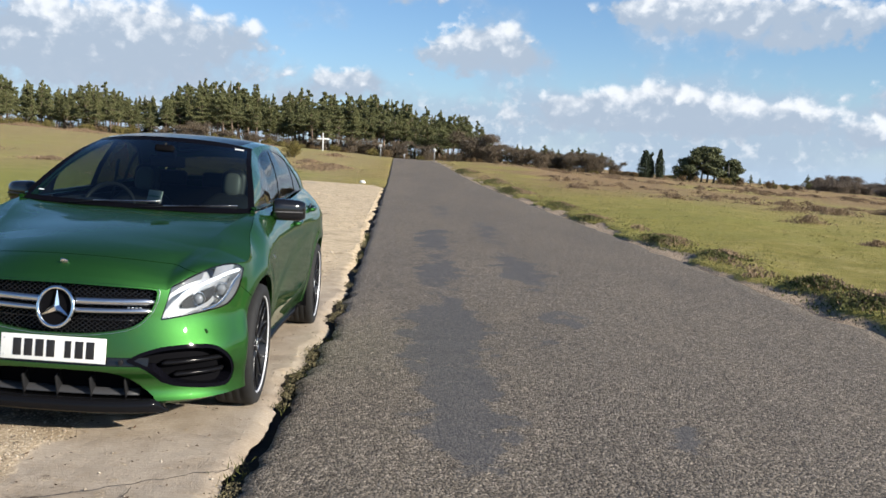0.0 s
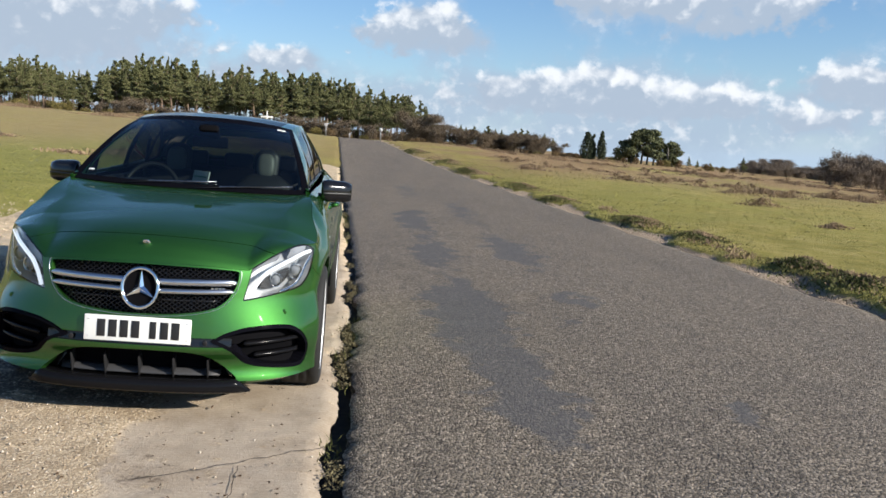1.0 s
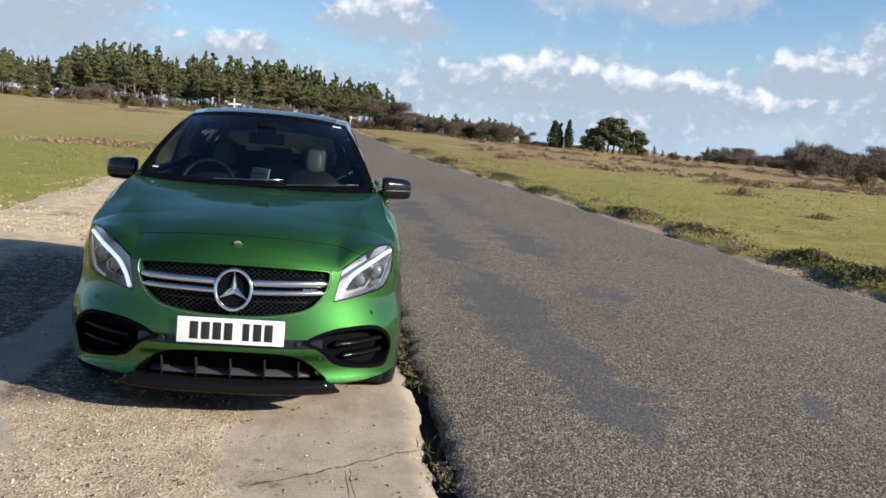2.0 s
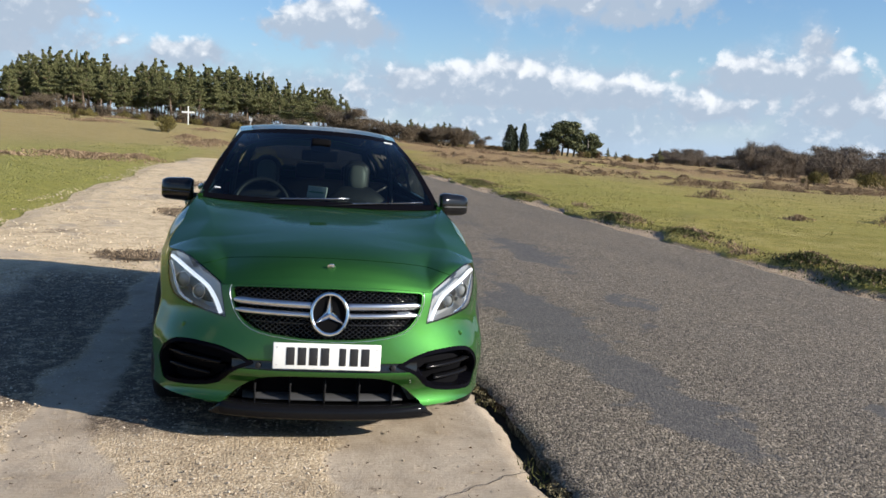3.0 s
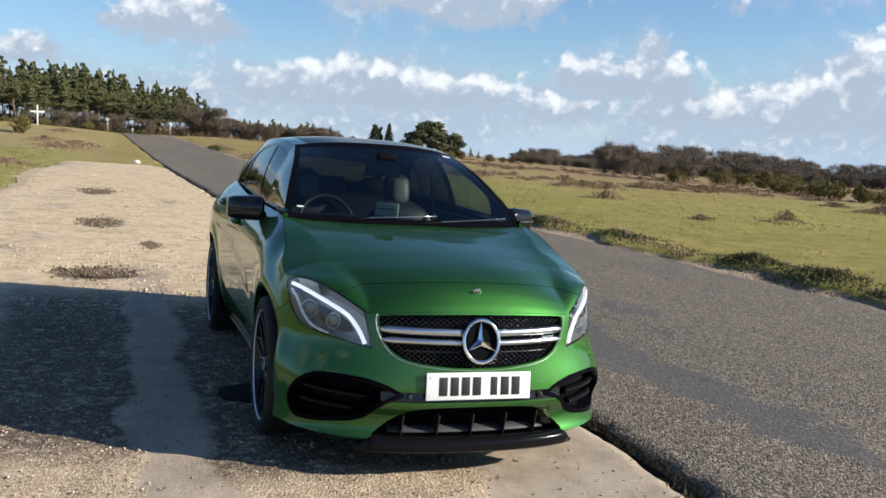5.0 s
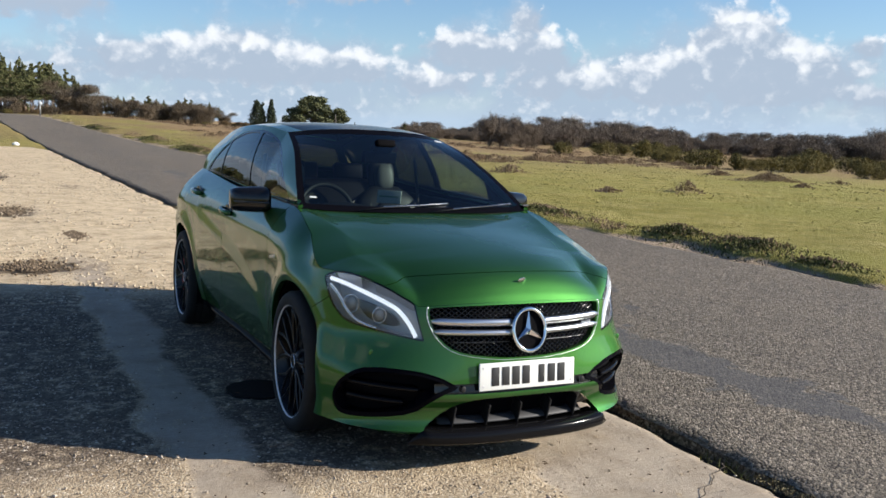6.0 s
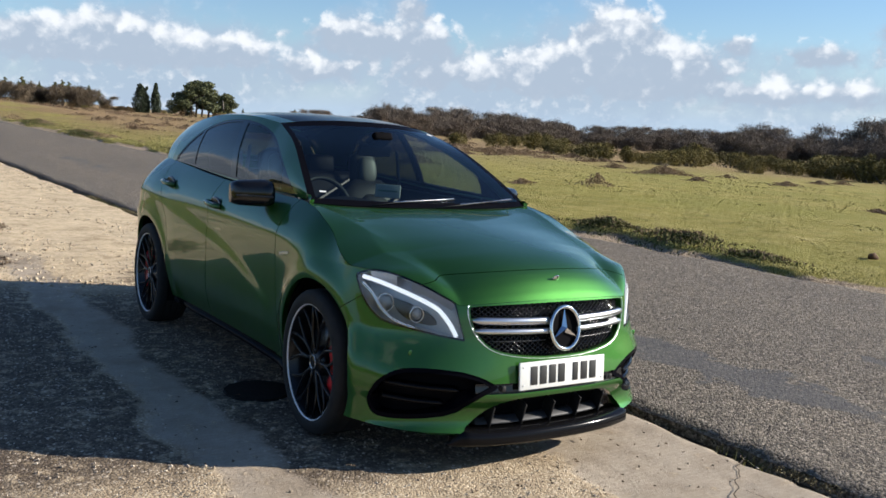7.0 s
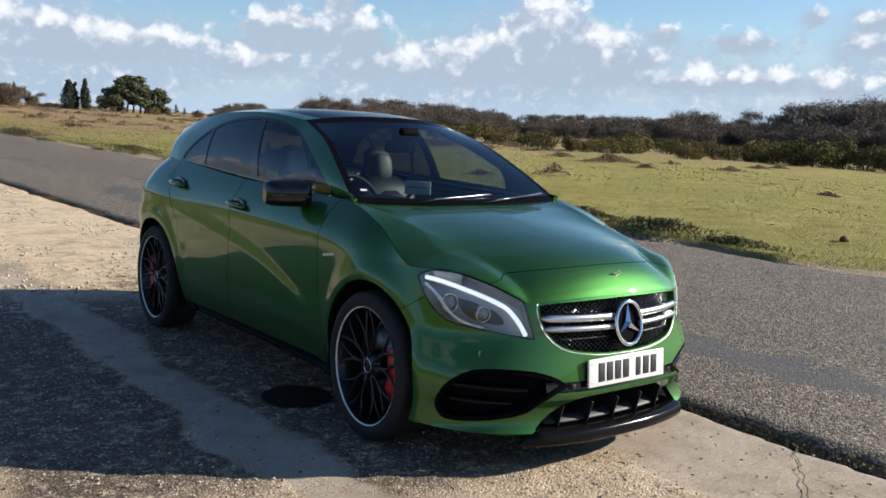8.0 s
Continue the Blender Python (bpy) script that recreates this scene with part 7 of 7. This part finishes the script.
def far_wood():
    """Leafless wood along the right of the heath."""
    line = ((50, 118), (60, 116), (72, 116), (86, 112), (102, 106), (116, 92), (130, 76), (140, 58), (150, 38), (158, 14))
    for row in range(4):
        for k in range(46):
            t = (k + rng.random() * 0.7) / 46 * (len(line) - 1)
            i = min(len(line) - 2, int(t))
            a, b = np.array(line[i]), np.array(line[i + 1])
            p = a + (b - a) * (t - i) + rng.normal(size=2) * 1.2
            p = p + p / np.linalg.norm(p) * row * 7
            i = rng.integers(4)
            tall = stature(p[0], p[1], FAR_LINE) * ((0.64, 0.82, 0.95, 1.06)[row] + 0.12 * (rng.random() - 0.5))
            plant("bare_tree", TWIGGY[i], TREE, p[0], p[1], tall / TWIG_TALL[i], "leafless grey-brown broadleaf tree in the far wood", "tree", "bare trees of the far wood", flat=1.5)


far_wood()
plant("birch_tree", bare_kind(6.6, 1.5, 1800, M_TWIG), TREE, 42.0, 73.5, 0.50, "tall pale-stemmed leafless birch", "tree", "birches on the heath")
for x, y, s in ((43.6, 73, 0.50), (45.6, 73.5, 0.52), (44.6, 75, 0.50), (47.2, 74, 0.46), (51.5, 73.5, 0.52)):
    plant("birch_tree", TWIGGY[rng.integers(4)], TREE, x, y, s, "leafless birch with a pale stem", "tree", "birches on the heath")
for x, y, tall in ((34.4, 50.4, 1.25), (42.6, 56.4, 1.6), (50.7, 64.2, 1.6), (49.6, 59.9, 1.8), (54.4, 62.3, 1.8), (60.6, 73.3, 2.0), (57.5, 67.5, 1.8), (40.9, 47.1, 1.35), (42.4, 46, 1.2), (38.6, 44.2, 1.2), (35.9, 37.7, 1.4), (37.2, 36.4, 1.15), (39.4, 36.9, 1.15), (41.6, 37.6, 1.25), (43.5, 37.9, 1.35), (46.2, 39.6, 1.6), (48.6, 41.2, 1.65), (51.1, 43.1, 1.95), (54, 45, 1.7),
                   (44.9, 33.4, 1.3), (46.2, 33.8, 0.8), (62, 48.5, 1.8), (65, 47, 1.9), (68, 50, 1.8), (60, 52, 1.7), (72, 54, 1.8), (54.0, 36.8, 1.5), (55.6, 36.0, 1.6), (58.4, 36.2, 2.2), (59.6, 34.4, 2.3), (58.0, 33.6, 2.2), (58.2, 32.0, 2.35), (59.4, 31.0, 2.4), (60.0, 29.6, 2.4), (60.6, 28.0, 2.4), (61.4, 26.4, 2.4), (62, 24.4, 2.4), (62.8, 22, 2.4), (63.6, 19.2, 2.4), (64.4, 16, 2.4), (66, 36, 2.5), (68, 32, 2.6), (64, 39, 2.3), (61.5, 38.5, 2.2)):
    i = rng.integers(4)
    plant("gorse_bush", GORSES[i], BUSH, x, y, tall / GORSE_TALL[i], "dark olive gorse bush with yellowish tips", "bush", "gorse bushes on the heath", flat=1.12)
plant("gorse_bush", GORSES[1], BUSH, -6.6, 53, 0.62, "rounded olive gorse bush on the heath", "bush", "gorse bushes on the heath")
for x, y, s in ((-23, 73, .48), (-25, 76, .55), (-21, 77, .35), (-31, 84, .55), (-35, 85, .5), (-17, 83, .42), (-12.5, 84, .35), (-39, 87, .55), (-43, 88, .55), (-14, 64, .25)):
    plant("gorse_bush", GORSES[rng.integers(4)], BUSH, x, y, s, "dark olive gorse bush with yellowish tips", "bush", "gorse bushes on the heath")


# ---- low growth ----
def stuff(name, v, f, mat, label, category):
    me = bpy.data.meshes.new(name)
    me.from_pydata(np.asarray(v).tolist(), [], np.asarray(f).tolist())
    me.materials.append(mat)
    return tagged(new(name, me), label, category, kind="stuff")


def land_points(x, y, up=0.0):
    z = ground_height(x, y) + up
    return to_world(np.stack([x, y, z], -1))


def blades(x, y, tall, wide, lean=0.5):
    """Upright grass blades at plan places."""
    n = len(x)
    base = land_points(x, y, -0.01)
    a = rng.random(n) * math.tau
    side = np.stack([np.cos(a), np.sin(a), 0 * a], 1)
    off = rng.normal(size=(n, 3)) * lean * tall[:, None]
    off[:, 2] = 0
    tip = base + off + np.stack([0 * a, 0 * a, tall], 1)
    w = wide[:, None] if np.ndim(wide) else wide
    v = np.stack([base - side * w, base + side * w, tip], 1).reshape(-1, 3)
    return v, np.arange(3 * n).reshape(n, 3)


def clumps(centres, count, mat, name, label, category, leaf=0.05):
    """Low twiggy mounds: x, y, length, width, height."""
    pts = []
    for x, y, lx, ly, h in centres:
        n = int(count * 1.4 * max(0.25, lx * ly))
        d = rng.normal(size=(n, 2))
        d /= np.maximum(np.linalg.norm(d, axis=1, keepdims=True), 1e-6)
        r = np.abs(rng.normal(size=(n, 1))) * 0.48
        q = d * r
        z = h * np.exp(-(r[:, 0] ** 2) * 2.2) * (0.15 + 0.85 * rng.random(n)) + 0.01
        lump = 0.75 + 0.5 * np.array([noise.noise((x + a * lx * 2, y + b * ly * 2, 3.0)) for a, b in q])
        p = land_points(x + q[:, 0] * lx, y + q[:, 1] * ly)
        p[:, 2] += np.maximum(0.0, z * lump)
        pts.append(p)
    v, f = cards(np.concatenate(pts), leaf * 1.3, upright=0.35, thin=0.40)
    return stuff(name, v, f, mat, label, category)


def verge_strip():
    """Ragged heather and grass hummocks in an uneven strip along the road."""
    n = 46000
    y = -4 + 90 * rng.random(n) ** 1.8
    x = turf_edge(y) + 0.04 + 0.9 * rng.random(n) ** 1.3 + 0.010 * y * rng.random(n)
    lump = np.array([noise.fractal((a * 0.9, b * 0.35, 3.0), 1.0, 2.0, 3) for a, b in zip(x, y)])
    edge = np.sin(np.clip((x - turf_edge(y) - 0.04) / 0.95, 0, 1) * math.pi)
    keep = lump * 1.3 + 0.50 * edge + 0.12 * rng.random(n) > 0.88
    x, y, lump, edge = x[keep], y[keep], lump[keep], edge[keep]
    p = land_points(x, y)
    p[:, 2] += rng.random(len(x)) * (0.02 + 0.17 * np.clip(lump, 0, 0.7) * edge)
    v, f = cards(p, 0.065, upright=0.9, thin=0.32)
    stuff("verge_heather", v, f, M_HEATHER, "tufts of dead brown heather along the road verge", "heather")


verge_strip()
tussocks = [(float(turf_edge(y)) + d, y, a, b, h) for y, d, a, b, h in ((17.6, 0.35, 0.55, 1.2, 0.10), (12.5, 0.35, 0.50, 1.4, 0.12), (9.8, 0.4, 0.42, 1.0, 0.08), (6.7, 0.4, 0.55, 0.9, 0.13), (31.7, 0.5, 0.6, 2.4, 0.14), (5.2, 0.35, 0.6, 0.9, 0.13), (3.9, 0.3, 0.35, 0.7, 0.07), (22.5, 0.4, 0.5, 1.8, 0.10), (40, 0.5, 0.7, 3.0, 0.14), (52, 0.6, 0.8, 3.5, 0.15))]
clumps(tussocks, 2600, M_WEED, "verge_tussocks", "dark green grass tussocks on the road verge", "grass", 0.040)
clumps([(x + 0.12, y + 0.1, a * 0.9, b * 0.9, h * 1.25) for x, y, a, b, h in tussocks], 1500, M_HEATHER, "verge_stalks", "dead pale brown stalks in the verge tussocks", "heather", 0.045)
field_tufts = [(13.1, 13.6, 0.55, 0.45, 0.34), (24.0, 21.3, 2.0, 0.8, 0.40), (25.2, 25.2, 1.0, 0.6, 0.32), (26.9, 18.0, 1.0, 0.4, 0.22), (14.4, 27.3, 0.9, 0.6, 0.5), (26.3, 35.2, 3.6, 1.4, 0.35), (22, 18, 0.5, 0.4, 0.18), (17, 8.5, 0.35, 0.25, 0.12), (12.5, 21, 0.8, 0.6, 0.35), (20, 31, 1.2, 0.9, 0.45), (16.5, 28, 0.9, 0.7, 0.4), (11, 14, 0.4, 0.3, 0.14), (35, 22, 0.8, 0.5, 0.25), (40, 24, 1.0, 0.5, 0.25)]
clumps(field_tufts, 1500, M_HEATHER, "heath_tufts", "scattered low brown heather tufts in grass", "heather", 0.055)
wide_heath = []
for k in range(420):
    t = rng.random()
    y = 22 + 75 * t
    x = 8 + rng.random() * (16 + 0.35 * y) + 0.0
    if noise.noise((x * 0.09, y * 0.06, 2.0)) < -0.05:
        continue
    wide_heath.append((x, y, 0.3 + 1.1 * rng.random() ** 2, 0.3 + 0.8 * rng.random() ** 2, 0.08 + 0.20 * rng.random()))
clumps(wide_heath, 420, M_HEATHER, "heath_far", "broad patches of dead bracken and heather", "heather", 0.09)
left_heath = [(-6.2, 27.5, 2.0, 2.2, 0.17), (-7.2, 28.6, 1.6, 1.6, 0.15), (-4.9, 29, 1.3, 1.6, 0.13), (-8.5, 26, 1.2, 1.0, 0.12), (-3.4, 45.5, 1.4, 3.2, 0.3), (-4.2, 43.0, 1.2, 2.6, 0.22), (-5.0, 48, 1.0, 2.6, 0.25), (-14, 34, 1.4, 1.2, 0.2), (-20, 40, 2, 1.5, 0.3), (-24, 44, 2, 1.5, 0.3), (-12, 60, 2.5, 2, 0.3), (-18, 66, 2.5, 2, 0.35), (-26, 70, 3, 2, 0.35), (-34, 78, 3, 2, 0.35), (-14, 82, 2.5, 2, 0.3), (-22, 90, 3, 2, 0.4), (-40, 92, 3, 2, 0.4), (-5, 62, 1.2, 2.5, 0.25), (-30, 56, 1.5, 1, 0.2)]
clumps(left_heath, 420, M_HEATHER, "heath_left", "brown heather patches on the rising heath", "heather", 0.08)


def grass_tufts():
    n = 26000
    y = -3 + 45 * rng.random(n) ** 1.6
    x = turf_edge(y) + np.abs(rng.normal(size=n)) * (0.45 + 0.02 * y)
    v, f = blades(x, y, 0.012 + 0.035 * rng.random(n) ** 2, 0.004 + 0.0005 * y, 0.9)
    stuff("verge_grass", v, f, M_LUSH, "green and straw grass along the road verge", "grass")
    n = 20000
    x = 7 + 22 * rng.random(n) ** 1.3
    y = -6 + 44 * rng.random(n)
    keep = np.array([noise.noise((a * 0.5, b * 0.5, 6.0)) for a, b in zip(x, y)]) > -0.1
    x, y = x[keep], y[keep]
    v, f = blades(x, y, 0.012 + 0.022 * rng.random(len(x)), 0.010 + 0.0006 * (x + y), 1.0)
    stuff("field_grass", v, f, M_VERGE, "cropped uneven yellow-green heath grass", "grass")
    n = 16000
    y = 4 + 36 * rng.random(n)
    x = pad_left(y) - 0.2 - np.abs(rng.normal(size=n)) * 2.2
    v, f = blades(x, y, 0.012 + 0.022 * rng.random(n), 0.010 + 0.0004 * y, 0.9)
    stuff("left_grass", v, f, M_LUSH, "short green grass beside the gravel", "grass")
    # moss and soil that fill parts of the broken road edge
    n = 16000
    y = -4 + 17 * rng.random(n) ** 1.2
    keep = np.array([noise.fractal((0.2, b * 1.1, 6.0), 1.0, 2.0, 3) for b in y]) > 0.10 + 0.10 * step(y, 1.0, 4.0)
    y = y[keep]
    x = road_left(y) + broken(y) - 0.045 + 0.030 * rng.normal(size=len(y))
    c = to_world(np.stack([x, y, rise(x, y) - 0.018 + 0.028 * rng.random(len(y))], -1))
    v, f = cards(c, 0.012, 0.6)
    stuff("edge_moss", v, f, M_MOSS, "olive moss and soil filling the broken road edge", "moss")
    # weeds in the broken road edge
    n = 2600
    y = -3.5 + 16 * rng.random(n)
    keep = np.array([noise.noise((0.5, b * 1.6, 6.0)) for b in y]) > 0.16
    y = y[keep]
    x = road_left(y) + broken(y) - 0.05 + 0.045 * rng.normal(size=len(y))
    base = to_world(np.stack([x, y, rise(x, y) - 0.03], -1))
    a = rng.random(len(y)) * math.tau
    side = np.stack([np.cos(a), np.sin(a), 0 * a], 1) * 0.004
    tip = base + rng.normal(size=(len(y), 3)) * 0.02 + np.array([0, 0, 0.026])
    v = np.stack([base - side, base + side, tip], 1).reshape(-1, 3)
    stuff("edge_weeds", v, np.arange(len(v)).reshape(-1, 3), M_WEED, "small weeds and moss in the broken road edge", "weeds")


grass_tufts()


PITS = ((-1.78, 6.4, 0.36, 0.40), (-1.85, 11.6, 0.30, 0.6), (-2.04, 18.2, 0.34, 0.8), (-1.15, 8.8, 0.12, 0.3))


def stones(name, x, y, r, mat, label, category):
    c = to_world(np.stack([x, y, rise(x, y) + r * 0.2], -1))
    octa = np.array([(1, 0, 0), (0, 1, 0), (-1, 0, 0), (0, -1, 0), (0, 0, 0.7), (0, 0, -0.7)], float)
    tri = np.array([(0, 1, 4), (1, 2, 4), (2, 3, 4), (3, 0, 4), (1, 0, 5), (2, 1, 5), (3, 2, 5), (0, 3, 5)])
    v = c[:, None, :] + octa[None] * r[:, None, None] * (0.6 + 0.8 * rng.random((len(x), 6, 1)))
    f = (np.arange(len(x))[:, None, None] * 6 + tri[None]).reshape(-1, 3)
    stuff(name, v.reshape(-1, 3), f, mat, label, category)


def rubble():
    """Loose stones over the far gravel, and dark ones in the hollows."""
    n = 15000
    y = 4.5 + 22 * rng.random(n) ** 1.5
    x = -4.3 + 5.0 * rng.random(n)
    x = np.minimum(x, road_left(y) - 0.2)
    keep = np.array([noise.fractal((a * 0.9, b * 0.6, 4.0), 1.0, 2.0, 3) for a, b in zip(x, y)]) > -0.15
    x, y = x[keep], y[keep]
    stones("rubble", x, y, 0.006 + 0.015 * rng.random(len(x)) ** 3, M_RUBBLE, "pale rubble scattered over the gravel lay-by", "rubble")
    xs, ys = [], []
    for px, py, wx, wy in PITS:
        k = 420
        xs.append(px + wx * rng.normal(size=k) * 0.5)
        ys.append(py + wy * rng.normal(size=k) * 0.5)
    x, y = np.concatenate(xs), np.concatenate(ys)
    stones("pothole_stones", x, y, 0.008 + 0.018 * rng.random(len(x)) ** 2, M_DAMPSTONE, "damp dark stones in the potholes", "rubble")


def pebbles():
    """Loose flints on the gravel bands near the car, and leaf bits on the concrete."""
    n = 20000
    y = -2.6 + 7.6 * rng.random(n) ** 1.5
    x = -3.8 + 4.8 * rng.random(n)
    bare = ((x > 0.05) | ((x > -1.45) & (x < -0.9)))
    keep = (~bare) | (rng.random(n) < 0.05)
    x, y = x[keep], y[keep]
    x = np.minimum(x, road_left(y) - 0.16)
    r = 0.003 + 0.007 * rng.random(len(x)) ** 2.5
    c = to_world(np.stack([x, y, rise(x, y) + r * 0.35], -1))
    octa = np.array([(1, 0, 0), (0, 1, 0), (-1, 0, 0), (0, -1, 0), (0, 0, 0.7), (0, 0, -0.7)], float)
    tri = np.array([(0, 1, 4), (1, 2, 4), (2, 3, 4), (3, 0, 4), (1, 0, 5), (2, 1, 5), (3, 2, 5), (0, 3, 5)])
    v = c[:, None, :] + octa[None] * r[:, None, None] * (0.7 + 0.6 * rng.random((len(x), 6, 1)))
    f = (np.arange(len(x))[:, None, None] * 6 + tri[None]).reshape(-1, 3)
    stuff("gravel", v.reshape(-1, 3), f, M_PEBBLE, "loose tan and white flint gravel on the ground", "gravel")
    n = 800
    y = -1.8 + 5.5 * rng.random(n) ** 1.4
    x = -1.5 + 2.5 * rng.random(n)
    c = to_world(np.stack([x, y, rise(x, y) + 0.012], -1))
    v, f = cards(c, 0.018, 0.8)
    v = v.reshape(-1, 3, 3)
    v[:, :, 2] = c[:, None, 2] + (v[:, :, 2] - c[:, None, 2]) * 0.3
    stuff("leaf_litter", v.reshape(-1, 3), f, M_LITTER, "small dark leaf bits on the concrete", "litter")


pebbles()
rubble()


# ---- posts and signs by the crossroads ----
def fingerpost():
    root = tagged(new("fingerpost"), "white wooden cross-shaped fingerpost on the grass", "signpost")
    bm = bmesh.new()
    box(bm, (0.16, 0.16, 2.5), Matrix.Translation((0, 0, 1.25)), 0.02)
    part("post", bm, M_WHITE, root)
    for s in (1, -1):
        bm = bmesh.new()
        box(bm, (0.72, 0.06, 0.22), Matrix.Translation((s * 0.44, 0, 1.78)), 0.02)
        part("arm", bm, M_WHITE, root)
    bm = bmesh.new()
    bmesh.ops.create_cone(bm, segments=4, radius1=0.13, radius2=0.0, depth=0.16, matrix=Matrix.Translation((0, 0, 2.57)))
    part("cap", bm, M_WHITE, root)
    root.matrix_world = Matrix.Translation(spot(-7.6, 77, -0.03)) @ pose(0, 0, 0, 0, 0, 4) @ Matrix.Diagonal((0.66, 0.66, 0.62, 1))


def road_sign(x, y, tall, wide, high, round_, label):
    root = tagged(new("road_sign"), label, "road sign")
    bm = bmesh.new()
    tube(bm, [(0, 0, 0), (0, 0, tall)], 0.045, 8)
    part("post", bm, M_POST, root)
    bm = bmesh.new()
    if round_:
        bmesh.ops.create_cone(bm, cap_ends=True, segments=20, radius1=wide / 2, radius2=wide / 2, depth=0.03, matrix=pose(0, -0.06, tall - high / 2, 90, 0, 0))
    else:
        box(bm, (wide, 0.03, high), Matrix.Translation((0, -0.06, tall - high / 2)), 0.01)
    part("plate", bm, M_SIGN, root)
    root.matrix_world = Matrix.Translation(spot(x, y, -0.02))


fingerpost()
bm = bmesh.new()
ring = [bm.verts.new((0.19 * (1 + 0.10 * noise.noise((3 * math.cos(a), 3 * math.sin(a), 2.0))) * math.cos(a), 0.19 * (1 + 0.10 * noise.noise((3 * math.cos(a), 3 * math.sin(a), 2.0))) * math.sin(a), 0.0)) for a in np.linspace(0, math.tau, 48, endpoint=False)]
low = [bm.verts.new((v.co.x * 1.06, v.co.y * 1.06, -0.03)) for v in ring]
bm.faces.new(ring)
for k in range(48):
    bm.faces.new((ring[k], low[k], low[(k + 1) % 48], ring[(k + 1) % 48]))
puddle = tagged(part("puddle", bm, M_WET, None, flat=True), "round dark damp patch on the gravel beside the car", "puddle", kind="structure")
puddle.matrix_world = SITE @ Matrix.Translation((-0.82, 1.66, float(rise(-0.82, 1.66)) + 0.010))
road_sign(2.2, 69.5, 1.15, 0.31, 0.31, True, "round white road sign on a grey post")
road_sign(-2.3, 73, 1.15, 0.28, 0.20, False, "small white road sign on a grey post")
road_sign(-0.4, 77, 0.52, 0.15, 0.2, False, "low white marker post by the road")
bm = bmesh.new()
bmesh.ops.create_icosphere(bm, subdivisions=2, radius=0.13, matrix=Matrix.Diagonal((1.2, 0.8, 0.8, 1)))
for vert in bm.verts:
    vert.co *= 0.85 + 0.3 * noise.noise(vert.co * 9)
stone = tagged(part("marker_stone", bm, M_WHITE, None), "white painted marker stone at the end of the gravel", "stone")
stone.matrix_world = Matrix.Translation(spot(-0.85, 33.4, 0.05))
bm = bmesh.new()
bmesh.ops.create_icosphere(bm, subdivisions=2, radius=0.075, matrix=Matrix.Diagonal((1.5, 0.8, 0.9, 1)))
for vert in bm.verts:
    vert.co *= 0.8 + 0.5 * noise.noise(vert.co * 14)
clod = tagged(part("dung_clod", bm, M_LITTER, None), "small dark clod on the cropped grass", "clod")
clod.matrix_world = Matrix.Translation(SITE @ Vector((8.25, 3.4, float(ground_height(np.array([8.25]), np.array([3.4]))[0]) + 0.03)))
